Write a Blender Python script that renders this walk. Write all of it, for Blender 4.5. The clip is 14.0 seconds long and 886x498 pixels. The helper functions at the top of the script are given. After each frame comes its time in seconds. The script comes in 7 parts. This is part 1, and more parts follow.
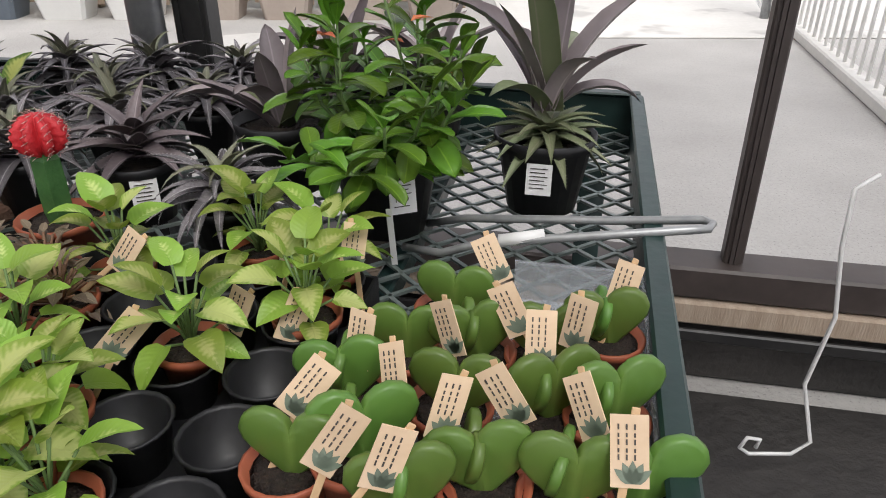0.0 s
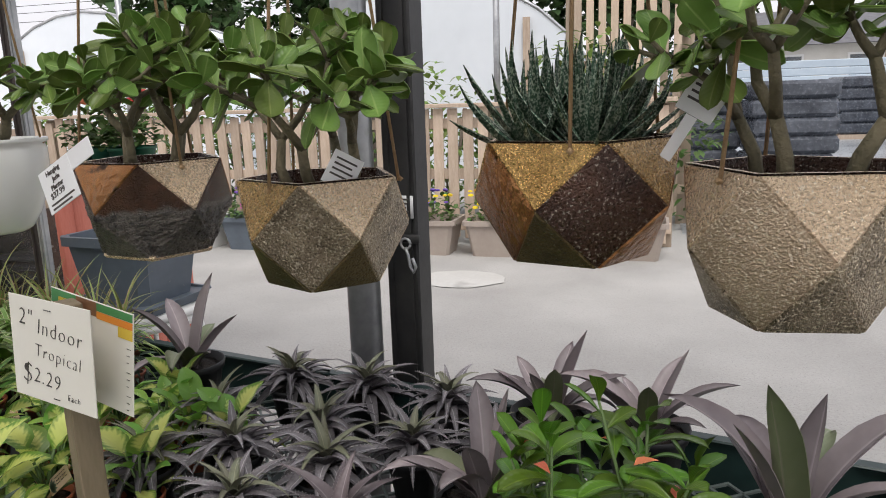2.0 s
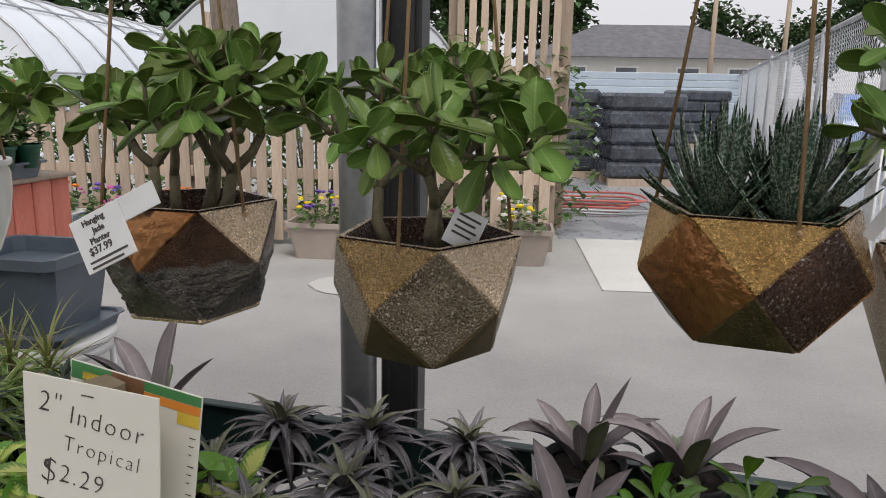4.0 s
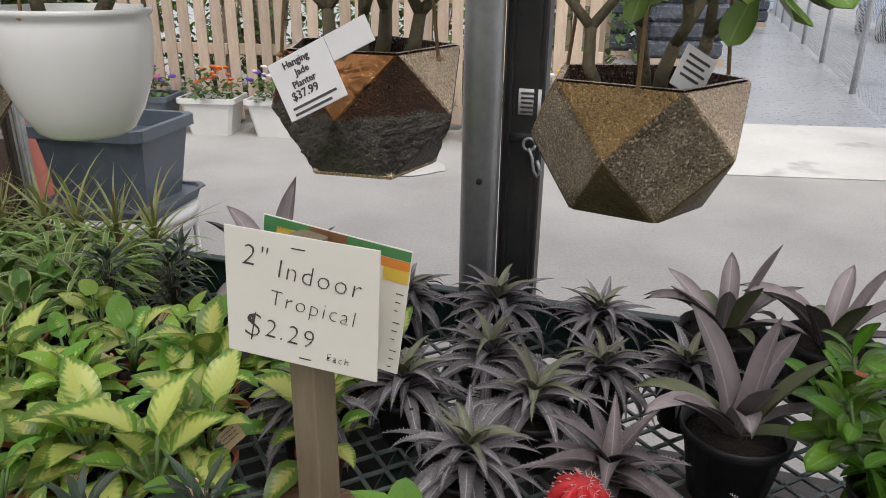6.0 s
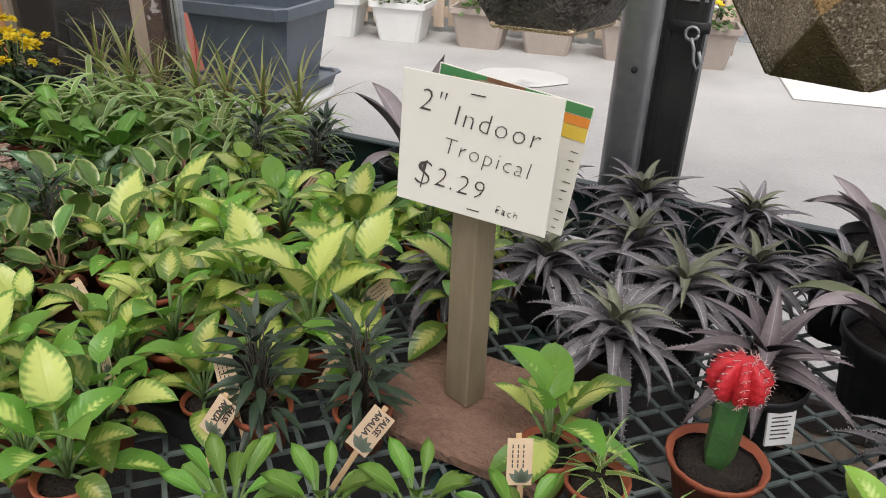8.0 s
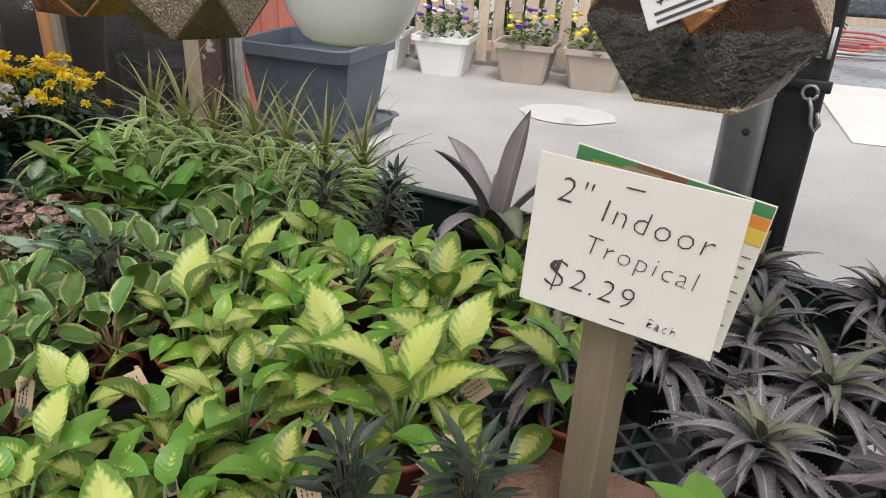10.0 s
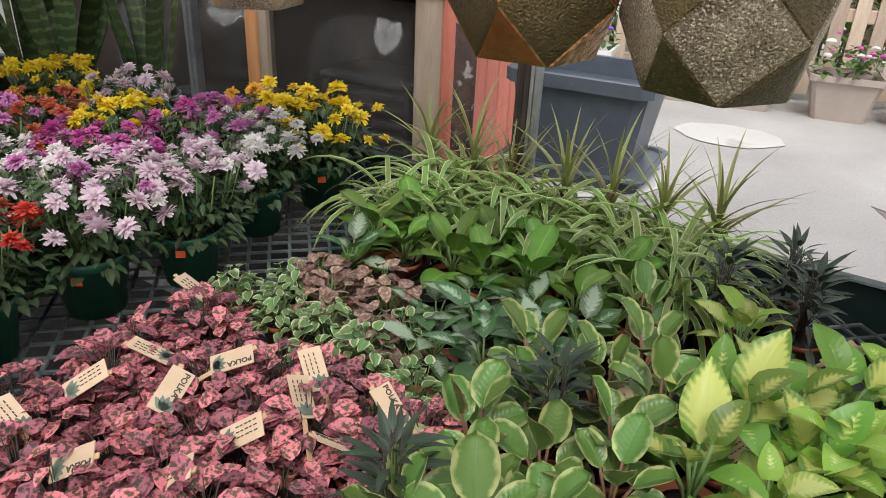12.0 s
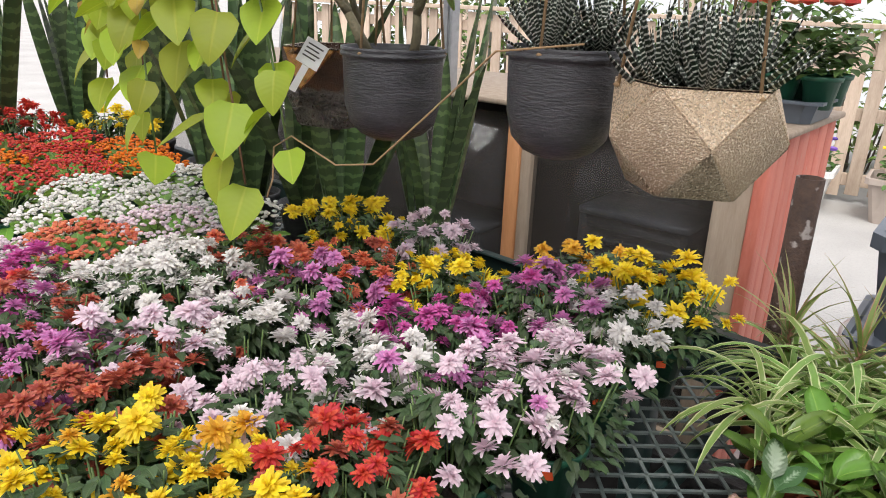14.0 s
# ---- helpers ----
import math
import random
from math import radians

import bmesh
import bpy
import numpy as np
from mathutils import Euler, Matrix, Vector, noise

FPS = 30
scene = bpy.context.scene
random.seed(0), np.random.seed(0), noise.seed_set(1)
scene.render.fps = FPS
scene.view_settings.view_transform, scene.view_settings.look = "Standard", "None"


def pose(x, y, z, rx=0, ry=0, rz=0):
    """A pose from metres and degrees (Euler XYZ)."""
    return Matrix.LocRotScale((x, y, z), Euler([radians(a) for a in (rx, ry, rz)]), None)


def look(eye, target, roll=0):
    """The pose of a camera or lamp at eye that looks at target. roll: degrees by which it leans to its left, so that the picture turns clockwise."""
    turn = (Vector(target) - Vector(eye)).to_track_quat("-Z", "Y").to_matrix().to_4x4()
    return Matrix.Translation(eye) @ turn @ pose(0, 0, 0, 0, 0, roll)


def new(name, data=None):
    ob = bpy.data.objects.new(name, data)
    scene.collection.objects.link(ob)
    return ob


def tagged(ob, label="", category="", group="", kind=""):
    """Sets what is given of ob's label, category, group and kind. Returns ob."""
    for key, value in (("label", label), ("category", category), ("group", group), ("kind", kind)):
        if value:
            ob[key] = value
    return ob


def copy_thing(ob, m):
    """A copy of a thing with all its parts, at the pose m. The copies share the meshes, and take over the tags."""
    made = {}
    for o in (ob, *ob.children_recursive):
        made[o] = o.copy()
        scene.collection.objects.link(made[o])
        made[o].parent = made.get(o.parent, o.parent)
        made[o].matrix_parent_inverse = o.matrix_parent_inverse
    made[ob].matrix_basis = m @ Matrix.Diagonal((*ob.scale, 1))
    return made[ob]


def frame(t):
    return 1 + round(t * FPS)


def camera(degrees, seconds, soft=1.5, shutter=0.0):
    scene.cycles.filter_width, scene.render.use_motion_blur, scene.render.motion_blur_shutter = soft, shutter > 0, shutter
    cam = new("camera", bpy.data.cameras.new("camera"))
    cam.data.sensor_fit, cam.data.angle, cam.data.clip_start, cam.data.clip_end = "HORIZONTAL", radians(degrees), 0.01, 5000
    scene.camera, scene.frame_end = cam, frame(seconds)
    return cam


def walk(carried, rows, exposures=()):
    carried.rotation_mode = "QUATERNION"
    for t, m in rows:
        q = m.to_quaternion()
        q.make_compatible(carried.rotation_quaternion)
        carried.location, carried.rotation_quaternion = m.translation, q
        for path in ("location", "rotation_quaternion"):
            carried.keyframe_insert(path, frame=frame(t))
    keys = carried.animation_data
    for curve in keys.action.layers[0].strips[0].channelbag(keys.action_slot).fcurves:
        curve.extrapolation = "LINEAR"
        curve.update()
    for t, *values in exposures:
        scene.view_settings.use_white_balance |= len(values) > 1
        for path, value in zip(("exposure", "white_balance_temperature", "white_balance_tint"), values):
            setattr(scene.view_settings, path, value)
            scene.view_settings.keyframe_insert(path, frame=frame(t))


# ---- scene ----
cam = camera(63.2, 14.0, soft=0.95)
ROWS = [
    (0.0, 0.046, 0.488, 1.058, 61.99, -0.00, 0.43),
    (0.5, 0.032, 0.484, 1.148, 69.62, 2.22, 2.87),
    (1.0, 0.030, 0.539, 1.230, 73.68, 2.93, 10.54),
    (1.5, 0.011, 0.585, 1.272, 77.07, 3.34, 17.02),
    (2.0, 0.012, 0.623, 1.286, 78.14, 1.87, 15.93),
    (2.2, 0.032, 0.641, 1.300, 77.48, 1.85, 11.62),
    (4.5, -0.425, 0.702, 1.350, 77.57, -1.09, 4.12),
    (5.0, -0.466, 0.800, 1.318, 75.77, -1.12, 4.96),
    (5.5, -0.500, 0.747, 1.316, 72.62, -0.81, 5.08),
    (6.0, -0.542, 0.695, 1.296, 68.58, -0.76, 5.47),
    (6.5, -0.563, 0.667, 1.269, 64.63, -0.77, 6.39),
    (7.0, -0.542, 0.634, 1.238, 62.25, -1.50, 8.77),
    (7.5, -0.585, 0.630, 1.239, 61.01, -1.56, 12.66),
    (8.0, -0.611, 0.662, 1.226, 62.21, -1.89, 14.63),
    (8.5, -0.663, 0.652, 1.287, 64.02, -2.23, 15.49),
    (8.7, -0.680, 0.639, 1.288, 64.42, -2.40, 15.92),
    (11.0, -0.945, 0.866, 1.200, 63.56, -1.61, 17.55),
    (11.5, -1.186, 0.849, 1.226, 63.02, -1.27, 18.30),
    (12.0, -1.362, 0.842, 1.232, 64.08, -2.51, 21.93),
    (12.5, -1.573, 0.825, 1.233, 64.65, -2.80, 26.00),
    (13.0, -1.742, 0.885, 1.263, 64.86, -2.10, 30.70),
    (13.5, -1.802, 0.902, 1.277, 67.00, -1.95, 32.28),
    (14.0, -1.845, 0.909, 1.286, 70.80, -2.18, 32.91),
]
walk(cam, [(t, pose(x, y, z, rx, ry, rz)) for t, x, y, z, rx, ry, rz in ROWS],
     exposures=[(0.0, 0.25), (0.5, -0.1), (1.0, -0.1), (1.5, 0.0), (2.2, 0.02), (4.5, -0.36), (5.5, -0.2), (6.5, 0.05), (8.5, 0.3), (11.0, 0.22), (12.5, 0.42), (14.0, 0.58)])

# ---- daylight: bright overcast sky over a plastic-roofed greenhouse ----
world = bpy.data.worlds.new("overcast_sky")
scene.world = world
world.use_nodes = True
wn = world.node_tree
sky = wn.nodes.new("ShaderNodeTexSky")
sky.sky_type, sky.sun_disc = "NISHITA", False
sky.sun_elevation, sky.sun_rotation = radians(52), radians(200)
sky.dust_density, sky.ozone_density = 5.0, 1.0
haze = wn.nodes.new("ShaderNodeMixRGB")
haze.inputs[0].default_value = 0.75
haze.inputs[2].default_value = (9.0, 8.75, 9.15, 1)
wn.links.new(sky.outputs[0], haze.inputs[1])
wn.links.new(haze.outputs[0], wn.nodes["Background"].inputs[0])
wn.nodes["Background"].inputs[1].default_value = 0.13
sun = new("sun", bpy.data.lights.new("sun", "SUN"))
sun.data.energy, sun.data.angle, sun.data.color = 2.1, radians(25), (1, 0.98, 0.955)
sun.matrix_world = look((2, -3, 8), (0, 1.5, 0))

# ---- materials ----


def nodes_of(name):
    m = bpy.data.materials.new(name)
    m.use_nodes = True
    return m, m.node_tree, m.node_tree.nodes["Principled BSDF"]


def mk(name, c1, c2, scale=8.0, rough=0.6, metal=0.0, bump=0.15, fine=6.0, vary=0.12, coat=0.0, stretch=(1, 1, 1), spots=None):
    """A surface with broad stains, fine grain, relief and a small difference from piece to piece."""
    m, nt, b = nodes_of(name)
    co = nt.nodes.new("ShaderNodeTexCoord")
    mp = nt.nodes.new("ShaderNodeMapping")
    mp.inputs["Scale"].default_value = stretch
    nt.links.new(co.outputs["Object"], mp.inputs[0])
    n1 = nt.nodes.new("ShaderNodeTexNoise")
    n1.inputs["Scale"].default_value, n1.inputs["Detail"].default_value = scale, 5
    n2 = nt.nodes.new("ShaderNodeTexNoise")
    n2.inputs["Scale"].default_value, n2.inputs["Detail"].default_value = scale * fine, 6
    for n in (n1, n2):
        nt.links.new(mp.outputs[0], n.inputs["Vector"])
    add = nt.nodes.new("ShaderNodeMath")
    add.operation = "MULTIPLY_ADD"
    nt.links.new(n2.outputs["Fac"], add.inputs[0])
    add.inputs[1].default_value = 0.5
    nt.links.new(n1.outputs["Fac"], add.inputs[2])
    ramp = nt.nodes.new("ShaderNodeMapRange")
    ramp.inputs[1].default_value, ramp.inputs[2].default_value = 0.5, 1.0
    nt.links.new(add.outputs[0], ramp.inputs[0])
    mix = nt.nodes.new("ShaderNodeMixRGB")
    mix.inputs[1].default_value, mix.inputs[2].default_value = (*c1, 1), (*c2, 1)
    nt.links.new(ramp.outputs[0], mix.inputs[0])
    col = mix.outputs[0]
    if spots:
        sp = nt.nodes.new("ShaderNodeTexNoise")
        sp.inputs["Scale"].default_value, sp.inputs["Detail"].default_value = spots[0], 3
        nt.links.new(mp.outputs[0], sp.inputs["Vector"])
        cut = nt.nodes.new("ShaderNodeMapRange")
        cut.inputs[1].default_value, cut.inputs[2].default_value = spots[1], spots[1] + 0.08
        nt.links.new(sp.outputs["Fac"], cut.inputs[0])
        mx = nt.nodes.new("ShaderNodeMixRGB")
        nt.links.new(cut.outputs[0], mx.inputs[0])
        nt.links.new(col, mx.inputs[1])
        mx.inputs[2].default_value = (*spots[2], 1)
        col = mx.outputs[0]
    oi = nt.nodes.new("ShaderNodeObjectInfo")
    hv = nt.nodes.new("ShaderNodeHueSaturation")
    val = nt.nodes.new("ShaderNodeMapRange")
    val.inputs[3].default_value, val.inputs[4].default_value = 1 - vary, 1 + vary
    nt.links.new(oi.outputs["Random"], val.inputs[0])
    nt.links.new(val.outputs[0], hv.inputs["Value"])
    nt.links.new(col, hv.inputs["Color"])
    nt.links.new(hv.outputs[0], b.inputs["Base Color"])
    rr = nt.nodes.new("ShaderNodeMapRange")
    rr.inputs[3].default_value, rr.inputs[4].default_value = max(0.03, rough - 0.12), min(1, rough + 0.12)
    nt.links.new(n2.outputs["Fac"], rr.inputs[0])
    nt.links.new(rr.outputs[0], b.inputs["Roughness"])
    b.inputs["Metallic"].default_value = metal
    b.inputs["Coat Weight"].default_value = coat
    if bump:
        bp_ = nt.nodes.new("ShaderNodeBump")
        bp_.inputs["Strength"].default_value, bp_.inputs["Distance"].default_value = bump, 0.01
        nt.links.new(n2.outputs["Fac"], bp_.inputs["Height"])
        nt.links.new(bp_.outputs[0], b.inputs["Normal"])
    return m


def leafmat(name, edge, centre, pattern="plain", rough=0.42, glow=0.25, fine=60.0, vary=0.22):
    """A leaf: UV runs across (x) and along (y) the blade. Patterns: plain (paler midrib), splash (pale centre),
    rim (pale margin), band (pale cross bands), speckle (pale flecks)."""
    m, nt, b = nodes_of(name)
    uv = nt.nodes.new("ShaderNodeUVMap")
    sep = nt.nodes.new("ShaderNodeSeparateXYZ")
    nt.links.new(uv.outputs[0], sep.inputs[0])
    co = nt.nodes.new("ShaderNodeTexCoord")
    ns = nt.nodes.new("ShaderNodeTexNoise")
    ns.inputs["Scale"].default_value, ns.inputs["Detail"].default_value = fine, 4
    nt.links.new(co.outputs["Object"], ns.inputs["Vector"])

    def math(op, a, c=None, d=None):
        n = nt.nodes.new("ShaderNodeMath")
        n.operation = op
        for i, v in enumerate((a, c, d)):
            if v is None:
                continue
            if isinstance(v, (int, float)):
                n.inputs[i].default_value = v
            else:
                nt.links.new(v, n.inputs[i])
        return n.outputs[0]

    across = math("MULTIPLY", math("ABSOLUTE", math("SUBTRACT", sep.outputs[0], 0.5)), 2.0)
    jag = math("MULTIPLY_ADD", ns.outputs["Fac"], 0.7, -0.35)
    veins = math("MULTIPLY", math("SINE", math("MULTIPLY", math("SUBTRACT", sep.outputs[1], math("MULTIPLY", across, 0.18)), 62.0)), 0.12)
    rib = nt.nodes.new("ShaderNodeMapRange")
    nt.links.new(across, rib.inputs[0])
    rib.inputs[1].default_value, rib.inputs[2].default_value, rib.inputs[3].default_value, rib.inputs[4].default_value = 0.02, 0.1, 1.0, 0.0
    if pattern == "splash":
        w = math("MULTIPLY", math("SINE", math("MULTIPLY", sep.outputs[1], 3.14159)), 0.78)
        blot = nt.nodes.new("ShaderNodeTexNoise")
        blot.inputs["Scale"].default_value = 22.0
        nt.links.new(co.outputs["Object"], blot.inputs["Vector"])
        each = nt.nodes.new("ShaderNodeObjectInfo")
        w = math("ADD", w, math("MULTIPLY_ADD", blot.outputs["Fac"], 1.9, -1.02))
        w = math("ADD", w, math("MULTIPLY_ADD", each.outputs["Random"], 1.1, -0.55))
        f = math("SUBTRACT", w, math("ADD", math("ADD", across, math("MULTIPLY", jag, 1.3)), math("MULTIPLY", veins, 0.8)))
        f = math("MULTIPLY_ADD", f, 2.6, 0.05)
    elif pattern == "rim":
        f = math("MULTIPLY_ADD", math("ADD", across, math("MULTIPLY", jag, 1.3)), 4.5, -3.0)
    elif pattern == "band":
        f = math("MULTIPLY_ADD", math("SINE", math("MULTIPLY_ADD", sep.outputs[1], 95.0, math("MULTIPLY", jag, 9.0))), 4.0, -1.4)
    elif pattern == "speckle":
        f = math("MULTIPLY_ADD", ns.outputs["Fac"], 9.0, -4.2)
    else:
        f = math("MULTIPLY", rib.outputs[0], 0.6)
        f = math("ADD", f, math("MULTIPLY_ADD", ns.outputs["Fac"], 0.5, -0.12))
    f = math("MINIMUM", math("MAXIMUM", f, 0.0), 1.0)
    mix = nt.nodes.new("ShaderNodeMixRGB")
    mix.inputs[1].default_value, mix.inputs[2].default_value = (*edge, 1), (*centre, 1)
    nt.links.new(f, mix.inputs[0])
    oi = nt.nodes.new("ShaderNodeObjectInfo")
    hv = nt.nodes.new("ShaderNodeHueSaturation")
    val = nt.nodes.new("ShaderNodeMapRange")
    val.inputs[3].default_value, val.inputs[4].default_value = 1 - vary, 1 + vary
    geo = nt.nodes.new("ShaderNodeNewGeometry")
    rnd = math("FRACT", math("ADD", oi.outputs["Random"], geo.outputs["Random Per Island"]))
    nt.links.new(rnd, val.inputs[0])
    nt.links.new(val.outputs[0], hv.inputs["Value"])
    hue = nt.nodes.new("ShaderNodeMapRange")
    hue.inputs[3].default_value, hue.inputs[4].default_value = (0.468, 0.506) if edge[1] > edge[0] else (0.488, 0.51)
    nt.links.new(rnd, hue.inputs[0])
    nt.links.new(hue.outputs[0], hv.inputs["Hue"])
    nt.links.new(mix.outputs[0], hv.inputs["Color"])
    nt.links.new(hv.outputs[0], b.inputs["Base Color"])
    b.inputs["Roughness"].default_value = rough
    bu = nt.nodes.new("ShaderNodeBump")
    bu.inputs["Strength"].default_value, bu.inputs["Distance"].default_value = 0.3, 0.003
    nt.links.new(math("ADD", math("MULTIPLY", veins, 0.7), math("MULTIPLY_ADD", ns.outputs["Fac"], 0.5, math("MULTIPLY", rib.outputs[0], -0.5))), bu.inputs["Height"])
    nt.links.new(bu.outputs[0], b.inputs["Normal"])
    tr = nt.nodes.new("ShaderNodeBsdfTranslucent")
    nt.links.new(hv.outputs[0], tr.inputs[0])
    ms = nt.nodes.new("ShaderNodeMixShader")
    ms.inputs[0].default_value = glow
    nt.links.new(b.outputs[0], ms.inputs[1])
    nt.links.new(tr.outputs[0], ms.inputs[2])
    nt.links.new(ms.outputs[0], nt.nodes["Material Output"].inputs[0])
    return m


def glassmat(name, tint, through_share, rough=0.05):
    m, nt, b = nodes_of(name)
    b.inputs["Base Color"].default_value, b.inputs["Roughness"].default_value = (*tint, 1), rough
    tp = nt.nodes.new("ShaderNodeBsdfTransparent")
    ms = nt.nodes.new("ShaderNodeMixShader")
    ms.inputs[0].default_value = through_share
    nt.links.new(b.outputs[0], ms.inputs[1])
    nt.links.new(tp.outputs[0], ms.inputs[2])
    nt.links.new(ms.outputs[0], nt.nodes["Material Output"].inputs[0])
    return m


CONCRETE = mk("weathered_concrete", (0.31, 0.3, 0.285), (0.43, 0.42, 0.4), 1.4, 0.85, bump=0.4, fine=45, spots=(130, 0.6, (0.25, 0.245, 0.235)))
SLAB = mk("pale_concrete", (0.5, 0.49, 0.46), (0.6, 0.59, 0.56), 1.5, 0.8, bump=0.25, fine=20, spots=(2.2, 0.6, (0.4, 0.39, 0.37)))
# pale bluish base carries part of the sky's reflection on the wet asphalt
WET = mk("wet_asphalt", (0.3, 0.32, 0.34), (0.44, 0.46, 0.48), 0.8, 0.3, bump=0.1, fine=20, spots=(0.7, 0.58, (0.22, 0.24, 0.26)))
WIRE = mk("pale_galvanised_wire", (0.5, 0.53, 0.56), (0.62, 0.65, 0.68), 9, 0.5, metal=0.2, bump=0.0)
# near black, with the shade under the bench put into the colour
SOILFLOOR = mk("shade_blackened_ground", (0.012, 0.011, 0.01), (0.035, 0.032, 0.029), 3, 0.7, bump=0.8, fine=12)
SOIL = mk("potting_soil", (0.012, 0.009, 0.007), (0.05, 0.034, 0.024), 60, 0.95, bump=1.0, fine=4)
BLACKMETAL = mk("black_painted_steel", (0.012, 0.012, 0.013), (0.03, 0.029, 0.028), 14, 0.45, bump=0.05)
BROWNMETAL = mk("dark_bronze_frame", (0.035, 0.027, 0.024), (0.07, 0.055, 0.05), 6, 0.5, bump=0.05)
GALV = mk("galvanised_steel", (0.3, 0.31, 0.32), (0.5, 0.51, 0.52), 9, 0.42, metal=0.75, bump=0.05, spots=(7, 0.66, (0.16, 0.2, 0.1)))
GREENSTEEL = mk("dark_green_painted_steel", (0.008, 0.024, 0.022), (0.016, 0.04, 0.036), 10, 0.4, bump=0.05)
MESHSTEEL = mk("green_grey_expanded_metal", (0.09, 0.12, 0.115), (0.26, 0.3, 0.285), 12, 0.4, metal=0.3, bump=0.05)
PALLET = mk("weathered_pallet_wood", (0.42, 0.32, 0.24), (0.58, 0.47, 0.37), 5, 0.85, bump=0.3, stretch=(6, 6, 1), vary=0.2)
GREYWOOD = mk("grey_weathered_timber", (0.3, 0.23, 0.17), (0.42, 0.34, 0.26), 5, 0.8, bump=0.3, stretch=(8, 8, 1))
ORANGEWOOD = mk("stained_cedar", (0.5, 0.22, 0.09), (0.62, 0.3, 0.13), 4, 0.6, bump=0.2, stretch=(8, 8, 1))
REDPAINT = mk("faded_red_painted_boards", (0.5, 0.13, 0.085), (0.62, 0.21, 0.15), 5, 0.65, bump=0.2, stretch=(5, 5, 1), spots=(14, 0.68, (0.42, 0.3, 0.24)))
STAKEWOOD = mk("brown_painted_stake", (0.21, 0.165, 0.1), (0.28, 0.22, 0.145), 8, 0.7, bump=0.15, stretch=(6, 6, 1))
BOARDWOOD = mk("dirty_red_brown_board", (0.2, 0.11, 0.075), (0.33, 0.2, 0.14), 14, 0.9, bump=0.8, fine=8)
GREYPLASTIC = mk("slate_grey_plastic", (0.085, 0.105, 0.13), (0.12, 0.145, 0.175), 6, 0.42, bump=0.04, spots=(40, 0.72, (0.2, 0.2, 0.2)))
BLACKPLASTIC = mk("black_nursery_plastic", (0.007, 0.007, 0.008), (0.018, 0.018, 0.02), 12, 0.5, bump=0.04)
GREENPLASTIC = mk("dark_green_plastic", (0.01, 0.085, 0.045), (0.02, 0.115, 0.065), 10, 0.38, bump=0.03)
TERRA = mk("terracotta_plastic", (0.3, 0.075, 0.035), (0.38, 0.11, 0.055), 10, 0.5, bump=0.05)
WHITEPLASTIC = mk("white_plastic", (0.74, 0.74, 0.72), (0.8, 0.8, 0.78), 5, 0.4, bump=0.02)
WHITEGLAZE = mk("white_glazed_ceramic", (0.76, 0.76, 0.72), (0.82, 0.82, 0.79), 3, 0.16, bump=0.01, vary=0.02)
TAUPE = mk("taupe_plastic", (0.36, 0.3, 0.26), (0.42, 0.36, 0.31), 5, 0.6, bump=0.05)
CARD = mk("cream_card", (0.78, 0.75, 0.66), (0.82, 0.79, 0.71), 6, 0.7, bump=0.02, vary=0.02)
WHITECARD = mk("white_label_card", (0.76, 0.76, 0.75), (0.82, 0.82, 0.81), 8, 0.6, bump=0.0, vary=0.03)
TANCARD = mk("tan_label_card", (0.66, 0.48, 0.31), (0.76, 0.58, 0.4), 20, 0.65, bump=0.02, vary=0.12)
STICKWOOD = mk("raw_wood_stick", (0.55, 0.35, 0.18), (0.66, 0.46, 0.27), 20, 0.7, bump=0.1)
INK = mk("dark_ink", (0.055, 0.045, 0.04), (0.085, 0.075, 0.065), 20, 0.7, bump=0, vary=0)
CARDGREEN = mk("printed_green", (0.05, 0.2, 0.07), (0.09, 0.3, 0.1), 9, 0.5, bump=0, vary=0.02)
CARDYELLOW = mk("printed_yellow", (0.75, 0.5, 0.05), (0.8, 0.6, 0.1), 9, 0.5, bump=0, vary=0.02)
CARDORANGE = mk("printed_orange", (0.75, 0.22, 0.03), (0.8, 0.32, 0.05), 9, 0.5, bump=0, vary=0.02)
CARDBROWN = mk("printed_brown", (0.16, 0.08, 0.04), (0.28, 0.14, 0.07), 9, 0.5, bump=0, vary=0.02)
ORANGESTICKER = mk("orange_sticker", (0.9, 0.1, 0.02), (0.92, 0.13, 0.03), 9, 0.5, bump=0, vary=0.02)
JUTE = mk("jute_string", (0.32, 0.2, 0.1), (0.42, 0.28, 0.15), 150, 0.9, bump=0.4)
HOSERED = mk("red_rubber_hose", (0.5, 0.11, 0.09), (0.58, 0.17, 0.13), 12, 0.5, bump=0.02)
HOSEGREY = mk("grey_wand", (0.3, 0.31, 0.31), (0.44, 0.45, 0.45), 20, 0.35, metal=0.4, bump=0.03)
# BRONZE and GRITGLAZE: the pale spots are glints put into the colour
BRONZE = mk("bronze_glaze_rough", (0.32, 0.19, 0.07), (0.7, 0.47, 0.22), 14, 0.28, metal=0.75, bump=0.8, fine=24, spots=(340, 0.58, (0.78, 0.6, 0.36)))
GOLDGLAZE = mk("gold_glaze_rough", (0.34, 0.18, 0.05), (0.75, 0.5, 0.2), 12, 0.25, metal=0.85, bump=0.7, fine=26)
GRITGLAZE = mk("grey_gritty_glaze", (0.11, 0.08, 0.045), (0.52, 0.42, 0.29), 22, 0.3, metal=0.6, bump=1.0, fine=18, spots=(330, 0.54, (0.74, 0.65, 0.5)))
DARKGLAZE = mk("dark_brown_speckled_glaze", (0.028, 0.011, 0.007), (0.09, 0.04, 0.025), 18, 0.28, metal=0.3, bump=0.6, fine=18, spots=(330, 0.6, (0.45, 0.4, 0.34)))
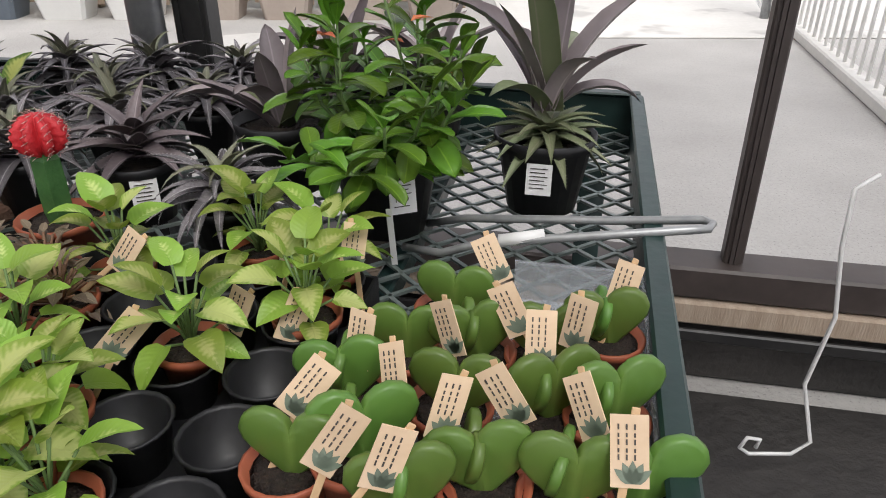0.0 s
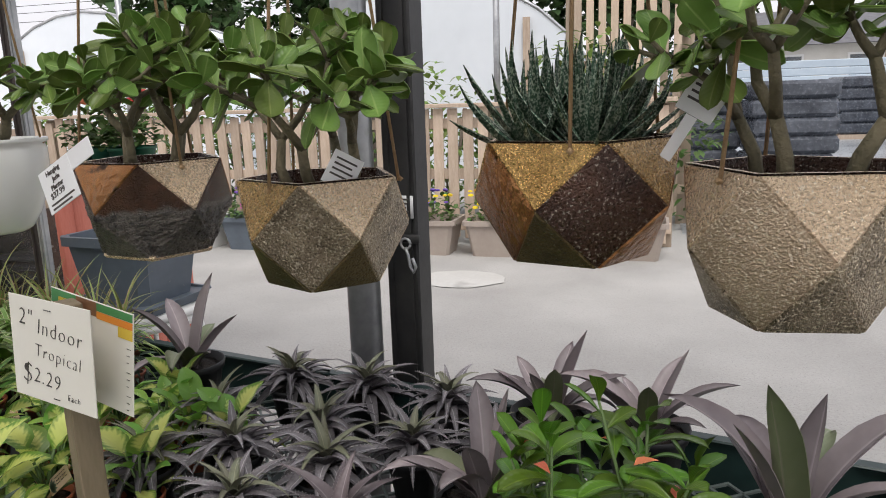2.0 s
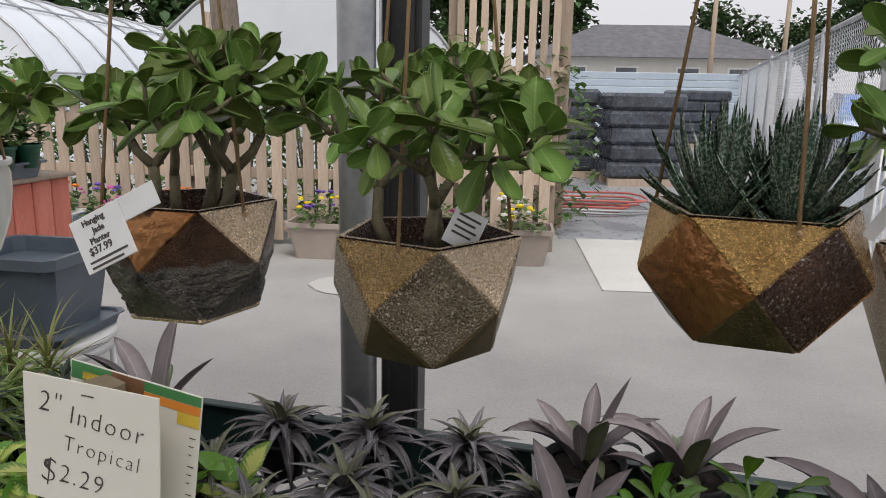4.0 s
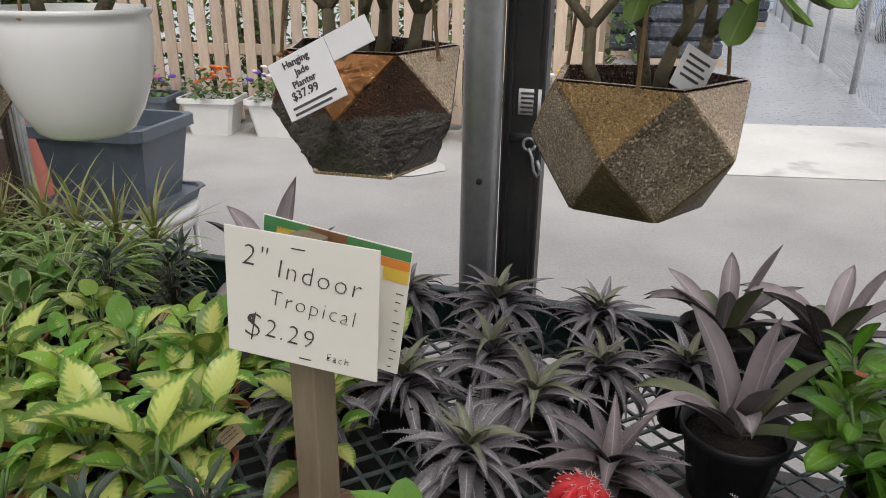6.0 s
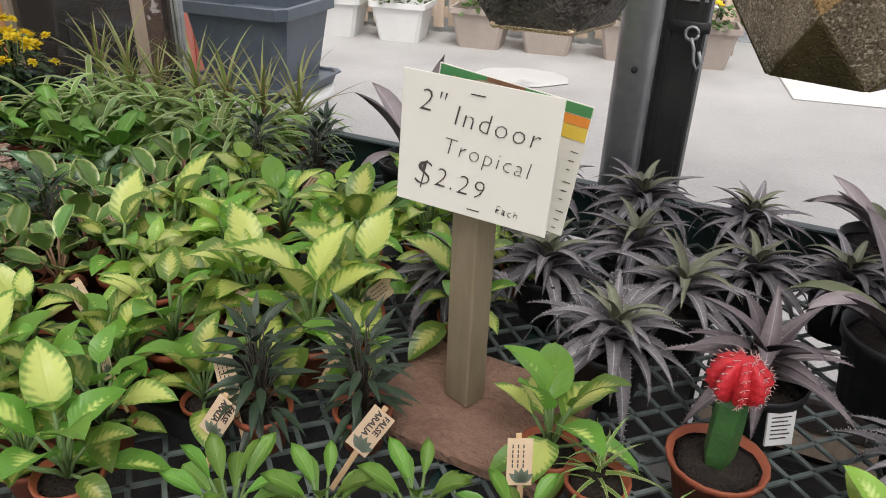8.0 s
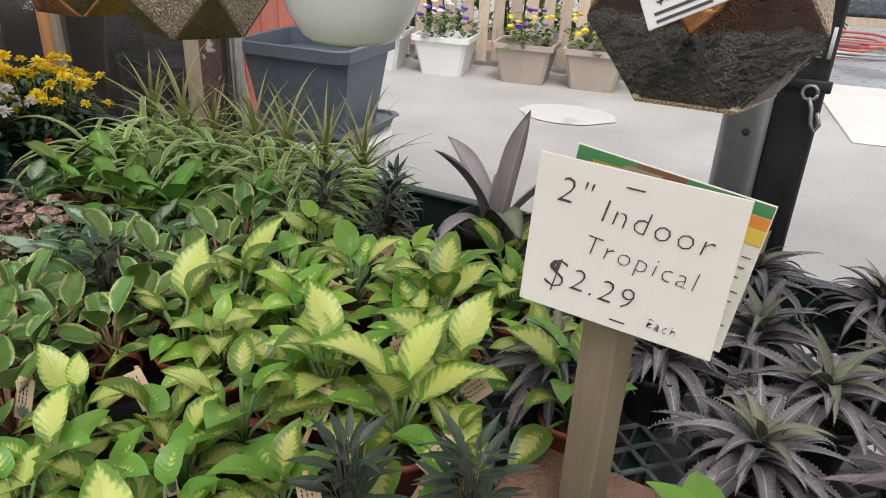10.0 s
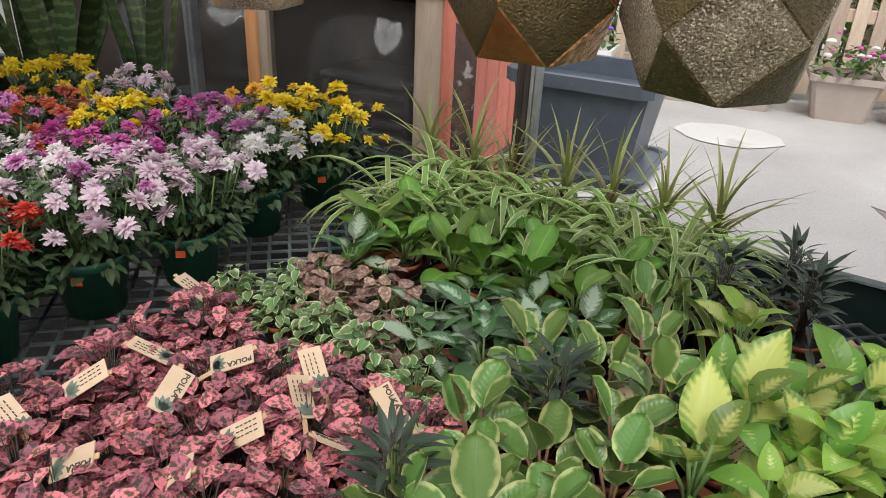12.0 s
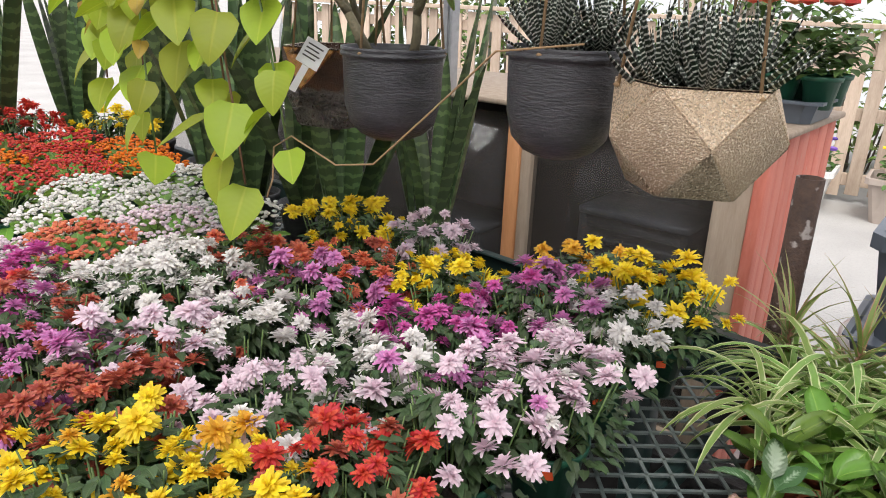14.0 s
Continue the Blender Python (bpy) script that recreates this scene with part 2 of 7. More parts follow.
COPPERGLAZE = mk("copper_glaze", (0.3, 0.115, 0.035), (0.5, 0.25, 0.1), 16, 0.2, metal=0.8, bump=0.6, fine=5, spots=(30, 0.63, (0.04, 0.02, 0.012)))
CHARGLAZE = mk("charcoal_lava_glaze", (0.02, 0.018, 0.016), (0.16, 0.14, 0.12), 40, 0.3, metal=0.15, bump=1.0, fine=5)
def two_zone(name, upper, lower, level):
    """Glaze dipped to an uneven level: the lower glaze runs up to a wavy edge."""
    m, nt, b = nodes_of(name)
    co = nt.nodes.new("ShaderNodeTexCoord")
    sep = nt.nodes.new("ShaderNodeSeparateXYZ")
    nt.links.new(co.outputs["Object"], sep.inputs[0])
    ns, fine = nt.nodes.new("ShaderNodeTexNoise"), nt.nodes.new("ShaderNodeTexNoise")
    ns.inputs["Scale"].default_value, fine.inputs["Scale"].default_value = 30.0, 420.0
    for n in (ns, fine):
        nt.links.new(co.outputs["Object"], n.inputs["Vector"])
    edge = nt.nodes.new("ShaderNodeMath")
    edge.operation, edge.inputs[1].default_value = "MULTIPLY_ADD", 0.035
    nt.links.new(ns.outputs["Fac"], edge.inputs[0])
    nt.links.new(sep.outputs[2], edge.inputs[2])
    cut = nt.nodes.new("ShaderNodeMapRange")
    cut.inputs[1].default_value, cut.inputs[2].default_value = level, level + 0.006
    nt.links.new(edge.outputs[0], cut.inputs[0])
    cols = []
    for c1, c2 in (lower, upper):
        mx = nt.nodes.new("ShaderNodeMixRGB")
        mx.inputs[1].default_value, mx.inputs[2].default_value = (*c1, 1), (*c2, 1)
        nt.links.new((fine if c1 == lower[0] else ns).outputs["Fac"], mx.inputs[0])
        cols.append(mx)
    out = nt.nodes.new("ShaderNodeMixRGB")
    nt.links.new(cut.outputs[0], out.inputs[0])
    nt.links.new(cols[0].outputs[0], out.inputs[1])
    nt.links.new(cols[1].outputs[0], out.inputs[2])
    nt.links.new(out.outputs[0], b.inputs["Base Color"])
    b.inputs["Roughness"].default_value = 0.2
    bu = nt.nodes.new("ShaderNodeBump")
    bu.inputs["Strength"].default_value, bu.inputs["Distance"].default_value = 0.9, 0.008
    nt.links.new(fine.outputs["Fac"], bu.inputs["Height"])
    nt.links.new(bu.outputs[0], b.inputs["Normal"])
    return m


CHARDARK = two_zone("charcoal_and_brown_glaze", ((0.006, 0.003, 0.002), (0.14, 0.06, 0.03)), ((0.0, 0.0, 0.0), (0.3, 0.27, 0.235)), 0.088)
# BEIGEGLAZE and PALEGLAZE: their pale spots paint in the sparkle of the grit
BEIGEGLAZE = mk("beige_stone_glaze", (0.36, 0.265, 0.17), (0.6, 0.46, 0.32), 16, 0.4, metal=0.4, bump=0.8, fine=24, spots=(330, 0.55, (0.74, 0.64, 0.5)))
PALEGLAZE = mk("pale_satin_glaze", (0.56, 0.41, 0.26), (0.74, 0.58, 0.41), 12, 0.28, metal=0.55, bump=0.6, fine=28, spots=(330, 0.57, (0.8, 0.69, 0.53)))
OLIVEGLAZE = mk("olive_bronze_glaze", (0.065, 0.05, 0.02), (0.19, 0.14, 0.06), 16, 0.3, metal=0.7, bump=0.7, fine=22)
CHARPOT = mk("dark_grey_resin_pot", (0.022, 0.022, 0.025), (0.07, 0.07, 0.075), 14, 0.42, bump=0.35, stretch=(1, 1, 5))
# near-black board colour stands in for the unlit cabinet inside
UNLITBOARD = mk("unlit_shed_boards", (0.012, 0.012, 0.013), (0.02, 0.02, 0.022), 5, 0.7, bump=0.05)
HOOPFILM = mk("milky_greenhouse_film", (0.68, 0.72, 0.76), (0.76, 0.8, 0.84), 0.7, 0.35, bump=0.05)
ROOFGREY = mk("grey_shingles", (0.1, 0.1, 0.11), (0.17, 0.17, 0.18), 3, 0.9, bump=0.3)
STUCCO = mk("cream_stucco", (0.62, 0.6, 0.55), (0.7, 0.68, 0.63), 2, 0.9, bump=0.1)
BLUEGATE = mk("pale_blue_metal_siding", (0.42, 0.5, 0.58), (0.5, 0.58, 0.65), 2, 0.5, bump=0.05)
CARPAINT = mk("blue_car_paint", (0.12, 0.22, 0.48), (0.15, 0.27, 0.55), 2, 0.2, coat=0.8, bump=0, vary=0)
WHITEPAINT = mk("white_car_paint", (0.75, 0.76, 0.78), (0.8, 0.8, 0.82), 2, 0.2, coat=0.8, bump=0, vary=0)
RUBBER = mk("black_rubber", (0.015, 0.015, 0.015), (0.025, 0.025, 0.025), 9, 0.8)
BLACKWRAP = mk("black_shrink_wrap", (0.03, 0.035, 0.045), (0.1, 0.11, 0.13), 5, 0.25, bump=0.6, fine=4)
BARK = mk("grey_brown_bark", (0.14, 0.11, 0.085), (0.27, 0.22, 0.18), 10, 0.9, bump=0.7, stretch=(3, 3, 1))
JADESTEM = mk("jade_stem", (0.09, 0.08, 0.045), (0.19, 0.16, 0.095), 30, 0.75, bump=0.4)
GREENSTEM = mk("green_stem", (0.1, 0.17, 0.05), (0.16, 0.25, 0.08), 30, 0.55, bump=0.1)
DARKSTEM = mk("dark_stem", (0.03, 0.026, 0.018), (0.06, 0.05, 0.035), 30, 0.6, bump=0.1)
REDSTEM = mk("brown_stem", (0.16, 0.08, 0.045), (0.26, 0.14, 0.08), 30, 0.6, bump=0.1)
BLUEGLASS = glassmat("window_glass", (0.1, 0.12, 0.14), 0.55)
# warm grey tint stands in for the brownish reflection on the panes
DARKGLASS = glassmat("reflection_tinted_dark_glass", (0.075, 0.068, 0.062), 0.65, 0.06)
FILM = glassmat("clear_wall_film", (0.75, 0.78, 0.8), 0.86, 0.2)
ROOFFILM = glassmat("clear_roof_film", (0.8, 0.82, 0.85), 0.8, 0.4)
WALLFILM = glassmat("clear_greenhouse_wall_film", (0.8, 0.82, 0.85), 0.8, 0.4)
CLEARPLASTIC = glassmat("clear_thin_plastic", (0.7, 0.74, 0.78), 0.7, 0.08)

L_JADE = leafmat("jade_leaf", (0.18, 0.32, 0.07), (0.38, 0.5, 0.17), "plain", 0.3, 0.28, 18, 0.34)
L_DYCKIA = leafmat("grey_bromeliad_leaf", (0.13, 0.115, 0.125), (0.62, 0.6, 0.61), "plain", 0.45, 0.05, 190, 0.4)
L_DYCKG = leafmat("young_bromeliad_leaf", (0.17, 0.18, 0.12), (0.36, 0.36, 0.24), "plain", 0.45, 0.05, 90)
L_AECH = leafmat("purple_grey_bromeliad_leaf", (0.3, 0.255, 0.26), (0.58, 0.5, 0.51), "plain", 0.42, 0.14, 34, 0.38)
L_WIDE = leafmat("dark_purple_bromeliad_leaf", (0.15, 0.12, 0.125), (0.36, 0.31, 0.32), "plain", 0.45, 0.05, 90, 0.3)
L_AECHG = leafmat("green_grey_bromeliad_leaf", (0.2, 0.25, 0.13), (0.34, 0.32, 0.24), "plain", 0.45, 0.1, 24)
L_BUSH = leafmat("bright_green_leaf", (0.1, 0.25, 0.025), (0.24, 0.45, 0.05), "plain", 0.32, 0.25, 20, 0.35)
L_DIEFF = leafmat("dumb_cane_leaf", (0.14, 0.31, 0.045), (0.62, 0.72, 0.2), "splash", 0.36, 0.27, 90, 0.36)
L_SYNG = leafmat("arrowhead_leaf", (0.25, 0.42, 0.06), (0.54, 0.64, 0.22), "splash", 0.42, 0.28, 110, 0.32)
L_VARIEG = leafmat("rubber_peperomia_leaf", (0.12, 0.25, 0.055), (0.5, 0.58, 0.24), "rim", 0.3, 0.15, 60)
L_GREEN = leafmat("green_peperomia_leaf", (0.13, 0.3, 0.045), (0.28, 0.46, 0.09), "plain", 0.32, 0.2, 30, 0.35)
L_DARK = leafmat("dark_aralia_leaf", (0.026, 0.05, 0.026), (0.06, 0.095, 0.05), "plain", 0.4, 0.08, 60)
L_SPIDER = leafmat("spider_plant_leaf", (0.2, 0.36, 0.08), (0.62, 0.68, 0.36), "rim", 0.4, 0.25, 40)
L_PINK = leafmat("pink_polka_dot_leaf", (0.62, 0.19, 0.235), (0.1, 0.065, 0.04), "speckle", 0.5, 0.15, 200, 0.6)
L_IVY = leafmat("variegated_ivy_leaf", (0.13, 0.25, 0.08), (0.58, 0.62, 0.4), "rim", 0.45, 0.15, 80)
L_BRONZE = leafmat("bronze_fittonia_leaf", (0.2, 0.13, 0.08), (0.42, 0.26, 0.22), "speckle", 0.5, 0.12, 160, 0.3)
L_PILEA = leafmat("silver_striped_leaf", (0.05, 0.12, 0.04), (0.3, 0.4, 0.27), "splash", 0.4, 0.1, 120)
L_HEART = leafmat("heart_hoya_leaf", (0.09, 0.2, 0.035), (0.15, 0.28, 0.06), "plain", 0.35, 0.06, 12)
L_PHILO = leafmat("lime_philodendron_leaf", (0.27, 0.4, 0.02), (0.42, 0.5, 0.05), "plain", 0.5, 0.4, 25)
L_PHILOY = leafmat("yellowing_philodendron_leaf", (0.5, 0.34, 0.06), (0.42, 0.3, 0.1), "plain", 0.45, 0.3, 25)
L_HAWO = leafmat("haworthia_leaf", (0.03, 0.075, 0.045), (0.3, 0.36, 0.28), "speckle", 0.4, 0.03, 330)
L_ZEBRA = leafmat("zebra_haworthia_leaf", (0.02, 0.035, 0.02), (0.6, 0.62, 0.55), "band", 0.4, 0.03, 90)
L_SNAKE = leafmat("snake_plant_leaf", (0.055, 0.1, 0.04), (0.12, 0.2, 0.075), "band", 0.4, 0.08, 45)
L_MUM = leafmat("chrysanthemum_leaf", (0.04, 0.085, 0.03), (0.09, 0.15, 0.055), "plain", 0.55, 0.1, 40, 0.35)
L_FAR = leafmat("garden_foliage", (0.06, 0.13, 0.03), (0.13, 0.22, 0.06), "plain", 0.6, 0.2, 10, 0.4)
L_TREE = leafmat("tree_foliage", (0.03, 0.075, 0.02), (0.08, 0.14, 0.04), "plain", 0.6, 0.15, 4, 0.4)


def petal(name, c1, c2):
    return leafmat(name, c1, c2, "plain", 0.55, 0.3, 30, 0.14)


PETALS = {
    "white": petal("white_petal", (0.87, 0.84, 0.82), (0.9, 0.88, 0.78)),
    "blush": petal("blush_petal", (0.84, 0.68, 0.75), (0.9, 0.82, 0.84)),
    "pink": petal("pink_petal", (0.7, 0.27, 0.56), (0.8, 0.45, 0.68)),
    "magenta": petal("magenta_petal", (0.66, 0.12, 0.42), (0.76, 0.25, 0.54)),
    "yellow": petal("yellow_petal", (0.9, 0.7, 0.025), (0.93, 0.8, 0.07)),
    "gold": petal("gold_petal", (0.8, 0.45, 0.03), (0.85, 0.58, 0.08)),
    "red": petal("red_petal", (0.66, 0.06, 0.04), (0.8, 0.15, 0.1)),
    "rust": petal("rust_petal", (0.5, 0.11, 0.07), (0.68, 0.27, 0.16)),
    "coral": petal("coral_petal", (0.75, 0.2, 0.1), (0.82, 0.34, 0.2)),
    "orange": petal("orange_petal", (0.85, 0.22, 0.015), (0.88, 0.36, 0.03)),
    "purple": petal("violet_petal", (0.2, 0.1, 0.5), (0.3, 0.16, 0.6)),
}
CACTUSRED = mk("red_cactus_skin", (0.38, 0.01, 0.016), (0.6, 0.03, 0.04), 30, 0.5, bump=0.3)
CACTUSGREEN = mk("green_cactus_skin", (0.03, 0.1, 0.025), (0.06, 0.16, 0.045), 30, 0.5, bump=0.2)
SPINE = mk("pale_spine", (0.72, 0.42, 0.4), (0.76, 0.5, 0.46), 30, 0.6, bump=0)

# ---- shapes ----
RNG = random.Random(7)


class MB:
    """Collects vertices, faces and UVs for one mesh."""

    def __init__(self):
        self.v, self.f, self.uv = [], [], []

    def add(self, verts, faces, uvs=None, m=None):
        k = len(self.v)
        self.v += [tuple(m @ Vector(p)) for p in verts] if m is not None else [tuple(p) for p in verts]
        for f in faces:
            self.f.append([i + k for i in f])
            self.uv.append([uvs[i] for i in f] if uvs else [(0.5, 0.5)] * len(f))
        return self

    def box(self, lo, hi, m=None, bevel=0.0):
        (x0, y0, z0), (x1, y1, z1) = lo, hi
        if bevel <= 0:
            vs = [(x, y, z) for z in (z0, z1) for y in (y0, y1) for x in (x0, x1)]
            return self.add(vs, [(0, 2, 3, 1), (4, 5, 7, 6), (0, 1, 5, 4), (2, 6, 7, 3), (0, 4, 6, 2), (1, 3, 7, 5)], None, m)
        bm = bmesh.new()
        bmesh.ops.create_cube(bm, size=1.0)
        for p in bm.verts:
            p.co = Vector(((x0 + x1) / 2 + p.co.x * (x1 - x0), (y0 + y1) / 2 + p.co.y * (y1 - y0), (z0 + z1) / 2 + p.co.z * (z1 - z0)))
        bmesh.ops.bevel(bm, geom=list(bm.edges), offset=bevel, segments=1, affect="EDGES", clamp_overlap=True)
        bm.verts.index_update()
        self.add([p.co for p in bm.verts], [[p.index for p in f.verts] for f in bm.faces], None, m)
        bm.free()
        return self

    def lathe(self, profile, sides=24, m=None, wobble=0.0):
        vs, fs, uv = [], [], []
        n = len(profile)
        for i in range(sides):
            a = 2 * math.pi * i / sides
            for j, (r, z) in enumerate(profile):
                q = r * (1 + wobble * math.sin(3 * a + z * 20))
                vs.append((q * math.cos(a), q * math.sin(a), z))
                uv.append((i / sides, j / max(1, n - 1)))
        for i in range(sides):
            k = (i + 1) % sides
            for j in range(n - 1):
                fs.append((i * n + j, k * n + j, k * n + j + 1, i * n + j + 1))
        if profile[0][0] > 1e-6:
            fs.append([i * n for i in range(sides)][::-1])
        if profile[-1][0] > 1e-6:
            fs.append([i * n + n - 1 for i in range(sides)])
        return self.add(vs, fs, uv, m)

    def tube(self, pts, r, sides=7, r2=None):
        pts = [Vector(p) for p in pts]
        vs, fs, uv, n = [], [], [], len(pts)
        r2 = r if r2 is None else r2
        for i, p in enumerate(pts):
            d = (pts[min(i + 1, n - 1)] - pts[max(i - 1, 0)]).normalized()
            s = d.orthogonal().normalized() if i == 0 else (s - d * s.dot(d)).normalized()
            q = d.cross(s)
            rad = r + (r2 - r) * i / max(1, n - 1)
            for k in range(sides):
                a = 2 * math.pi * k / sides
                vs.append(p + (s * math.cos(a) + q * math.sin(a)) * rad)
                uv.append((k / sides, i / max(1, n - 1)))
        for i in range(n - 1):
            for k in range(sides):
                j = (k + 1) % sides
                fs.append((i * sides + k, i * sides + j, (i + 1) * sides + j, (i + 1) * sides + k))
        fs.append(list(range(sides))[::-1])
        fs.append([(n - 1) * sides + k for k in range(sides)])
        return self.add(vs, fs, uv)

    def leaf(self, m, length, width, shape="ovate", rise=0.6, droop=0.8, fold=0.2, n=6, wave=0.0, thick=0.0, ph=0.0):
        """A blade that leaves the origin of m along +y, rises at first (radians) and droops towards its tip."""
        half = SHAPES[shape]
        vs, uv, fs = [], [], []
        y = z = 0.0
        for i in range(n + 1):
            t = i / n
            a = rise - droop * t
            if i:
                y += math.cos(a) * length / n
                z += math.sin(a) * length / n
            w = max(half(t), 0.012) * width / 2
            cols = (-1, -0.5, 0, 0.5, 1) if wave else (-1, 0, 1)
            for c in cols:
                ripple = wave * abs(c) * width * math.sin(t * 15 + c * 2 + ph)
                lift = fold * abs(c) * w + ripple
                vs.append((c * w, y - math.sin(a) * lift, z + math.cos(a) * lift))
                uv.append((0.5 + c * 0.5, t))
        k = 5 if wave else 3
        for i in range(n):
            for c in range(k - 1):
                fs.append((i * k + c, i * k + c + 1, (i + 1) * k + c + 1, (i + 1) * k + c))
        if thick:
            base = len(vs)
            low = []
            for i in range(n + 1):
                t = i / n
                for c in range(k):
                    p = vs[i * k + c]
                    edge = 1 - abs(2 * c / (k - 1) - 1)
                    low.append((p[0], p[1], p[2] - thick * (0.35 + 0.65 * edge) * min(1, 4 * (1 - t) + 0.15)))
            vs += low
            uv += uv[:base]
            fs += [[q + base for q in f][::-1] for f in list(fs)]
            rim = [i * k for i in range(n + 1)] + [n * k + c for c in range(1, k)] + [i * k + k - 1 for i in range(n - 1, -1, -1)]
            for p, q in zip(rim, rim[1:]):
                fs.append((p, p + base, q + base, q))
        return self.add(vs, fs, uv, m)

    def mesh(self, name, mat, smooth=True):
        me = bpy.data.meshes.new(name)
        me.from_pydata(self.v, [], self.f)
        lay = me.uv_layers.new(name="UVMap")
        flat = [c for f in self.uv for p in f for c in p]
        lay.data.foreach_set("uv", flat)
        me.materials.append(mat)
        if smooth:
            me.polygons.foreach_set("use_smooth", [True] * len(me.polygons))
        me.update()
        return me


SHAPES = {
    "ovate": lambda t: math.sin(math.pi * min(1, t ** 0.72)) ** 0.8 if t < 1 else 0.0,
    "round": lambda t: math.sqrt(max(0.0, 1 - (2 * t - 1) ** 2)) if 0 < t < 1 else (0.15 if t <= 0 else 0.0),
    "spoon": lambda t: (0.22 + 0.78 * math.sin(math.pi * min(1, t ** 1.25)) if t < 0.93 else 0.45 * (1 - t) / 0.07),
    "paddle": lambda t: 0.17 + 0.83 * math.sin(math.pi / 2 * min(1, t / 0.64)) ** 1.5 if t < 0.64 else math.sqrt(max(0.0, 1 - ((t - 0.64) / 0.36) ** 2)),
    "lance": lambda t: math.sin(math.pi * min(1, t ** 0.6)) ** 1.1 if t < 1 else 0.0,
    "strap": lambda t: (1.0 - 0.1 * t) if t < 0.6 else max(0.0, 0.94 * (1 - ((t - 0.6) / 0.4) ** 1.7)),
    "sword": lambda t: 0.75 + 0.25 * math.sin(math.pi * t) if t < 0.72 else max(0.0, 0.94 * (1 - (t - 0.72) / 0.28) ** 0.7),
    "taper": lambda t: 1.0 - t ** 1.3,
    "heart": lambda t: 0.55 + 2.2 * t if t < 0.2 else math.cos((t - 0.2) / 0.8 * math.pi / 2) ** 0.85,
    "petal": lambda t: 0.35 + 0.65 * math.sin(math.pi * min(1, t * 0.9)),
}


def part(name, mb, mat, parent, label="", smooth=True, m=None):
    ob = new(name, mb.mesh(name, mat, smooth))
    ob.parent = parent
    if m is not None:
        ob.matrix_local = m
    return tagged(ob, label)


def put(name, me, parent, m):
    """One more piece on a shared mesh."""
    ob = new(name, me)
    ob.parent = parent
    ob.matrix_local = m
    return ob


def thing(name, m, label, category, group="", kind=""):
    ob = new(name)
    ob.matrix_world = m
    return tagged(ob, label, category, group, kind)


def solo(name, mb, mat, label, category, kind="", m=None, smooth=False, group=""):
    ob = new(name, mb.mesh(name, mat, smooth))
    if m is not None:
        ob.matrix_world = m
    return tagged(ob, label, category, group, kind)


def at(x, y, z, turn=0.0, size=1.0, tip=0.0, side=0.0):
    return Matrix.Translation((x, y, z)) @ Euler((tip, side, turn)).to_matrix().to_4x4() @ Matrix.Scale(size, 4)


SLOPE = -0.195          # the bench and the hanging rail run slightly askew
BENCH_TURN = math.atan(SLOPE)
BENCH_Z = 0.60


def bench(a, b):
    """World x, y of a point a metres along the bench from its end corner and b metres from its far rim towards the aisle."""
    c, s = math.cos(BENCH_TURN), math.sin(BENCH_TURN)
    return 0.415 - a * c + b * s, 1.85 - a * s - b * c


def hang_y(x):
    return 1.415 - 0.2 * (x + 0.05)

# ---- the setting ----
WALL = Matrix.Translation((0.0, 1.99, 0.0)) @ Matrix.Rotation(BENCH_TURN, 4, "Z")   # wall frame: x along the greenhouse wall

mb = MB()
mb.add([(-300, -300, 0), (300, -300, 0), (300, 400, 0), (-300, 400, 0)], [(0, 1, 2, 3)])
solo("ground", mb, CONCRETE, "grey weathered concrete yard with stains", "ground", "structure")
solo("floor", MB().box((-7, -2.6, 0.002), (3.1, 1.9, 0.008), WALL @ Matrix.Translation((0, -1.99, 0))), SOILFLOOR, "packed soil floor inside the greenhouse, blackened for the bench shade", "floor", "structure")
solo("pavement", MB().box((0.45, 5.6, 0.0), (6, 7.4, 0.012), bevel=0.005), SLAB, "pale worn concrete slab in the yard", "pavement", "structure")
solo("road", MB().box((0.3, 7.4, 0.0), (9, 60, 0.006)), WET, "wet asphalt driveway with puddles, paled for the mirrored sky", "road", "structure")
rr = random.Random(3)
mb = MB()
ring = [(0.3 * (1 + 0.12 * rr.random()) * math.cos(a), 0.22 * (1 + 0.2 * rr.random()) * math.sin(a), 0.006) for a in np.linspace(0, 6.28, 22)[:-1]]
mb.add(ring, [list(range(21))])
solo("ground_patch", mb, SLAB, "pale round cement patch on the yard", "patch", "structure", at(-1.28, 5.5, 0))

# greenhouse wall behind the bench: posts, sill and frames
solo("wall_post", MB().lathe([(0.037, 0), (0.037, 2.55)], 20), GALV, "galvanised steel tube post with moss stains", "post", "structure", at(-0.595, 2.06, 0), True)
def channel_post(x, y, w, d, mat, name, label):
    mb = MB().box((-w / 2, -d / 2, 0), (w / 2, d / 2, 2.55), bevel=0.004)
    mb.box((-w / 2 + 0.012, -d / 2 - 0.006, 0.1), (-w / 2 + 0.02, -d / 2, 2.5)).box((w / 2 - 0.02, -d / 2 - 0.006, 0.1), (w / 2 - 0.012, -d / 2, 2.5))
    return solo(name, mb, mat, label, "post", "structure", at(x, y, 0, BENCH_TURN))
dark_post = channel_post(-0.512, 2.135, 0.082, 0.06, BLACKMETAL, "door_frame", "black painted steel sliding door frame with a latch")
channel_post(-1.76, 2.335, 0.03, 0.024, BROWNMETAL, "wall_frame", "dark brown aluminium wall frame")
channel_post(-1.731, 2.335, 0.02, 0.02, GALV, "wall_frame", "pale grey metal edge of the wall frame")
channel_post(-3.1, 2.90, 0.04, 0.04, GALV, "wall_frame", "pale grey metal wall frame")
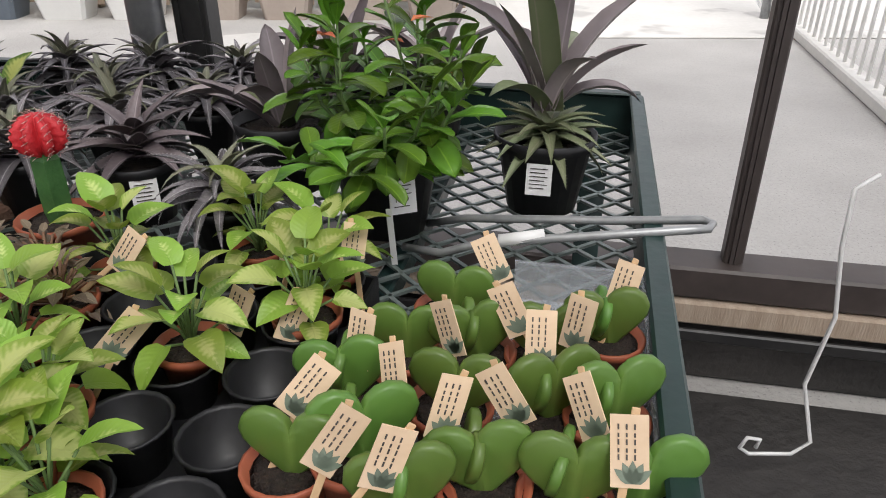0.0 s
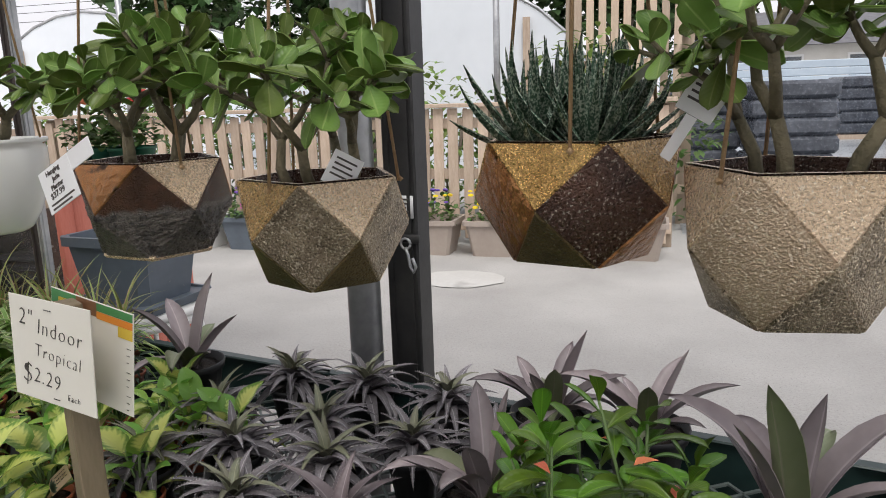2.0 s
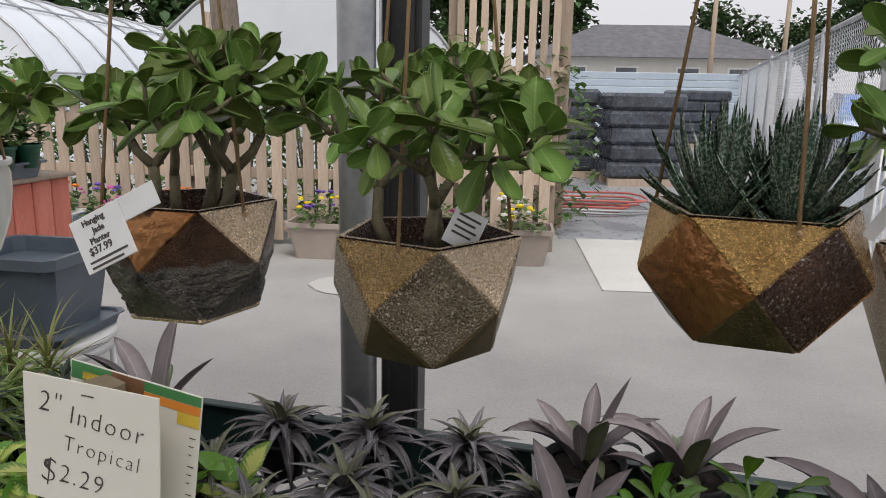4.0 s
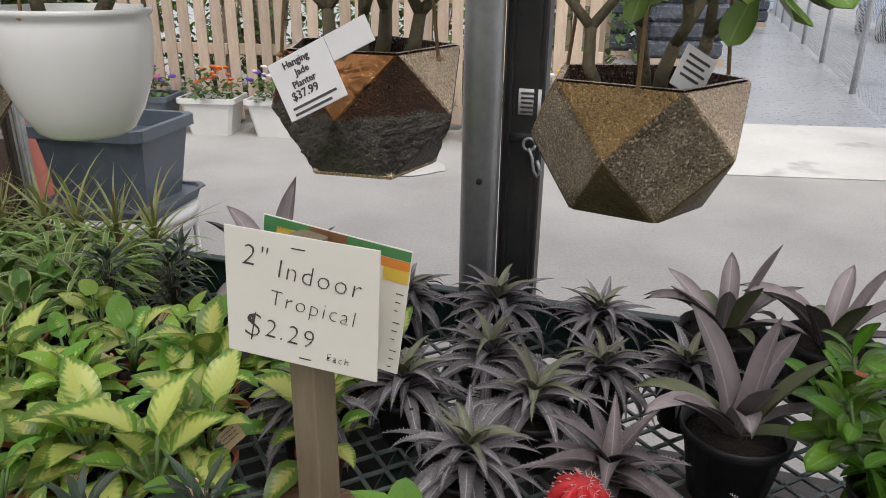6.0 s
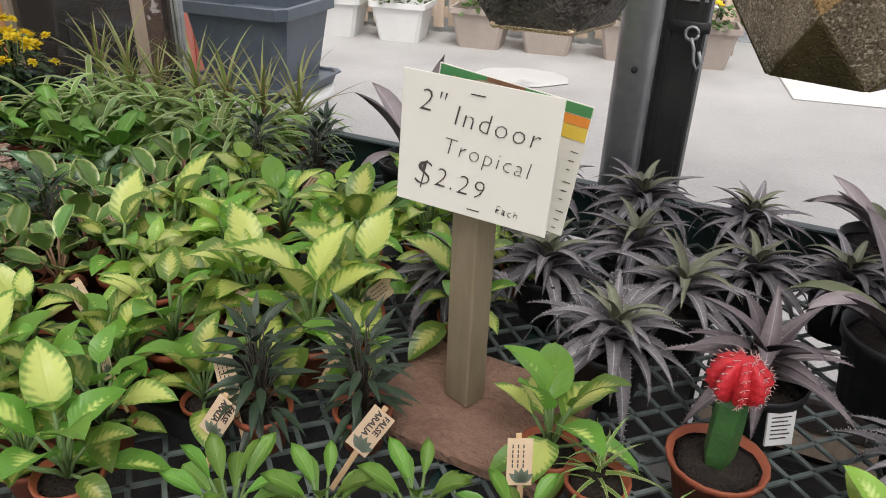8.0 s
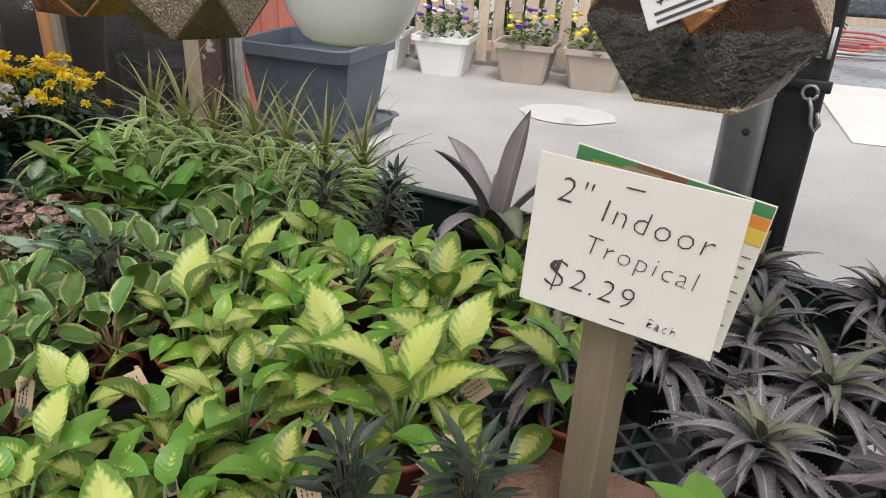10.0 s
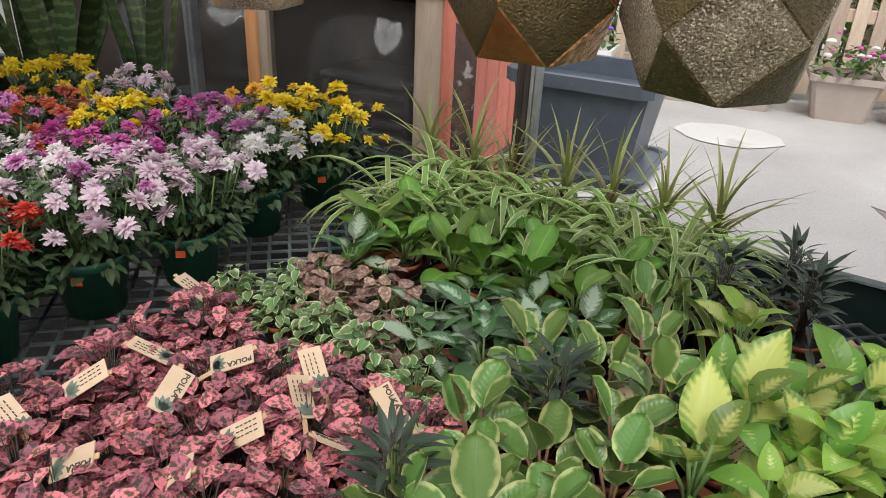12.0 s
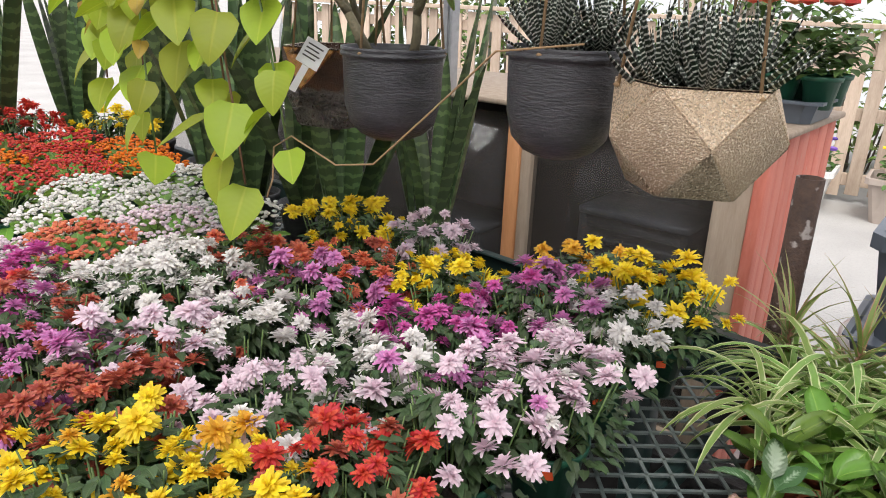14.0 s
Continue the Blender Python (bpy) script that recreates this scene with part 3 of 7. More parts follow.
channel_post(0.665, 1.87, 0.042, 0.04, BROWNMETAL, "wall_frame", "dark brown metal frame of the greenhouse wall")
channel_post(2.6, 1.5, 0.055, 0.05, BROWNMETAL, "wall_frame", "dark brown metal frame of the greenhouse wall")
part("hole", MB().lathe([(0.006, 0), (0.006, 0.004)], 10), RUBBER, bpy.data.objects["wall_post"], "", True, at(0.0, -0.038, 0.915, 0, 1, radians(90)))
latch = thing("door_latch", at(-0.5, 2.1, 0.98, BENCH_TURN), "steel snap-hook latch hanging on the black door frame", "latch")
part("plate", MB().box((-0.045, -0.006, -0.005), (0.03, 0.002, 0.015), bevel=0.002), BLACKMETAL, latch)
part("eye", MB().tube([(0.012 * math.cos(a), -0.012, -0.005 + 0.012 * math.sin(a)) for a in np.linspace(0, 6.2, 12)], 0.003, 6), GALV, latch)
part("hook", MB().tube([(0.0, -0.014, -0.012), (0.008, -0.016, -0.03), (0.012, -0.016, -0.055), (0.02, -0.016, -0.068), (0.026, -0.016, -0.055), (0.018, -0.016, -0.035)], 0.0035, 6), GALV, latch)
sticker = thing("door_sticker", at(-0.505, 2.102, 1.055, BENCH_TURN), "small grey printed sticker on the door frame", "sticker")
part("paper", MB().box((-0.022, -0.004, -0.025), (0.022, -0.0015, 0.025)), WHITECARD, sticker)
for k in range(5):
    part("print_bar", MB().box((-0.017, -0.0055, 0.015 - k * 0.009), (0.012 - 0.003 * (k % 3), -0.0045, 0.019 - k * 0.009)), INK, sticker)

sill = solo("sill", MB().box((-0.35, -0.05, 0.225), (3.2, 0.05, 0.3), WALL, 0.006), BROWNMETAL, "dark brown sill beam of the greenhouse wall", "sill", "structure")
solo("baseboard", MB().box((-0.35, -0.06, 0.165), (3.2, 0.04, 0.222), WALL, 0.006), GREYWOOD, "weathered brown wooden beam under the sill", "beam", "structure")
# raised and near black, so the view through the mesh stays in shade
solo("wall_base", MB().box((-5.5, -0.03, 0.0), (-0.36, 0.06, 0.32), WALL, 0.01), SOILFLOOR, "footing of the wall behind the bench, blackened for the bench shade", "footing", "structure")
solo("wall_base", MB().box((-0.35, -0.03, 0.0), (3.2, 0.06, 0.163), WALL, 0.01), SOILFLOOR, "near-black concrete footing of the wall", "footing", "structure")
solo("sill_track", MB().box((-0.35, -0.075, 0.13), (3.2, -0.061, 0.16), WALL, 0.004), BLACKMETAL, "black steel door track along the footing", "track", "structure")

# the rest of the greenhouse, round and behind the aisle
solo("wall_back", MB().box((-7, -2.7, 0), (3.2, -2.66, 2.6)), WALLFILM, "milky plastic back wall of the greenhouse", "wall", "structure")
solo("wall_end", MB().box((3.2, -2.7, 0), (3.23, 1.3, 2.6)), WALLFILM, "milky plastic end wall of the greenhouse", "wall", "structure")
solo("wall_far_end", MB().box((-7.06, -2.7, 0), (-7.03, 3.3, 2.6)), WALLFILM, "milky plastic end wall of the greenhouse", "wall", "structure")
roof = MB()
roof.box((-7, -2.7, 2.62), (3.3, 3.4, 2.63))
solo("ceiling", roof, ROOFFILM, "clear plastic roof sheet of the greenhouse", "roof", "structure")
for i in range(7):
    solo("rafter", MB().box((-6.9 + i * 1.65, -2.6, 2.54), (-6.84 + i * 1.65, 3.3, 2.61), bevel=0.005), GALV, "galvanised steel roof rafter", "rafter", "structure")
solo("header", MB().box((-6.5, -0.03, 2.5), (3.2, 0.03, 2.6), Matrix.Translation((0, 0.05, 0)) @ WALL), BROWNMETAL, "dark metal header beam above the bench", "beam", "structure")

# ---- shed with dark glass, red boarded end ----
SHED = Matrix.Translation((-2.16, 2.80, 0)) @ Matrix.Rotation(math.atan(-0.12), 4, "Z")
shed = thing("garden_cabinet", SHED, "low dark-glazed cabinet with faded red boarded end and grey top", "cabinet", kind="structure")
part("corner_post", MB().box((-0.055, -0.02, 0), (0.035, 0.05, 0.985), bevel=0.004), GREYWOOD, shed, "grey weathered corner post")
part("mullion", MB().box((-0.70, -0.02, 0), (-0.655, 0.03, 0.985), bevel=0.003), ORANGEWOOD, shed, "orange stained wooden mullion")
part("mullion", MB().box((-0.652, -0.012, 0), (-0.615, 0.03, 0.985), bevel=0.003), GREYWOOD, shed, "grey weathered mullion")
part("mullion", MB().box((-1.75, -0.02, 0), (-1.70, 0.03, 0.985), bevel=0.003), ORANGEWOOD, shed, "orange stained wooden mullion")
for x0, x1 in ((-0.613, -0.057), (-1.698, -0.702), (-2.8, -1.752)):
    pn = part("pane", MB().box((x0, 0.004, 0.12), (x1, 0.01, 0.96)), DARKGLASS, shed, "dark reflecting glass pane")
    pn.visible_shadow = False
part("plinth", MB().box((-2.8, -0.01, 0), (0.03, 0.02, 0.118), bevel=0.003), GREYWOOD, shed)
# boards painted near black for the gloom behind the panes
part("back", MB().box((-2.8, 0.62, 0), (0.02, 0.64, 0.985)), UNLITBOARD, shed)
part("bottom_board", MB().box((-2.8, 0.03, 0.3), (0.0, 0.61, 0.32)), UNLITBOARD, shed)
part("top_board", MB().box((-2.85, -0.03, 0.988), (0.078, 0.66, 1.006), bevel=0.004), GREYWOOD, shed, "grey weathered top board")
for i in range(6):
    part("red_board", MB().box((0.04, 0.045 + i * 0.1, 0), (0.06, 0.141 + i * 0.1, 0.985), bevel=0.004), REDPAINT, shed, "faded red painted board")
part("red_trim", MB().box((0.036, -0.022, 0), (0.066, 0.043, 0.985), bevel=0.003), REDPAINT, shed, "faded red corner board")
pipe = solo("pipe", MB().lathe([(0.029, 0), (0.029, 0.955), (0.025, 0.955), (0.025, 0.90), (0.0, 0.90)], 20), mk("rusty_iron", (0.035, 0.024, 0.02), (0.1, 0.06, 0.042), 22, 0.7, metal=0.3, bump=0.5, spots=(30, 0.6, (0.3, 0.27, 0.25))), "rusty iron standpipe beside the red boards", "pipe", m=at(-1.99, 2.60, 0), smooth=True)


# black plastic lightened in colour for the daylight the closed cabinet lacks
CRATEPLASTIC = mk("daylight_lifted_black_crate", (0.035, 0.04, 0.05), (0.07, 0.078, 0.095), 12, 0.45, bump=0.05)


def crate(m, label):
    c = thing("crate", m, label, "crate", "black crates behind the glass")
    for k in range(3):
        part("rail", MB().box((-0.17, -0.12, 0.02 + k * 0.05), (0.17, 0.12, 0.045 + k * 0.05), bevel=0.006), CRATEPLASTIC, c)
    for sx in (-0.165, 0.165):
        part("corner", MB().box((sx - 0.012, -0.124, 0), (sx + 0.012, 0.124, 0.16), bevel=0.004), CRATEPLASTIC, c)
    part("rim", MB().box((-0.18, -0.13, 0.16), (0.18, 0.13, 0.185), bevel=0.006), GREYPLASTIC, c)
    return c


crate(SHED @ at(-0.33, 0.25, 0.322), "black plastic nursery crate behind dark glass")
crate(SHED @ at(-0.33, 0.25, 0.508), "black plastic nursery crate stacked behind dark glass")
crate(SHED @ at(-1.1, 0.3, 0.322), "black plastic nursery crate behind dark glass")

# ---- bench ----
BM = Matrix.Translation((*bench(0, 0), 0)) @ Matrix.Rotation(BENCH_TURN, 4, "Z")     # x: along (negative to the far end), -y towards the aisle
LONG, DEEP = 5.2, 1.16
display = thing("plant_bench", BM, "long green steel plant bench with expanded metal top", "bench")
def rim(lo, hi, name="rim"):
    part(name, MB().box(lo, hi, bevel=0.004), GREENSTEEL, display, "dark green painted steel rim", False)
rim((-LONG, -0.012, BENCH_Z - 0.05), (0.0, 0.0, BENCH_Z + 0.07))
rim((-LONG, -0.024, BENCH_Z + 0.071), (0.0, 0.004, BENCH_Z + 0.077), "rim_lip")
rim((-0.012, -DEEP, BENCH_Z - 0.05), (0.0, -0.013, BENCH_Z + 0.07))
rim((-0.022, -DEEP, BENCH_Z + 0.071), (0.004, -0.025, BENCH_Z + 0.077), "rim_lip")
rim((-LONG, -DEEP - 0.012, BENCH_Z - 0.05), (0.0, -DEEP - 0.001, BENCH_Z + 0.03))
rim((-LONG - 0.012, -DEEP, BENCH_Z - 0.05), (-LONG - 0.001, 0, BENCH_Z + 0.07))
for i in range(6):
    rim((-0.35 - i * 0.7, -DEEP, BENCH_Z - 0.05), (-0.32 - i * 0.7, -0.013, BENCH_Z - 0.015), "crossbar")
for i in range(4):
    for y in (-0.1, -DEEP + 0.06):
        part("leg", MB().box((-0.1 - i * 1.28, y, 0), (-0.05 - i * 1.28, y + 0.045, BENCH_Z - 0.051), bevel=0.003), GREENSTEEL, display)
mb = MB()
P, H, TH = 0.028, 0.027, 0.0022
rows, cols = int((DEEP - 0.03) / P), int((LONG - 0.03) / H)
for i in range(rows):
    vs, fs = [], []
    for j in range(cols + 1):
        s = 1 if (j + i) % 2 else -1
        y = -0.02 - (i + 0.5) * P + s * P * 0.46
        x = -0.015 - j * H
        z = BENCH_Z - 0.002
        vs += [(x, y - 0.0042, z - TH), (x, y + 0.0042, z - TH), (x, y + 0.0034, z + TH), (x, y - 0.0048, z + TH)]
    for j in range(cols):
        a, b = 4 * j, 4 * j + 4
        for k in range(4):
            l = (k + 1) % 4
            fs.append((a + k, a + l, b + l, b + k))
    mb.add(vs, fs)
tagged(part("mesh_top", mb, MESHSTEEL, display, "expanded metal mesh top, green-grey paint", False), kind="stuff")

# ---- yard ----
fence = thing("pallet_fence", at(0, 6.75, 0), "weathered pallet fence with vertical slats and rails", "fence", kind="structure")
slat = MB().box((-0.045, -0.01, 0.05), (0.045, 0.01, 1.18), bevel=0.003).mesh("slat", PALLET, False)
rng = random.Random(11)
for i in range(58):
    put("slat", slat, fence, at(-7.6 + i * 0.135 + rng.uniform(-0.008, 0.008), rng.uniform(-0.004, 0.004), rng.uniform(-0.02, 0.02), 0, 1, 0, rng.uniform(-0.01, 0.01)))
for z, h in ((0.12, 0.09), (0.58, 0.09), (1.02, 0.09)):
    for k in range(5):
        part("rail", MB().box((-7.6 + k * 1.56, 0.013, z), (-6.06 + k * 1.56, 0.05, z + h), bevel=0.004), PALLET, fence, "", False)
part("cap_rail", MB().box((-7.6, -0.06, 1.2), (0.2, 0.08, 1.235), bevel=0.005), PALLET, fence, "", False)
for k in range(6):
    part("post", MB().box((-7.6 + k * 1.54, 0.055, 0), (-7.51 + k * 1.54, 0.145, 1.19), bevel=0.005), GREYWOOD, fence, "", False)

railing = thing("white_railing", at(2.3, 4.6, 0, radians(-11)), "white painted metal railing with thin bars", "railing", kind="structure")
part("kerb", MB().box((-0.06, -1.6, 0), (0.06, 2.1, 0.07), bevel=0.01), SLAB, railing, "white painted kerb", False)
bar = MB().lathe([(0.011, 0), (0.011, 1.0)], 6).mesh("bar", WHITEPLASTIC)
for i in range(26):
    put("bar", bar, railing, at(0, -1.5 + i * 0.14, 0.07))
part("top_rail", MB().box((-0.025, -1.6, 1.07), (0.025, 2.1, 1.11), bevel=0.005), WHITEPLASTIC, railing, "", False)

CL0, CL1 = Vector((2.5, 6.3, 0)), Vector((8.3, 28, 0))
along = (CL1 - CL0).normalized()
link = thing("chain_link_fence", Matrix.Identity(4), "tall galvanised chain-link fence along the driveway", "fence", kind="structure")
for i in range(8):
    p = CL0.lerp(CL1, i / 7)
    part("post", MB().lathe([(0.035, 0), (0.035, 2.1), (0.0, 2.14)], 10), GALV, link, m=Matrix.Translation(p))
part("top_rail", MB().tube([CL0 + Vector((0, 0, 2.06)), CL1 + Vector((0, 0, 2.06))], 0.025, 8), GALV, link)
mb = MB()
span = (CL1 - CL0).length
for s in (-1, 1):
    k = -2.0
    while k < span:
        lo, hi = max(k, 0), min(k + 2.0, span)
        z0, z1 = (lo - k, hi - k) if s > 0 else (2.0 - (lo - k), 2.0 - (hi - k))
        a, b = CL0 + along * lo + Vector((0, 0, z0 + 0.03)), CL0 + along * hi + Vector((0, 0, z1 + 0.03))
        mb.tube([a, b], 0.002, 3)
        k += 0.09
tagged(part("wire_mesh", mb, WIRE, link, "woven wire mesh"), kind="stuff")

# ---- hanging faceted planters ----


def faceted(w, h, mats, ring=5, turn=0.0):
    """A faceted planter: outer triangles in a zigzag between rim, belt and base, each a pane of glaze. Returns the parts to place."""
    R = w / 2
    def circ(n, r, z, off):
        return [Vector((r * math.cos(2 * math.pi * (i + off) / n + turn), r * math.sin(2 * math.pi * (i + off) / n + turn), z)) for i in range(n)]
    top, belt, low = circ(ring, R * 1.0, h, 0), circ(ring, R * 1.06, h * 0.5, 0.5), circ(ring, R * 0.72, 0.0, 0)
    faces = []
    for i in range(ring):
        j = (i + 1) % ring
        faces.append((0, (top[i], belt[i], top[j])))
        faces.append((1, (top[i], belt[i - 1], low[i], belt[i])))
        faces.append((2, (low[i], low[j], belt[i])))
    return faces, top, low


def planter_body(parent, w, h, mats, ring=5, turn=0.0, names="facet"):
    faces, top, low = faceted(w, h, mats, ring, turn)
    seen = {}
    for n, (k, tri) in enumerate(faces):
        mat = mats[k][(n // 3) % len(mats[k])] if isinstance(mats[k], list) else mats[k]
        tri = list(tri)
        q = len(tri)
        cen = sum(tri, Vector()) / q
        nrm = (tri[1] - tri[0]).cross(tri[2] - tri[0]).normalized()
        if nrm.dot(Vector((cen.x, cen.y, 0))) < 0:
            tri.reverse()
            nrm = -nrm
        # a slightly pillowed pane with soft edges
        inner = [cen + (p - cen) * 0.95 + nrm * 0.0022 for p in tri]
        mb = MB().add([*tri, *inner, cen + nrm * 0.0035], [(i, (i + 1) % q, q + (i + 1) % q, q + i) for i in range(q)] + [(q + i, q + (i + 1) % q, 2 * q) for i in range(q)])
        part(names, mb, mat, parent, "", q == 4)
    n = len(top)
    mb = MB()
    ins = [p * 0.93 + Vector((0, 0, h * 0.07 + 0.001)) for p in top]
    dip = [Vector((p.x * 0.88, p.y * 0.88, h * 0.8)) for p in top]
    rimv = [p + Vector((0, 0, 0.002)) for p in top]
    vs = rimv + [Vector((p.x * 0.93, p.y * 0.93, h + 0.002)) for p in top] + dip
    fs = [(i, (i + 1) % n, n + (i + 1) % n, n + i) for i in range(n)]
    # dark glaze here paints the shade inside the planter's mouth
    part("inner_wall", MB().add(vs, [(n + i, n + (i + 1) % n, 2 * n + (i + 1) % n, 2 * n + i) for i in range(n)]), DARKGLAZE, parent, "inner wall darkened for the shade in the hollow", False)
    part("rim", mb.add(vs[:2 * n], fs), PALEGLAZE, parent, "thin pale glazed rim", False)
    part("base", MB().add(low, [list(range(n))[::-1]]), OLIVEGLAZE, parent, "", False)
    part("soil", MB().add(dip, [list(range(n))]), SOIL, parent, "dark potting soil", False)


def strings(parent, w, h, top_z, count=3, turn=0.3):
    for i in range(count):
        a = 2 * math.pi * i / count + turn
        p = Vector((w * 0.475 * math.cos(a), w * 0.475 * math.sin(a), h * 0.93))
        q = Vector((0.004 * math.cos(a), 0.004 * math.sin(a), top_z + 0.004))
        part("string", MB().tube([p * 1.0, p.lerp(q, 0.5), q], 0.0022, 5), JUTE, parent, "jute hanging string")
        part("knot", MB().lathe([(0, -0.004), (0.0045, 0), (0, 0.004)], 7), JUTE, parent, "", True, Matrix.Translation(p * 1.02))


RAIL_Z = 2.02
mb = MB().tube([(-3.8, hang_y(-3.8), RAIL_Z), (0.9, hang_y(0.9), RAIL_Z)], 0.012, 8)
solo("hanging_rail", mb, GALV, "galvanised rail that carries the hanging planters", "rail", smooth=True)
for x in (-3.6, -2.4, -1.2, 0.0):
    solo("rail_hanger", MB().tube([(x, hang_y(x), RAIL_Z + 0.01), (x, hang_y(x), 2.625)], 0.006, 6), GALV, "thin steel rod that holds the hanging rail", "rod", smooth=True)


def hanging(name, x, bot, w, h, mats, label, turn=0.0, ring=5, st=0.3):
    p = thing(name, at(x, hang_y(x), bot), label, "hanging planter", "planters hanging above the bench")
    planter_body(p, w, h, mats, ring, turn)
    strings(p, w, h, RAIL_Z - bot, 3, st)
    return p

# ---- plants ----


def pot_profile(r, h, lip=0.004, wall=0.002):
    """Outer wall, rolled rim and inner wall down to the soil."""
    return [(r * 0.72, 0), (r * 0.95, h * 0.84), (r * 0.96 + lip, h * 0.85), (r + lip, h), (r + lip - wall * 1.5, h + 0.001), (r - wall * 1.5, h * 0.86), (0.0, h * 0.86)]


POTCACHE = {}


def pot(parent, r, h, mat, label, name="pot"):
    key = (r, h, mat.name)
    if key not in POTCACHE:
        POTCACHE[key] = (MB().lathe(pot_profile(r, h), 20).mesh("pot", mat), MB().lathe([(r * 0.93, h * 0.87), (r * 0.5, h * 0.90), (0, h * 0.905)], 12, None, 0.05).mesh("soil", SOIL))
    tagged(put(name, POTCACHE[key][0], parent, Matrix.Identity(4)), label)
    put("soil", POTCACHE[key][1], parent, Matrix.Identity(4))


LEAFCACHE = {}


def leafmesh(mat, length, width, shape, droop, fold, n=6, wave=0.0, thick=0.0, k=0):
    key = (mat.name, length, width, shape, droop, fold, n, wave, thick, k)
    if key not in LEAFCACHE:
        LEAFCACHE[key] = MB().leaf(Matrix.Identity(4), length, width, shape, 0.0, droop, fold, n, wave, thick, k * 1.7).mesh("leaf", mat)
    return LEAFCACHE[key]


def aim(p, turn, rise, roll=0.0, size=1.0):
    return Matrix.Translation(p) @ Matrix.Rotation(turn, 4, "Z") @ Matrix.Rotation(rise, 4, "X") @ Matrix.Rotation(roll, 4, "Y") @ Matrix.Scale(size, 4)


def leafy(t, rng, base_z, mat, n, length, width, shape="ovate", h=(0.01, 0.06), out=0.03, rise=(0.1, 1.2), droop=0.7, fold=0.25, wave=0.0, thick=0.0, joined=False, seg=6, stem=GREENSTEM, size=(0.7, 1.1), stem_r=0.0016, name="leaf", scatter=False):
    """Leaves round a short stem, the lowest spread out, the topmost upright."""
    stems, mass = MB(), MB()
    for i in range(n):
        f = (i + rng.random() * 0.6) / n
        turn = i * 2.4 + rng.uniform(-0.35, 0.35)
        z = base_z + h[0] + (h[1] - h[0]) * f
        r = out * (1 - 0.6 * f) * rng.uniform(0.6, 1.2)
        p = Vector((-math.sin(turn) * r, math.cos(turn) * r, z))
        up = rise[0] + (rise[1] - rise[0]) * f + rng.uniform(-0.2, 0.2)
        s = rng.uniform(*size)
        if scatter:
            a, q = rng.uniform(0, 6.28), out * math.sqrt(rng.random())
            p = Vector((math.cos(a) * q, math.sin(a) * q, base_z + h[0] + (h[1] - h[0]) * (1 - (q / out) ** 2) * rng.uniform(0.55, 1.1)))
            turn, up = a - math.pi / 2 + rng.uniform(-1.2, 1.2), rng.uniform(rise[0], rise[1])
        m = aim(p, turn, up, rng.uniform(-0.35, 0.35), s)
        if stem_r:
            stems.tube([(0, 0, base_z - 0.004), (p.x * 0.35, p.y * 0.35, (base_z + z) / 2), p], stem_r, 5)
        if joined:
            mass.leaf(m, length, width, shape, 0.0, droop + rng.uniform(-0.3, 0.3), fold, seg, wave, thick, i)
        else:
            put(name, leafmesh(mat, length, width, shape, round(droop + 0.25 * (i % 3 - 1), 2), fold, seg, wave, thick, i % 3), t, m)
    if stem_r:
        tagged(part("stalk", stems, stem, t), kind="stuff")
    if joined:
        tagged(part("foliage", mass, mat, t), kind="stuff")


def grove(make, spots, variants):
    """Places plants: the first of each variant is built, the rest are copies of it."""
    made = {}
    for i, (x, y, z, turn, size) in enumerate(spots):
        v = i % variants
        if v not in made:
            made[v] = make(v, at(x, y, z, turn))
        else:
            copy_thing(made[v], at(x, y, z, turn, size))


def grid(a0, a1, b0, b1, da, db, jitter=0.012, seed=1, keep=1.0, size=(0.9, 1.12), skip=None):
    rng = random.Random(seed)
    out = []
    b, row = b0, 0
    while b <= b1 + 1e-6:
        a = a0 + (da / 2 if row % 2 else 0)
        while a <= a1 + 1e-6:
            if rng.random() <= keep and not (skip and skip(a, b)):
                x, y = bench(a + rng.uniform(-jitter, jitter), b + rng.uniform(-jitter, jitter))
                out.append((x, y, BENCH_Z + 0.0005, rng.uniform(0, 6.28), rng.uniform(*size)))
            a += da
        b += db
        row += 1
    return out


def spots_at(pairs, seed=1, size=(0.94, 1.06), z=BENCH_Z + 0.0005):
    rng = random.Random(seed)
    return [(*bench(a, b), z, rng.uniform(0, 6.28), rng.uniform(*size)) for a, b in pairs]


def small(name, label, cat, group, recipe, potmat=TERRA, potlabel="small terracotta-coloured plastic pot"):
    def make(v, m):
        t = thing(name, m, label, cat, group)
        pot(t, 0.033, 0.055, potmat, potlabel)
        recipe(t, random.Random(hash_name(name) + v * 31))
        return t
    return make


def hash_name(s):
    return sum(ord(c) * (i + 3) for i, c in enumerate(s))


def rosette(t, rng, z, mat, n, length, width, shape="taper", rise=(-0.25, 1.25), droop=1.1, fold=0.35, thick=0.0, seg=7, r0=0.012, size=(0.75, 1.1)):
    for i in range(n):
        f = i / n
        turn = i * 2.4 + rng.uniform(-0.2, 0.2)
        up = rise[0] + (rise[1] - rise[0]) * f ** 1.1 + rng.uniform(-0.12, 0.12)
        p = Vector((-math.sin(turn) * r0 * (1 - f), math.cos(turn) * r0 * (1 - f), z + 0.02 * f))
        put("leaf", leafmesh(mat, length, width, shape, round(droop + 0.3 * (i % 3 - 1), 2), fold, seg, 0.0, thick, i % 2), t, aim(p, turn, up, rng.uniform(-0.15, 0.15), rng.uniform(*size) * (1 - 0.3 * f)))


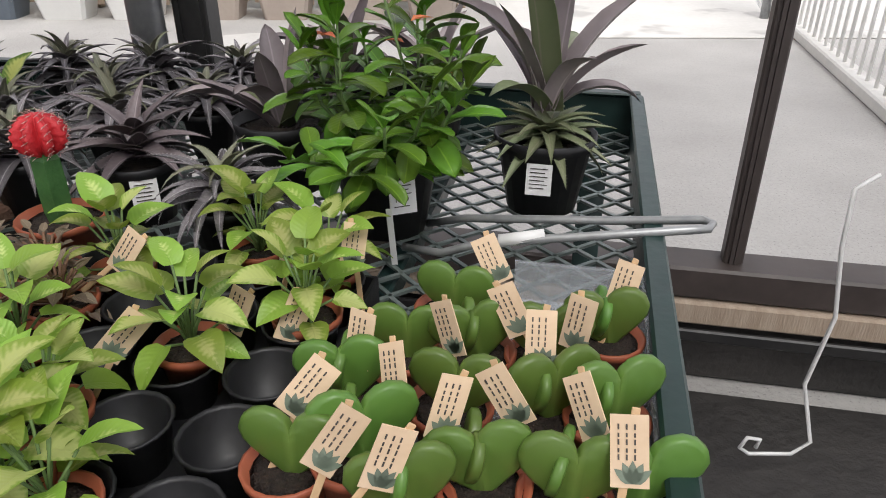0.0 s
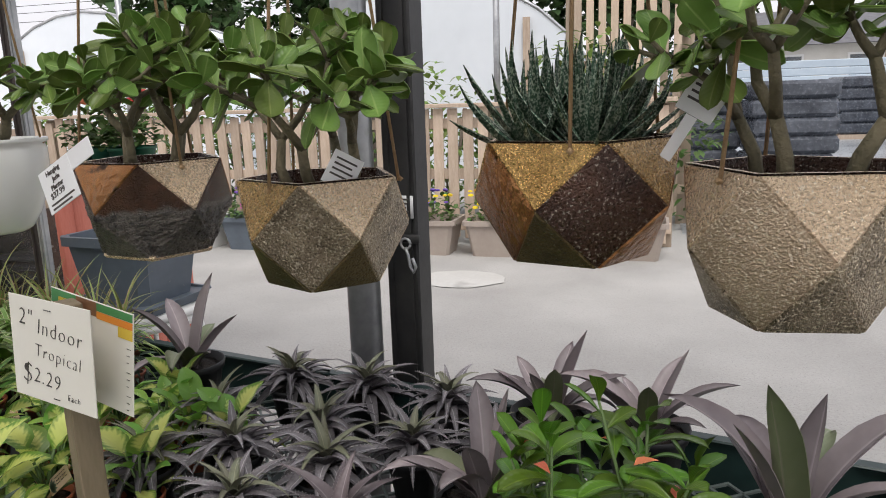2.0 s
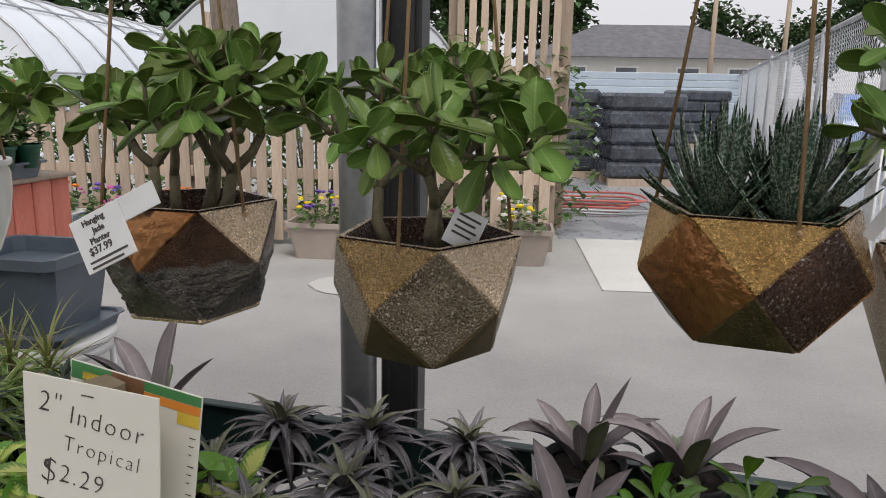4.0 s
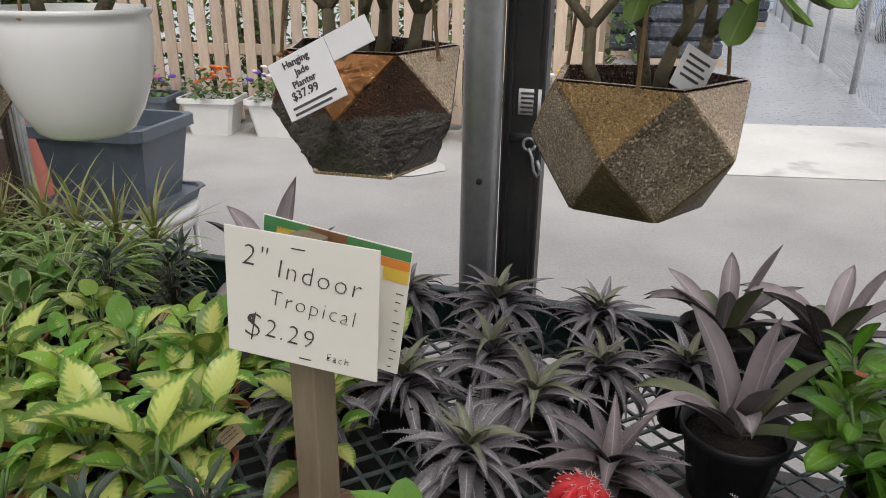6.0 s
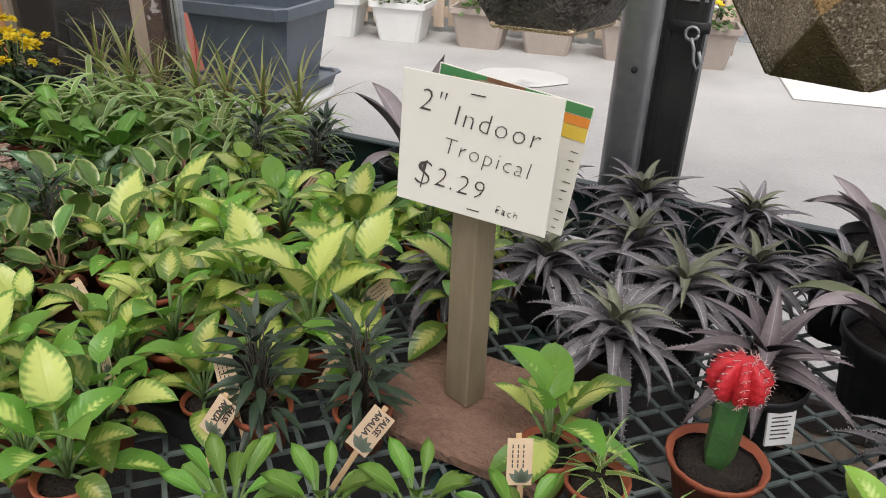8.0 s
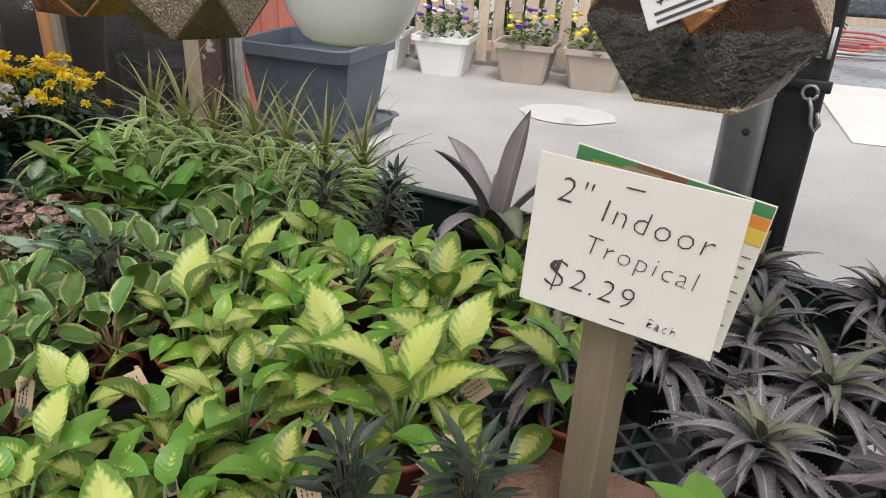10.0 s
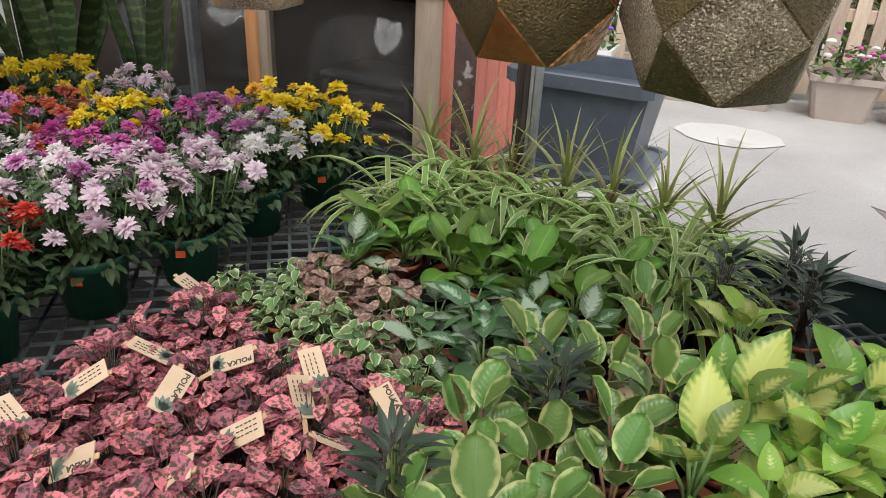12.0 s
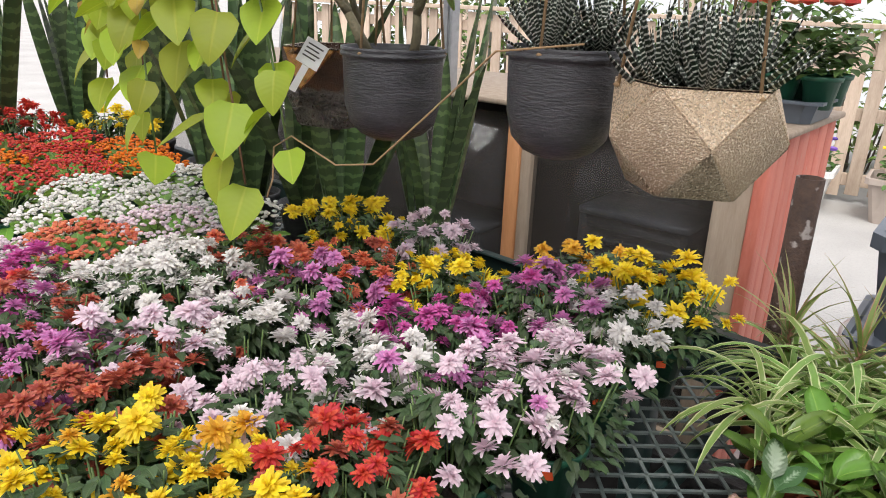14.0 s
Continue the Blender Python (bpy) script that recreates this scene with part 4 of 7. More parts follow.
def serrated(length, width, droop, mat):
    """A toothed strap leaf: small pale teeth along both margins."""
    key = ("teeth", length, width, droop, mat.name)
    if key not in LEAFCACHE:
        mb = MB().leaf(Matrix.Identity(4), length, width, "taper", 0.0, droop, 0.45, 8, 0.0, 0.003)
        spine = [(0.0, 0.0)]
        for i in range(1, 9):
            a = -droop * i / 8
            spine.append((spine[-1][0] + math.cos(a) * length / 8, spine[-1][1] + math.sin(a) * length / 8))
        n = 22
        for i in range(1, n):
            t = i / n
            k = min(7, int(t * 8))
            g = t * 8 - k
            y = spine[k][0] * (1 - g) + spine[k + 1][0] * g
            z = spine[k][1] * (1 - g) + spine[k + 1][1] * g
            a = -droop * t
            w = (1 - t ** 1.3) * width / 2
            e = 0.45 * w
            y, z = y - math.sin(a) * e, z + math.cos(a) * e
            for s in (-1, 1):
                mb.add([(s * w * 0.93, y - 0.0012, z), (s * w * 0.93, y + 0.0012, z), (s * (w + 0.0022), y + 0.0016, z + 0.0006)], [(0, 1, 2)], [(0.5, 0.5)] * 3)
        LEAFCACHE[key] = mb.mesh("leaf", mat)
    return LEAFCACHE[key]


def price_tag(parent, r, h, turn, text=""):
    """A white price sticker on a pot."""
    m = Matrix.Rotation(turn, 4, "Z") @ Matrix.Translation((0, -r * 0.94, h * 0.6)) @ Matrix.Rotation(-0.2, 4, "X")
    tag = part("price_tag", MB().box((-0.018, -0.004, -0.022), (0.018, -0.001, 0.022)), WHITECARD, parent, "white printed price sticker", False, m)
    mb = MB()
    for k in range(6):
        if k in (3, 4) and text:
            continue
        mb.box((-0.013, -0.0052, 0.015 - k * 0.0055), (0.012 - 0.004 * (k % 2), -0.0045, 0.0162 - k * 0.0055))
    part("print", mb, INK, tag, "", False)
    if text:
        lettering(text, 0.009, INK, tag, Matrix.Translation((-0.012, -0.0048, -0.006)) @ Matrix.Rotation(math.pi / 2, 4, "X"))


def lettering(text, size, mat, parent, m, name="lettering", bold=0.0, slant=0.0):
    cu = bpy.data.curves.new(name, "FONT")
    cu.body, cu.size, cu.extrude, cu.offset, cu.shear = text, size, 0.0003, bold, slant
    cu.resolution_u = 2
    cu.space_character = 1.15 if bold < 0 else 1.0
    cu.materials.append(mat)
    ob = new(name, cu)
    ob.parent, ob.matrix_local = parent, m
    return ob


def dyckia(v, m):
    t = thing("bromeliad", m, "grey-purple toothed bromeliad in a black nursery pot", "potted plant", "grey bromeliads on the bench")
    rng = random.Random(40 + v)
    pot(t, 0.052, 0.085, BLACKPLASTIC, "black nursery pot")
    n = 40
    for i in range(n):
        f = i / n
        turn = i * 2.4 + rng.uniform(-0.25, 0.25)
        up = 0.34 + 1.1 * f ** 1.1 + rng.uniform(-0.16, 0.16)
        p = Vector((-math.sin(turn) * 0.014 * (1 - f), math.cos(turn) * 0.014 * (1 - f), 0.085 + 0.03 * f))
        put("leaf", serrated(0.135, 0.031, round(1.55 + 0.5 * (i % 3 - 1), 2), L_DYCKG if i > 31 else L_DYCKIA), t, aim(p, turn, up, rng.uniform(-0.15, 0.15), rng.uniform(0.72, 1.1) * (1 - 0.38 * f)))
    if v == 1:
        price_tag(t, 0.056, 0.085, 0.1, "15.99")
    return t


grove(dyckia, spots_at([(1.14, 0.12), (0.96, 0.10), (0.77, 0.10), (1.17, 0.31), (0.93, 0.30), (0.75, 0.28), (1.15, 0.51), (0.90, 0.56), (0.54, 0.64), (0.84, 0.41), (1.04, 0.41), (0.62, 0.24)], 5), 3)


def wide_dyckia(v, m):
    t = thing("bromeliad", m, "broad-leaved purple-grey bromeliad in a black pot", "potted plant", "grey bromeliads on the bench")
    pot(t, 0.055, 0.09, BLACKPLASTIC, "black nursery pot")
    rng = random.Random(60)
    n = 22
    for i in range(n):
        f = i / n
        turn = i * 2.4 + rng.uniform(-0.2, 0.2)
        put("leaf", serrated(0.14, 0.042, round(1.0 + 0.3 * (i % 3 - 1), 2), L_WIDE), t, aim(Vector((0, 0, 0.09 + 0.03 * f)), turn, 0.1 + 1.25 * f, rng.uniform(-0.1, 0.1), rng.uniform(0.85, 1.1) * (1 - 0.25 * f)))
    price_tag(t, 0.058, 0.09, 0.7)
    return t


grove(wide_dyckia, spots_at([(0.72, 0.545)], 2), 1)


def aechmea(v, m):
    t = thing("bromeliad", m, "tall vase-shaped purple-grey bromeliad in a black pot", "potted plant", "vase bromeliads on the bench")
    pot(t, 0.072, 0.115, BLACKPLASTIC, "black nursery pot")
    rng = random.Random(70 + v)
    n = 8 if v == 4 else 13
    for i in range(n):
        f = i / n
        turn = i * 2.4 + rng.uniform(-0.2, 0.2)
        mat = L_AECHG if i % 4 == 1 else L_AECH
        put("leaf", leafmesh(mat, 0.22, 0.048, "strap", round(1.2 - 0.5 * f + 0.6 * (i % 3 - 1), 1), 0.55, 9, 0.0, 0.003, i % 2), t, aim(Vector((-math.sin(turn) * 0.012, math.cos(turn) * 0.012, 0.15 if v == 3 else 0.1)), turn, (1.0 if v == 3 else 0.88) + 0.55 * f + rng.uniform(-0.15, 0.12), rng.uniform(-0.2, 0.2), rng.uniform(0.8, 1.1) * (0.75 + 0.3 * f) * (0.98 if v == 3 else 0.95 if v == 4 else 0.82)))
    if v == 3:
        price_tag(t, 0.076, 0.115, -0.2)
    return t


grove(aechmea, spots_at([(0.56, 0.40), (0.56, 0.10), (0.39, 0.09), (0.155, 0.39), (1.40, 0.16)], 8), 5)


def young_bromeliad(v, m):
    t = thing("bromeliad", m, "young green toothed bromeliad sharing a black pot", "potted plant")
    for i in range(30):
        f = i / 30
        put("leaf", serrated(0.115, 0.032, round(0.9 + 0.3 * (i % 3 - 1), 2), L_AECHG), t, aim(Vector((0, 0, 0.02 * f)), i * 2.4, 0.05 + 0.85 * f, 0, 1 - 0.25 * f))
    return t


young_bromeliad(0, at(*bench(0.153, 0.4), BENCH_Z + 0.105))


def bush(v, m):
    t = thing("potted_shrub", m, "bright green bushy leafy plant in a black pot", "potted plant")
    pot(t, 0.076, 0.125, BLACKPLASTIC, "black nursery pot")
    rng = random.Random(81)
    blades = [leafmesh(L_BUSH, 0.09, 0.036, "paddle", d, 0.3, 9, 0.02, 0.0016, k) for k, d in enumerate((0.35, 0.7, 1.0))]
    wood = MB()
    for k in range(20):
        a = k * 2.4
        lean = 0.0 if k == 0 else 0.25 + 0.6 * (k % 4) / 3
        top = Vector((math.cos(a) * lean * 0.235, math.sin(a) * lean * 0.235, 0.335 - 0.19 * lean + rng.uniform(-0.02, 0.02)))
        foot = Vector((math.cos(a) * 0.02, math.sin(a) * 0.02, 0.105))
        bow = foot.lerp(top, 0.5) + Vector((math.cos(a), math.sin(a), 0)) * 0.02
        wood.tube([foot, bow, top], 0.003, 6, 0.0018)
        for i in range(13):
            f = (i + 1) / 13
            q = foot.lerp(bow, 2 * f) if f < 0.5 else bow.lerp(top, 2 * f - 1)
            turn = i * 2.4 + rng.uniform(-0.4, 0.4)
            put("leaf", rng.choice(blades), t, aim(q, turn, -0.1 + 1.25 * f ** 2 + rng.uniform(-0.25, 0.25), rng.uniform(-0.4, 0.4), rng.uniform(0.65, 1.1) * (1 - 0.25 * f)))
    part("stem", wood, GREENSTEM, t, "branching green stem")
    for k in range(5):
        a = k * 1.3
        put("bud", leafmesh(PETALS["coral"], 0.03, 0.014, "lance", 0.4, 0.5, 4), t, aim(Vector((0.09 * math.cos(a), 0.09 * math.sin(a), 0.22 + 0.02 * k)), a, 0.3))
    price_tag(t, 0.08, 0.125, 0.35, "18.99")
    return t


bush(0, at(*bench(0.365, 0.505), BENCH_Z))


def moon_cactus(v, m):
    t = thing("moon_cactus", m, "red grafted moon cactus on a green column", "cactus")
    pot(t, 0.052, 0.062, TERRA, "terracotta-coloured pot")
    mb = MB()
    n = 7
    prof = [(0.014, 0.05), (0.018, 0.07), (0.0185, 0.1), (0.0175, 0.14), (0.012, 0.148), (0, 0.149)]
    part("stock", MB().lathe(prof, 5), CACTUSGREEN, t, "green three-sided cactus stock", False)
    vs, fs, N, K = [], [], 88, 20
    for j in range(K + 1):
        b = math.pi * j / K
        for i in range(N):
            a = 2 * math.pi * i / N
            r = 0.031 * math.sin(b) * (0.4 + 0.66 * abs(math.cos(a * 4)) ** 0.7) * (1 + 0.07 * math.sin(b * 16))
            vs.append((r * math.cos(a), r * math.sin(a), 0.17 - 0.027 * math.cos(b)))
    for j in range(K):
        for i in range(N):
            k = (i + 1) % N
            fs.append((j * N + i, j * N + k, (j + 1) * N + k, (j + 1) * N + i))
    part("scion", mb.add(vs, fs), CACTUSRED, t, "ribbed red cactus ball")
    sp = MB()
    for j in range(4, 19, 2):
        b = math.pi * j / K
        for i in range(8):
            a = 2 * math.pi * i / 8
            p = Vector((0.0325 * math.sin(b) * math.cos(a), 0.0325 * math.sin(b) * math.sin(a), 0.17 - 0.028 * math.cos(b)))
            for d in (-1.0, 0.0, 1.0):
                q = p + Vector((math.cos(a + d), math.sin(a + d), 0.5 * d - 0.2 * math.cos(b))) * 0.005
                sp.tube([p, q], 0.00042, 3)
    tagged(part("spine", sp, SPINE, t), kind="stuff")
    return t


moon_cactus(0, at(*bench(0.748, 0.685), BENCH_Z))

# ---- small plants in two-inch pots ----
G = "two-inch tropical plants on the bench"
def r_dieff(t, rng):
    leafy(t, rng, 0.05, L_DIEFF, 12, 0.078, 0.043, "ovate", (0.005, 0.08), 0.034, (-0.05, 1.4), 0.8, 0.35, 0.025, 0.0, seg=7, stem_r=0.0022, size=(0.6, 1.15))
def r_syng(t, rng):
    leafy(t, rng, 0.05, L_SYNG, 18, 0.05, 0.034, "heart", (0.01, 0.085), 0.036, (-0.1, 1.15), 0.8, 0.3, 0.012, 0.0, seg=7, stem_r=0.0014)
def r_varieg(t, rng):
    leafy(t, rng, 0.05, L_VARIEG, 11, 0.062, 0.044, "round", (0.01, 0.09), 0.034, (0.1, 1.45), 0.45, 0.3, 0.0, 0.0018, seg=7, stem=REDSTEM, stem_r=0.002)
def r_green(t, rng):
    leafy(t, rng, 0.05, L_GREEN, 12, 0.065, 0.04, "round", (0.01, 0.06), 0.028, (0.1, 1.2), 0.4, 0.25, 0.0, 0.0015, seg=6, stem_r=0.0018)
def r_rosette(t, rng):
    leafy(t, rng, 0.05, L_GREEN, 20, 0.048, 0.02, "spoon", (0.0, 0.07), 0.042, (-0.1, 1.3), 0.6, 0.3, 0.0, 0.001, seg=5, stem_r=0.0018)
def r_pilea(t, rng):
    leafy(t, rng, 0.05, L_PILEA, 11, 0.06, 0.03, "ovate", (0.01, 0.055), 0.03, (0.0, 0.8), 0.6, 0.2, 0.0, 0.0, seg=6)
def r_aralia(t, rng):
    leafy(t, rng, 0.05, L_DARK, 60, 0.052, 0.012, "lance", (0.0, 0.125), 0.026, (-0.3, 0.9), 0.5, 0.25, 0.02, 0.0, True, 5, stem=DARKSTEM, stem_r=0.0007)
def r_pink(t, rng):
    leafy(t, rng, 0.05, L_PINK, 64, 0.03, 0.019, "ovate", (-0.005, 0.062), 0.05, (-0.4, 0.7), 0.6, 0.3, 0.045, 0.0, True, 5, stem=DARKSTEM, stem_r=0.0006, scatter=True)
def r_ivy(t, rng):
    leafy(t, rng, 0.05, L_IVY, 84, 0.019, 0.017, "heart", (-0.015, 0.062), 0.054, (-0.6, 0.8), 0.5, 0.3, 0.02, 0.0, True, 4, stem_r=0.0006, scatter=True)
def r_bronze(t, rng):
    leafy(t, rng, 0.05, L_BRONZE, 46, 0.033, 0.022, "ovate", (-0.005, 0.062), 0.046, (-0.4, 0.8), 0.6, 0.25, 0.03, 0.0, True, 5, stem_r=0.0007, scatter=True)
def r_spider(t, rng):
    leafy(t, rng, 0.05, L_SPIDER, 32, 0.21, 0.013, "strap", (0.0, 0.02), 0.014, (0.6, 1.4), 2.0, 0.35, 0.0, 0.0, True, 9, stem_r=0, size=(0.6, 1.1))
def r_dracaena(t, rng):
    leafy(t, rng, 0.05, leafmat_dracaena, 24, 0.19, 0.011, "taper", (0.02, 0.1), 0.006, (0.4, 1.5), 0.7, 0.4, 0.0, 0.0, True, 6, stem=REDSTEM, size=(0.6, 1.1))
leafmat_dracaena = leafmat("red_edged_dracaena_leaf", (0.2, 0.28, 0.08), (0.42, 0.24, 0.14), "rim", 0.4, 0.2, 60, 0.3)
def r_grass(t, rng):
    leafy(t, rng, 0.05, L_SPIDER, 18, 0.07, 0.006, "taper", (0.0, 0.03), 0.01, (0.2, 1.3), 0.9, 0.3, 0.0, 0.0, True, 5, stem_r=0)
def r_dried(t, rng):
    leafy(t, rng, 0.05, L_DRIED, 40, 0.022, 0.013, "ovate", (-0.01, 0.05), 0.04, (-0.3, 1.0), 0.6, 0.3, 0.03, 0.0, True, 4, stem=REDSTEM)
L_DRIED = leafmat("dry_brown_leaf", (0.16, 0.12, 0.08), (0.26, 0.2, 0.14), "plain", 0.6, 0.1, 60, 0.35)

grove(small("dumb_cane", "small dumb cane with yellow-centred green leaves", "potted plant", G, r_dieff), grid(1.10, 1.66, 0.20, 0.80, 0.09, 0.084, 0.02, 2, 0.62, (0.8, 1.25), lambda a, b: b < 0.27 or (a < 1.26 and b < 0.34) or (a < 1.16 and b > 0.56) or (b > 0.72 and a < 1.36)) + grid(1.34, 1.62, 0.86, 1.02, 0.085, 0.08, 0.02, 4, 1, (0.8, 1.05)), 5)
grove(small("arrowhead_vine", "pale green arrowhead vine among the dumb canes", "potted plant", G, r_syng), grid(1.13, 1.66, 0.34, 0.80, 0.17, 0.12, 0.03, 22, 0.8, (0.85, 1.15), lambda a, b: (a < 1.26 and b < 0.32) or (a < 1.16 and b > 0.56) or (b > 0.72 and a < 1.36)), 3)
grove(small("rubber_peperomia", "variegated peperomia with cream-edged rounded leaves", "potted plant", G, r_varieg), grid(1.68, 1.86, 0.60, 0.92, 0.085, 0.08, 0.012, 6, 0.95) + spots_at([(1.78, 0.4), (1.74, 0.50)], 4), 3)
grove(small("false_aralia", "dark narrow-leaved false aralia in a small pot", "potted plant", G, r_aralia), spots_at([(1.245, 0.845), (1.14, 0.79), (1.70, 0.27), (1.62, 0.15), (1.86, 0.90), (1.58, 0.24), (1.79, 0.68)], 9), 3)
grove(small("green_peperomia", "glossy green peperomia in a small pot", "potted plant", G, r_green), grid(1.84, 2.30, 0.31, 0.45, 0.08, 0.075, 0.012, 8), 4)
grove(small("silver_pilea", "silver-striped dark green pilea in a small pot", "potted plant", G, r_pilea), grid(1.84, 2.04, 0.48, 0.64, 0.08, 0.075, 0.012, 10) + spots_at([(2.26, 0.48)], 3), 3)
grove(small("polka_dot_plant", "pink speckled polka dot plant in a small pot", "potted plant", G, r_pink), grid(1.90, 2.34, 0.78, 1.08, 0.078, 0.075, 0.012, 12), 4)
grove(small("variegated_ivy", "cream-variegated small-leaved ivy in a small pot", "potted plant", G, r_ivy), grid(2.04, 2.34, 0.60, 0.72, 0.08, 0.075, 0.014, 14, 0.9, skip=lambda a, b: 2.1 < a < 2.24 and b < 0.64) + spots_at([(1.96, 0.72)], 1), 3)
grove(small("nerve_plant", "bronze-pink nerve plant in a small pot", "potted plant", G, r_bronze), spots_at([(2.12, 0.56), (2.2, 0.6), (2.08, 0.64), (2.26, 0.56), (2.17, 0.52)], 4), 2)
grove(small("spider_plant", "arching pale-striped spider plant in a small pot", "potted plant", G, r_spider), grid(1.76, 2.36, 0.09, 0.25, 0.085, 0.08, 0.014, 16), 4)
grove(small("dracaena", "spiky red-edged dracaena in a small pot", "potted plant", G, r_dracaena), grid(1.76, 2.40, 0.045, 0.05, 0.105, 0.09, 0.01, 18), 3)
grove(small("arrowhead_vine", "pale green arrowhead vine in a small pot", "potted plant", G, r_syng), spots_at([(0.61, 0.93), (0.45, 0.90), (0.36, 0.83), (0.60, 0.78), (0.37, 0.74), (0.52, 1.01), (0.50, 1.09), (0.47, 0.70), (0.60, 1.06), (0.68, 1.0), (0.45, 1.1)], 7), 4)
grove(small("arrowhead_vine", "young green arrowhead vine beside the sign", "potted plant", G, r_dieff), spots_at([(0.92, 0.75)], 2), 1)
grove(small("rosette_plant", "small green rosette plant in a two-inch pot", "potted plant", G, r_rosette), spots_at([(1.0, 0.92), (0.90, 0.90), (0.84, 0.95), (0.95, 1.02), (1.08, 0.96), (1.16, 1.0)], 3), 2)
grove(small("grassy_plant", "fine grassy plant in a two-inch pot", "potted plant", G, r_grass), spots_at([(0.86, 0.77), (0.80, 0.86), (1.3, 0.5)], 3), 2)
grove(small("dried_plant", "withered brown plant in a two-inch pot", "potted plant", G, r_dried), spots_at([(0.68, 0.80), (0.74, 0.82), (0.70, 0.88), (0.62, 0.86)], 3), 2)


def heart_hoya(v, m):
    t = thing("heart_hoya", m, "single thick heart-shaped hoya leaf in a small pot", "potted plant", "heart hoyas on the bench")
    pot(t, 0.033, 0.055, TERRA, "small terracotta-coloured plastic pot")
    rng = random.Random(90 + v)
    mb = MB()
    pts = []
    for i in range(28):
        a = 2 * math.pi * i / 28
        x = 16 * math.sin(a) ** 3
        y = 13 * math.cos(a) - 5 * math.cos(2 * a) - 2 * math.cos(3 * a) - math.cos(4 * a)
        pts.append((x * 0.0027, (y + 17) * 0.0026))
    n = len(pts)
    cx, cy = 0.0, 0.045
    vs = [(x, 0.0035, y) for x, y in pts] + [(x, -0.0035, y) for x, y in pts] + [(x * 0.9, -0.0055, cy + (y - cy) * 0.9) for x, y in pts] + [(x * 0.9, 0.0055, cy + (y - cy) * 0.9) for x, y in pts] + [(cx, -0.006, cy), (cx, 0.006, cy)]
    fs = []
    for i in range(n):
        j = (i + 1) % n
        fs += [(i, j, n + j, n + i), (n + i, n + j, 2 * n + j, 2 * n + i), (2 * n + i, 2 * n + j, 4 * n), (j, i, 3 * n + i, 3 * n + j), (3 * n + j, 3 * n + i, 4 * n + 1)]
    uv = [(0.5 + x * 8, 0.3) for x, y in pts] * 4 + [(0.5, 0.5)] * 2
    mb.add(vs, fs, uv)
    me = mb.mesh("leaf", L_HEART)
    put("leaf", me, t, at(0.004, 0, 0.036, rng.uniform(-0.3, 0.3), rng.uniform(0.92, 1.05), rng.uniform(-0.25, 0.1), rng.uniform(-0.25, 0.25)))
    if v:
        put("leaf", me, t, at(-0.012, 0.012, 0.034, rng.uniform(0.9, 1.4), 0.8, 0.2, 0.2))
    return t


hs = spots_at([(0.22, 0.79), (0.06, 0.81), (0.06, 0.93), (0.19, 0.94), (0.28, 0.94), (0.25, 1.01), (0.30, 1.03), (0.15, 1.02), (0.11, 0.93), (0.25, 0.87), (0.18, 0.86), (0.09, 1.02), (0.04, 1.01), (0.20, 1.05), (0.12, 0.85)], 6)
grove(heart_hoya, [(x, y, z, 0.2 + 0.5 * ((i * 0.37) % 1 - 0.5), s) for i, (x, y, z, a, s) in enumerate(hs)], 3)

# ---- chrysanthemums ----
def flower_mesh(color, r, rings=((15, 1.0, 0.1), (13, 0.9, 0.4), (10, 0.66, 0.75), (6, 0.4, 1.15)), w=0.28):
    mb, rng = MB(), random.Random(17)
    for k, (n, s, up) in enumerate(rings):
        for i in range(n):
            mb.leaf(aim(Vector((0, 0, 0.002 * k)), 2 * math.pi * (i + 0.4 * k) / n + rng.uniform(-0.12, 0.12), up + rng.uniform(-0.22, 0.22), rng.uniform(-0.3, 0.3)), r * s * rng.uniform(0.8, 1.1), r * w * rng.uniform(0.8, 1.15), "petal", 0.0, rng.uniform(0.0, 0.7), 0.35, 3)
    return mb.mesh("flower", PETALS[color])
FLOWERS = {c: flower_mesh(c, 0.0205, w=0.31) for c in ("white", "blush", "pink", "magenta", "yellow", "gold", "red", "rust", "coral", "orange")}
BUSHES = {}


def mum_bush(k):
    if k not in BUSHES:
        rng = random.Random(200 + k)
        mb, st = MB(), MB()
        for i in range(460):
            a, f = rng.uniform(0, 6.28), rng.random()
            r = 0.11 * math.sqrt(rng.random()) * (0.55 + 0.45 * math.sin(math.pi * min(1, f + 0.25)))
            z = 0.09 + 0.13 * f
            mb.leaf(aim(Vector((math.cos(a) * r, math.sin(a) * r, z)), a - math.pi / 2 + rng.uniform(-0.6, 0.6), rng.uniform(-0.5, 0.6)), rng.uniform(0.016, 0.031), rng.uniform(0.009, 0.016), "ovate", 0.0, 0.6, 0.3, 4, 0.09)
        for i in range(40):
            a, r = rng.uniform(0, 6.28), 0.1 * math.sqrt(rng.random())
            st.tube([(math.cos(a) * r * 0.3, math.sin(a) * r * 0.3, 0.08), (math.cos(a) * r * 0.8, math.sin(a) * r * 0.8, 0.15), (math.cos(a) * r, math.sin(a) * r, 0.215)], 0.0012, 4)
        BUSHES[k] = (mb.mesh("foliage", L_MUM), st.mesh("stems", GREENSTEM))
    return BUSHES[k]


WORDS = {"white": "white", "blush": "pale pink", "pink": "pink", "magenta": "magenta", "yellow": "bright yellow", "gold": "golden yellow", "red": "red", "rust": "rust-red", "coral": "coral", "orange": "orange"}


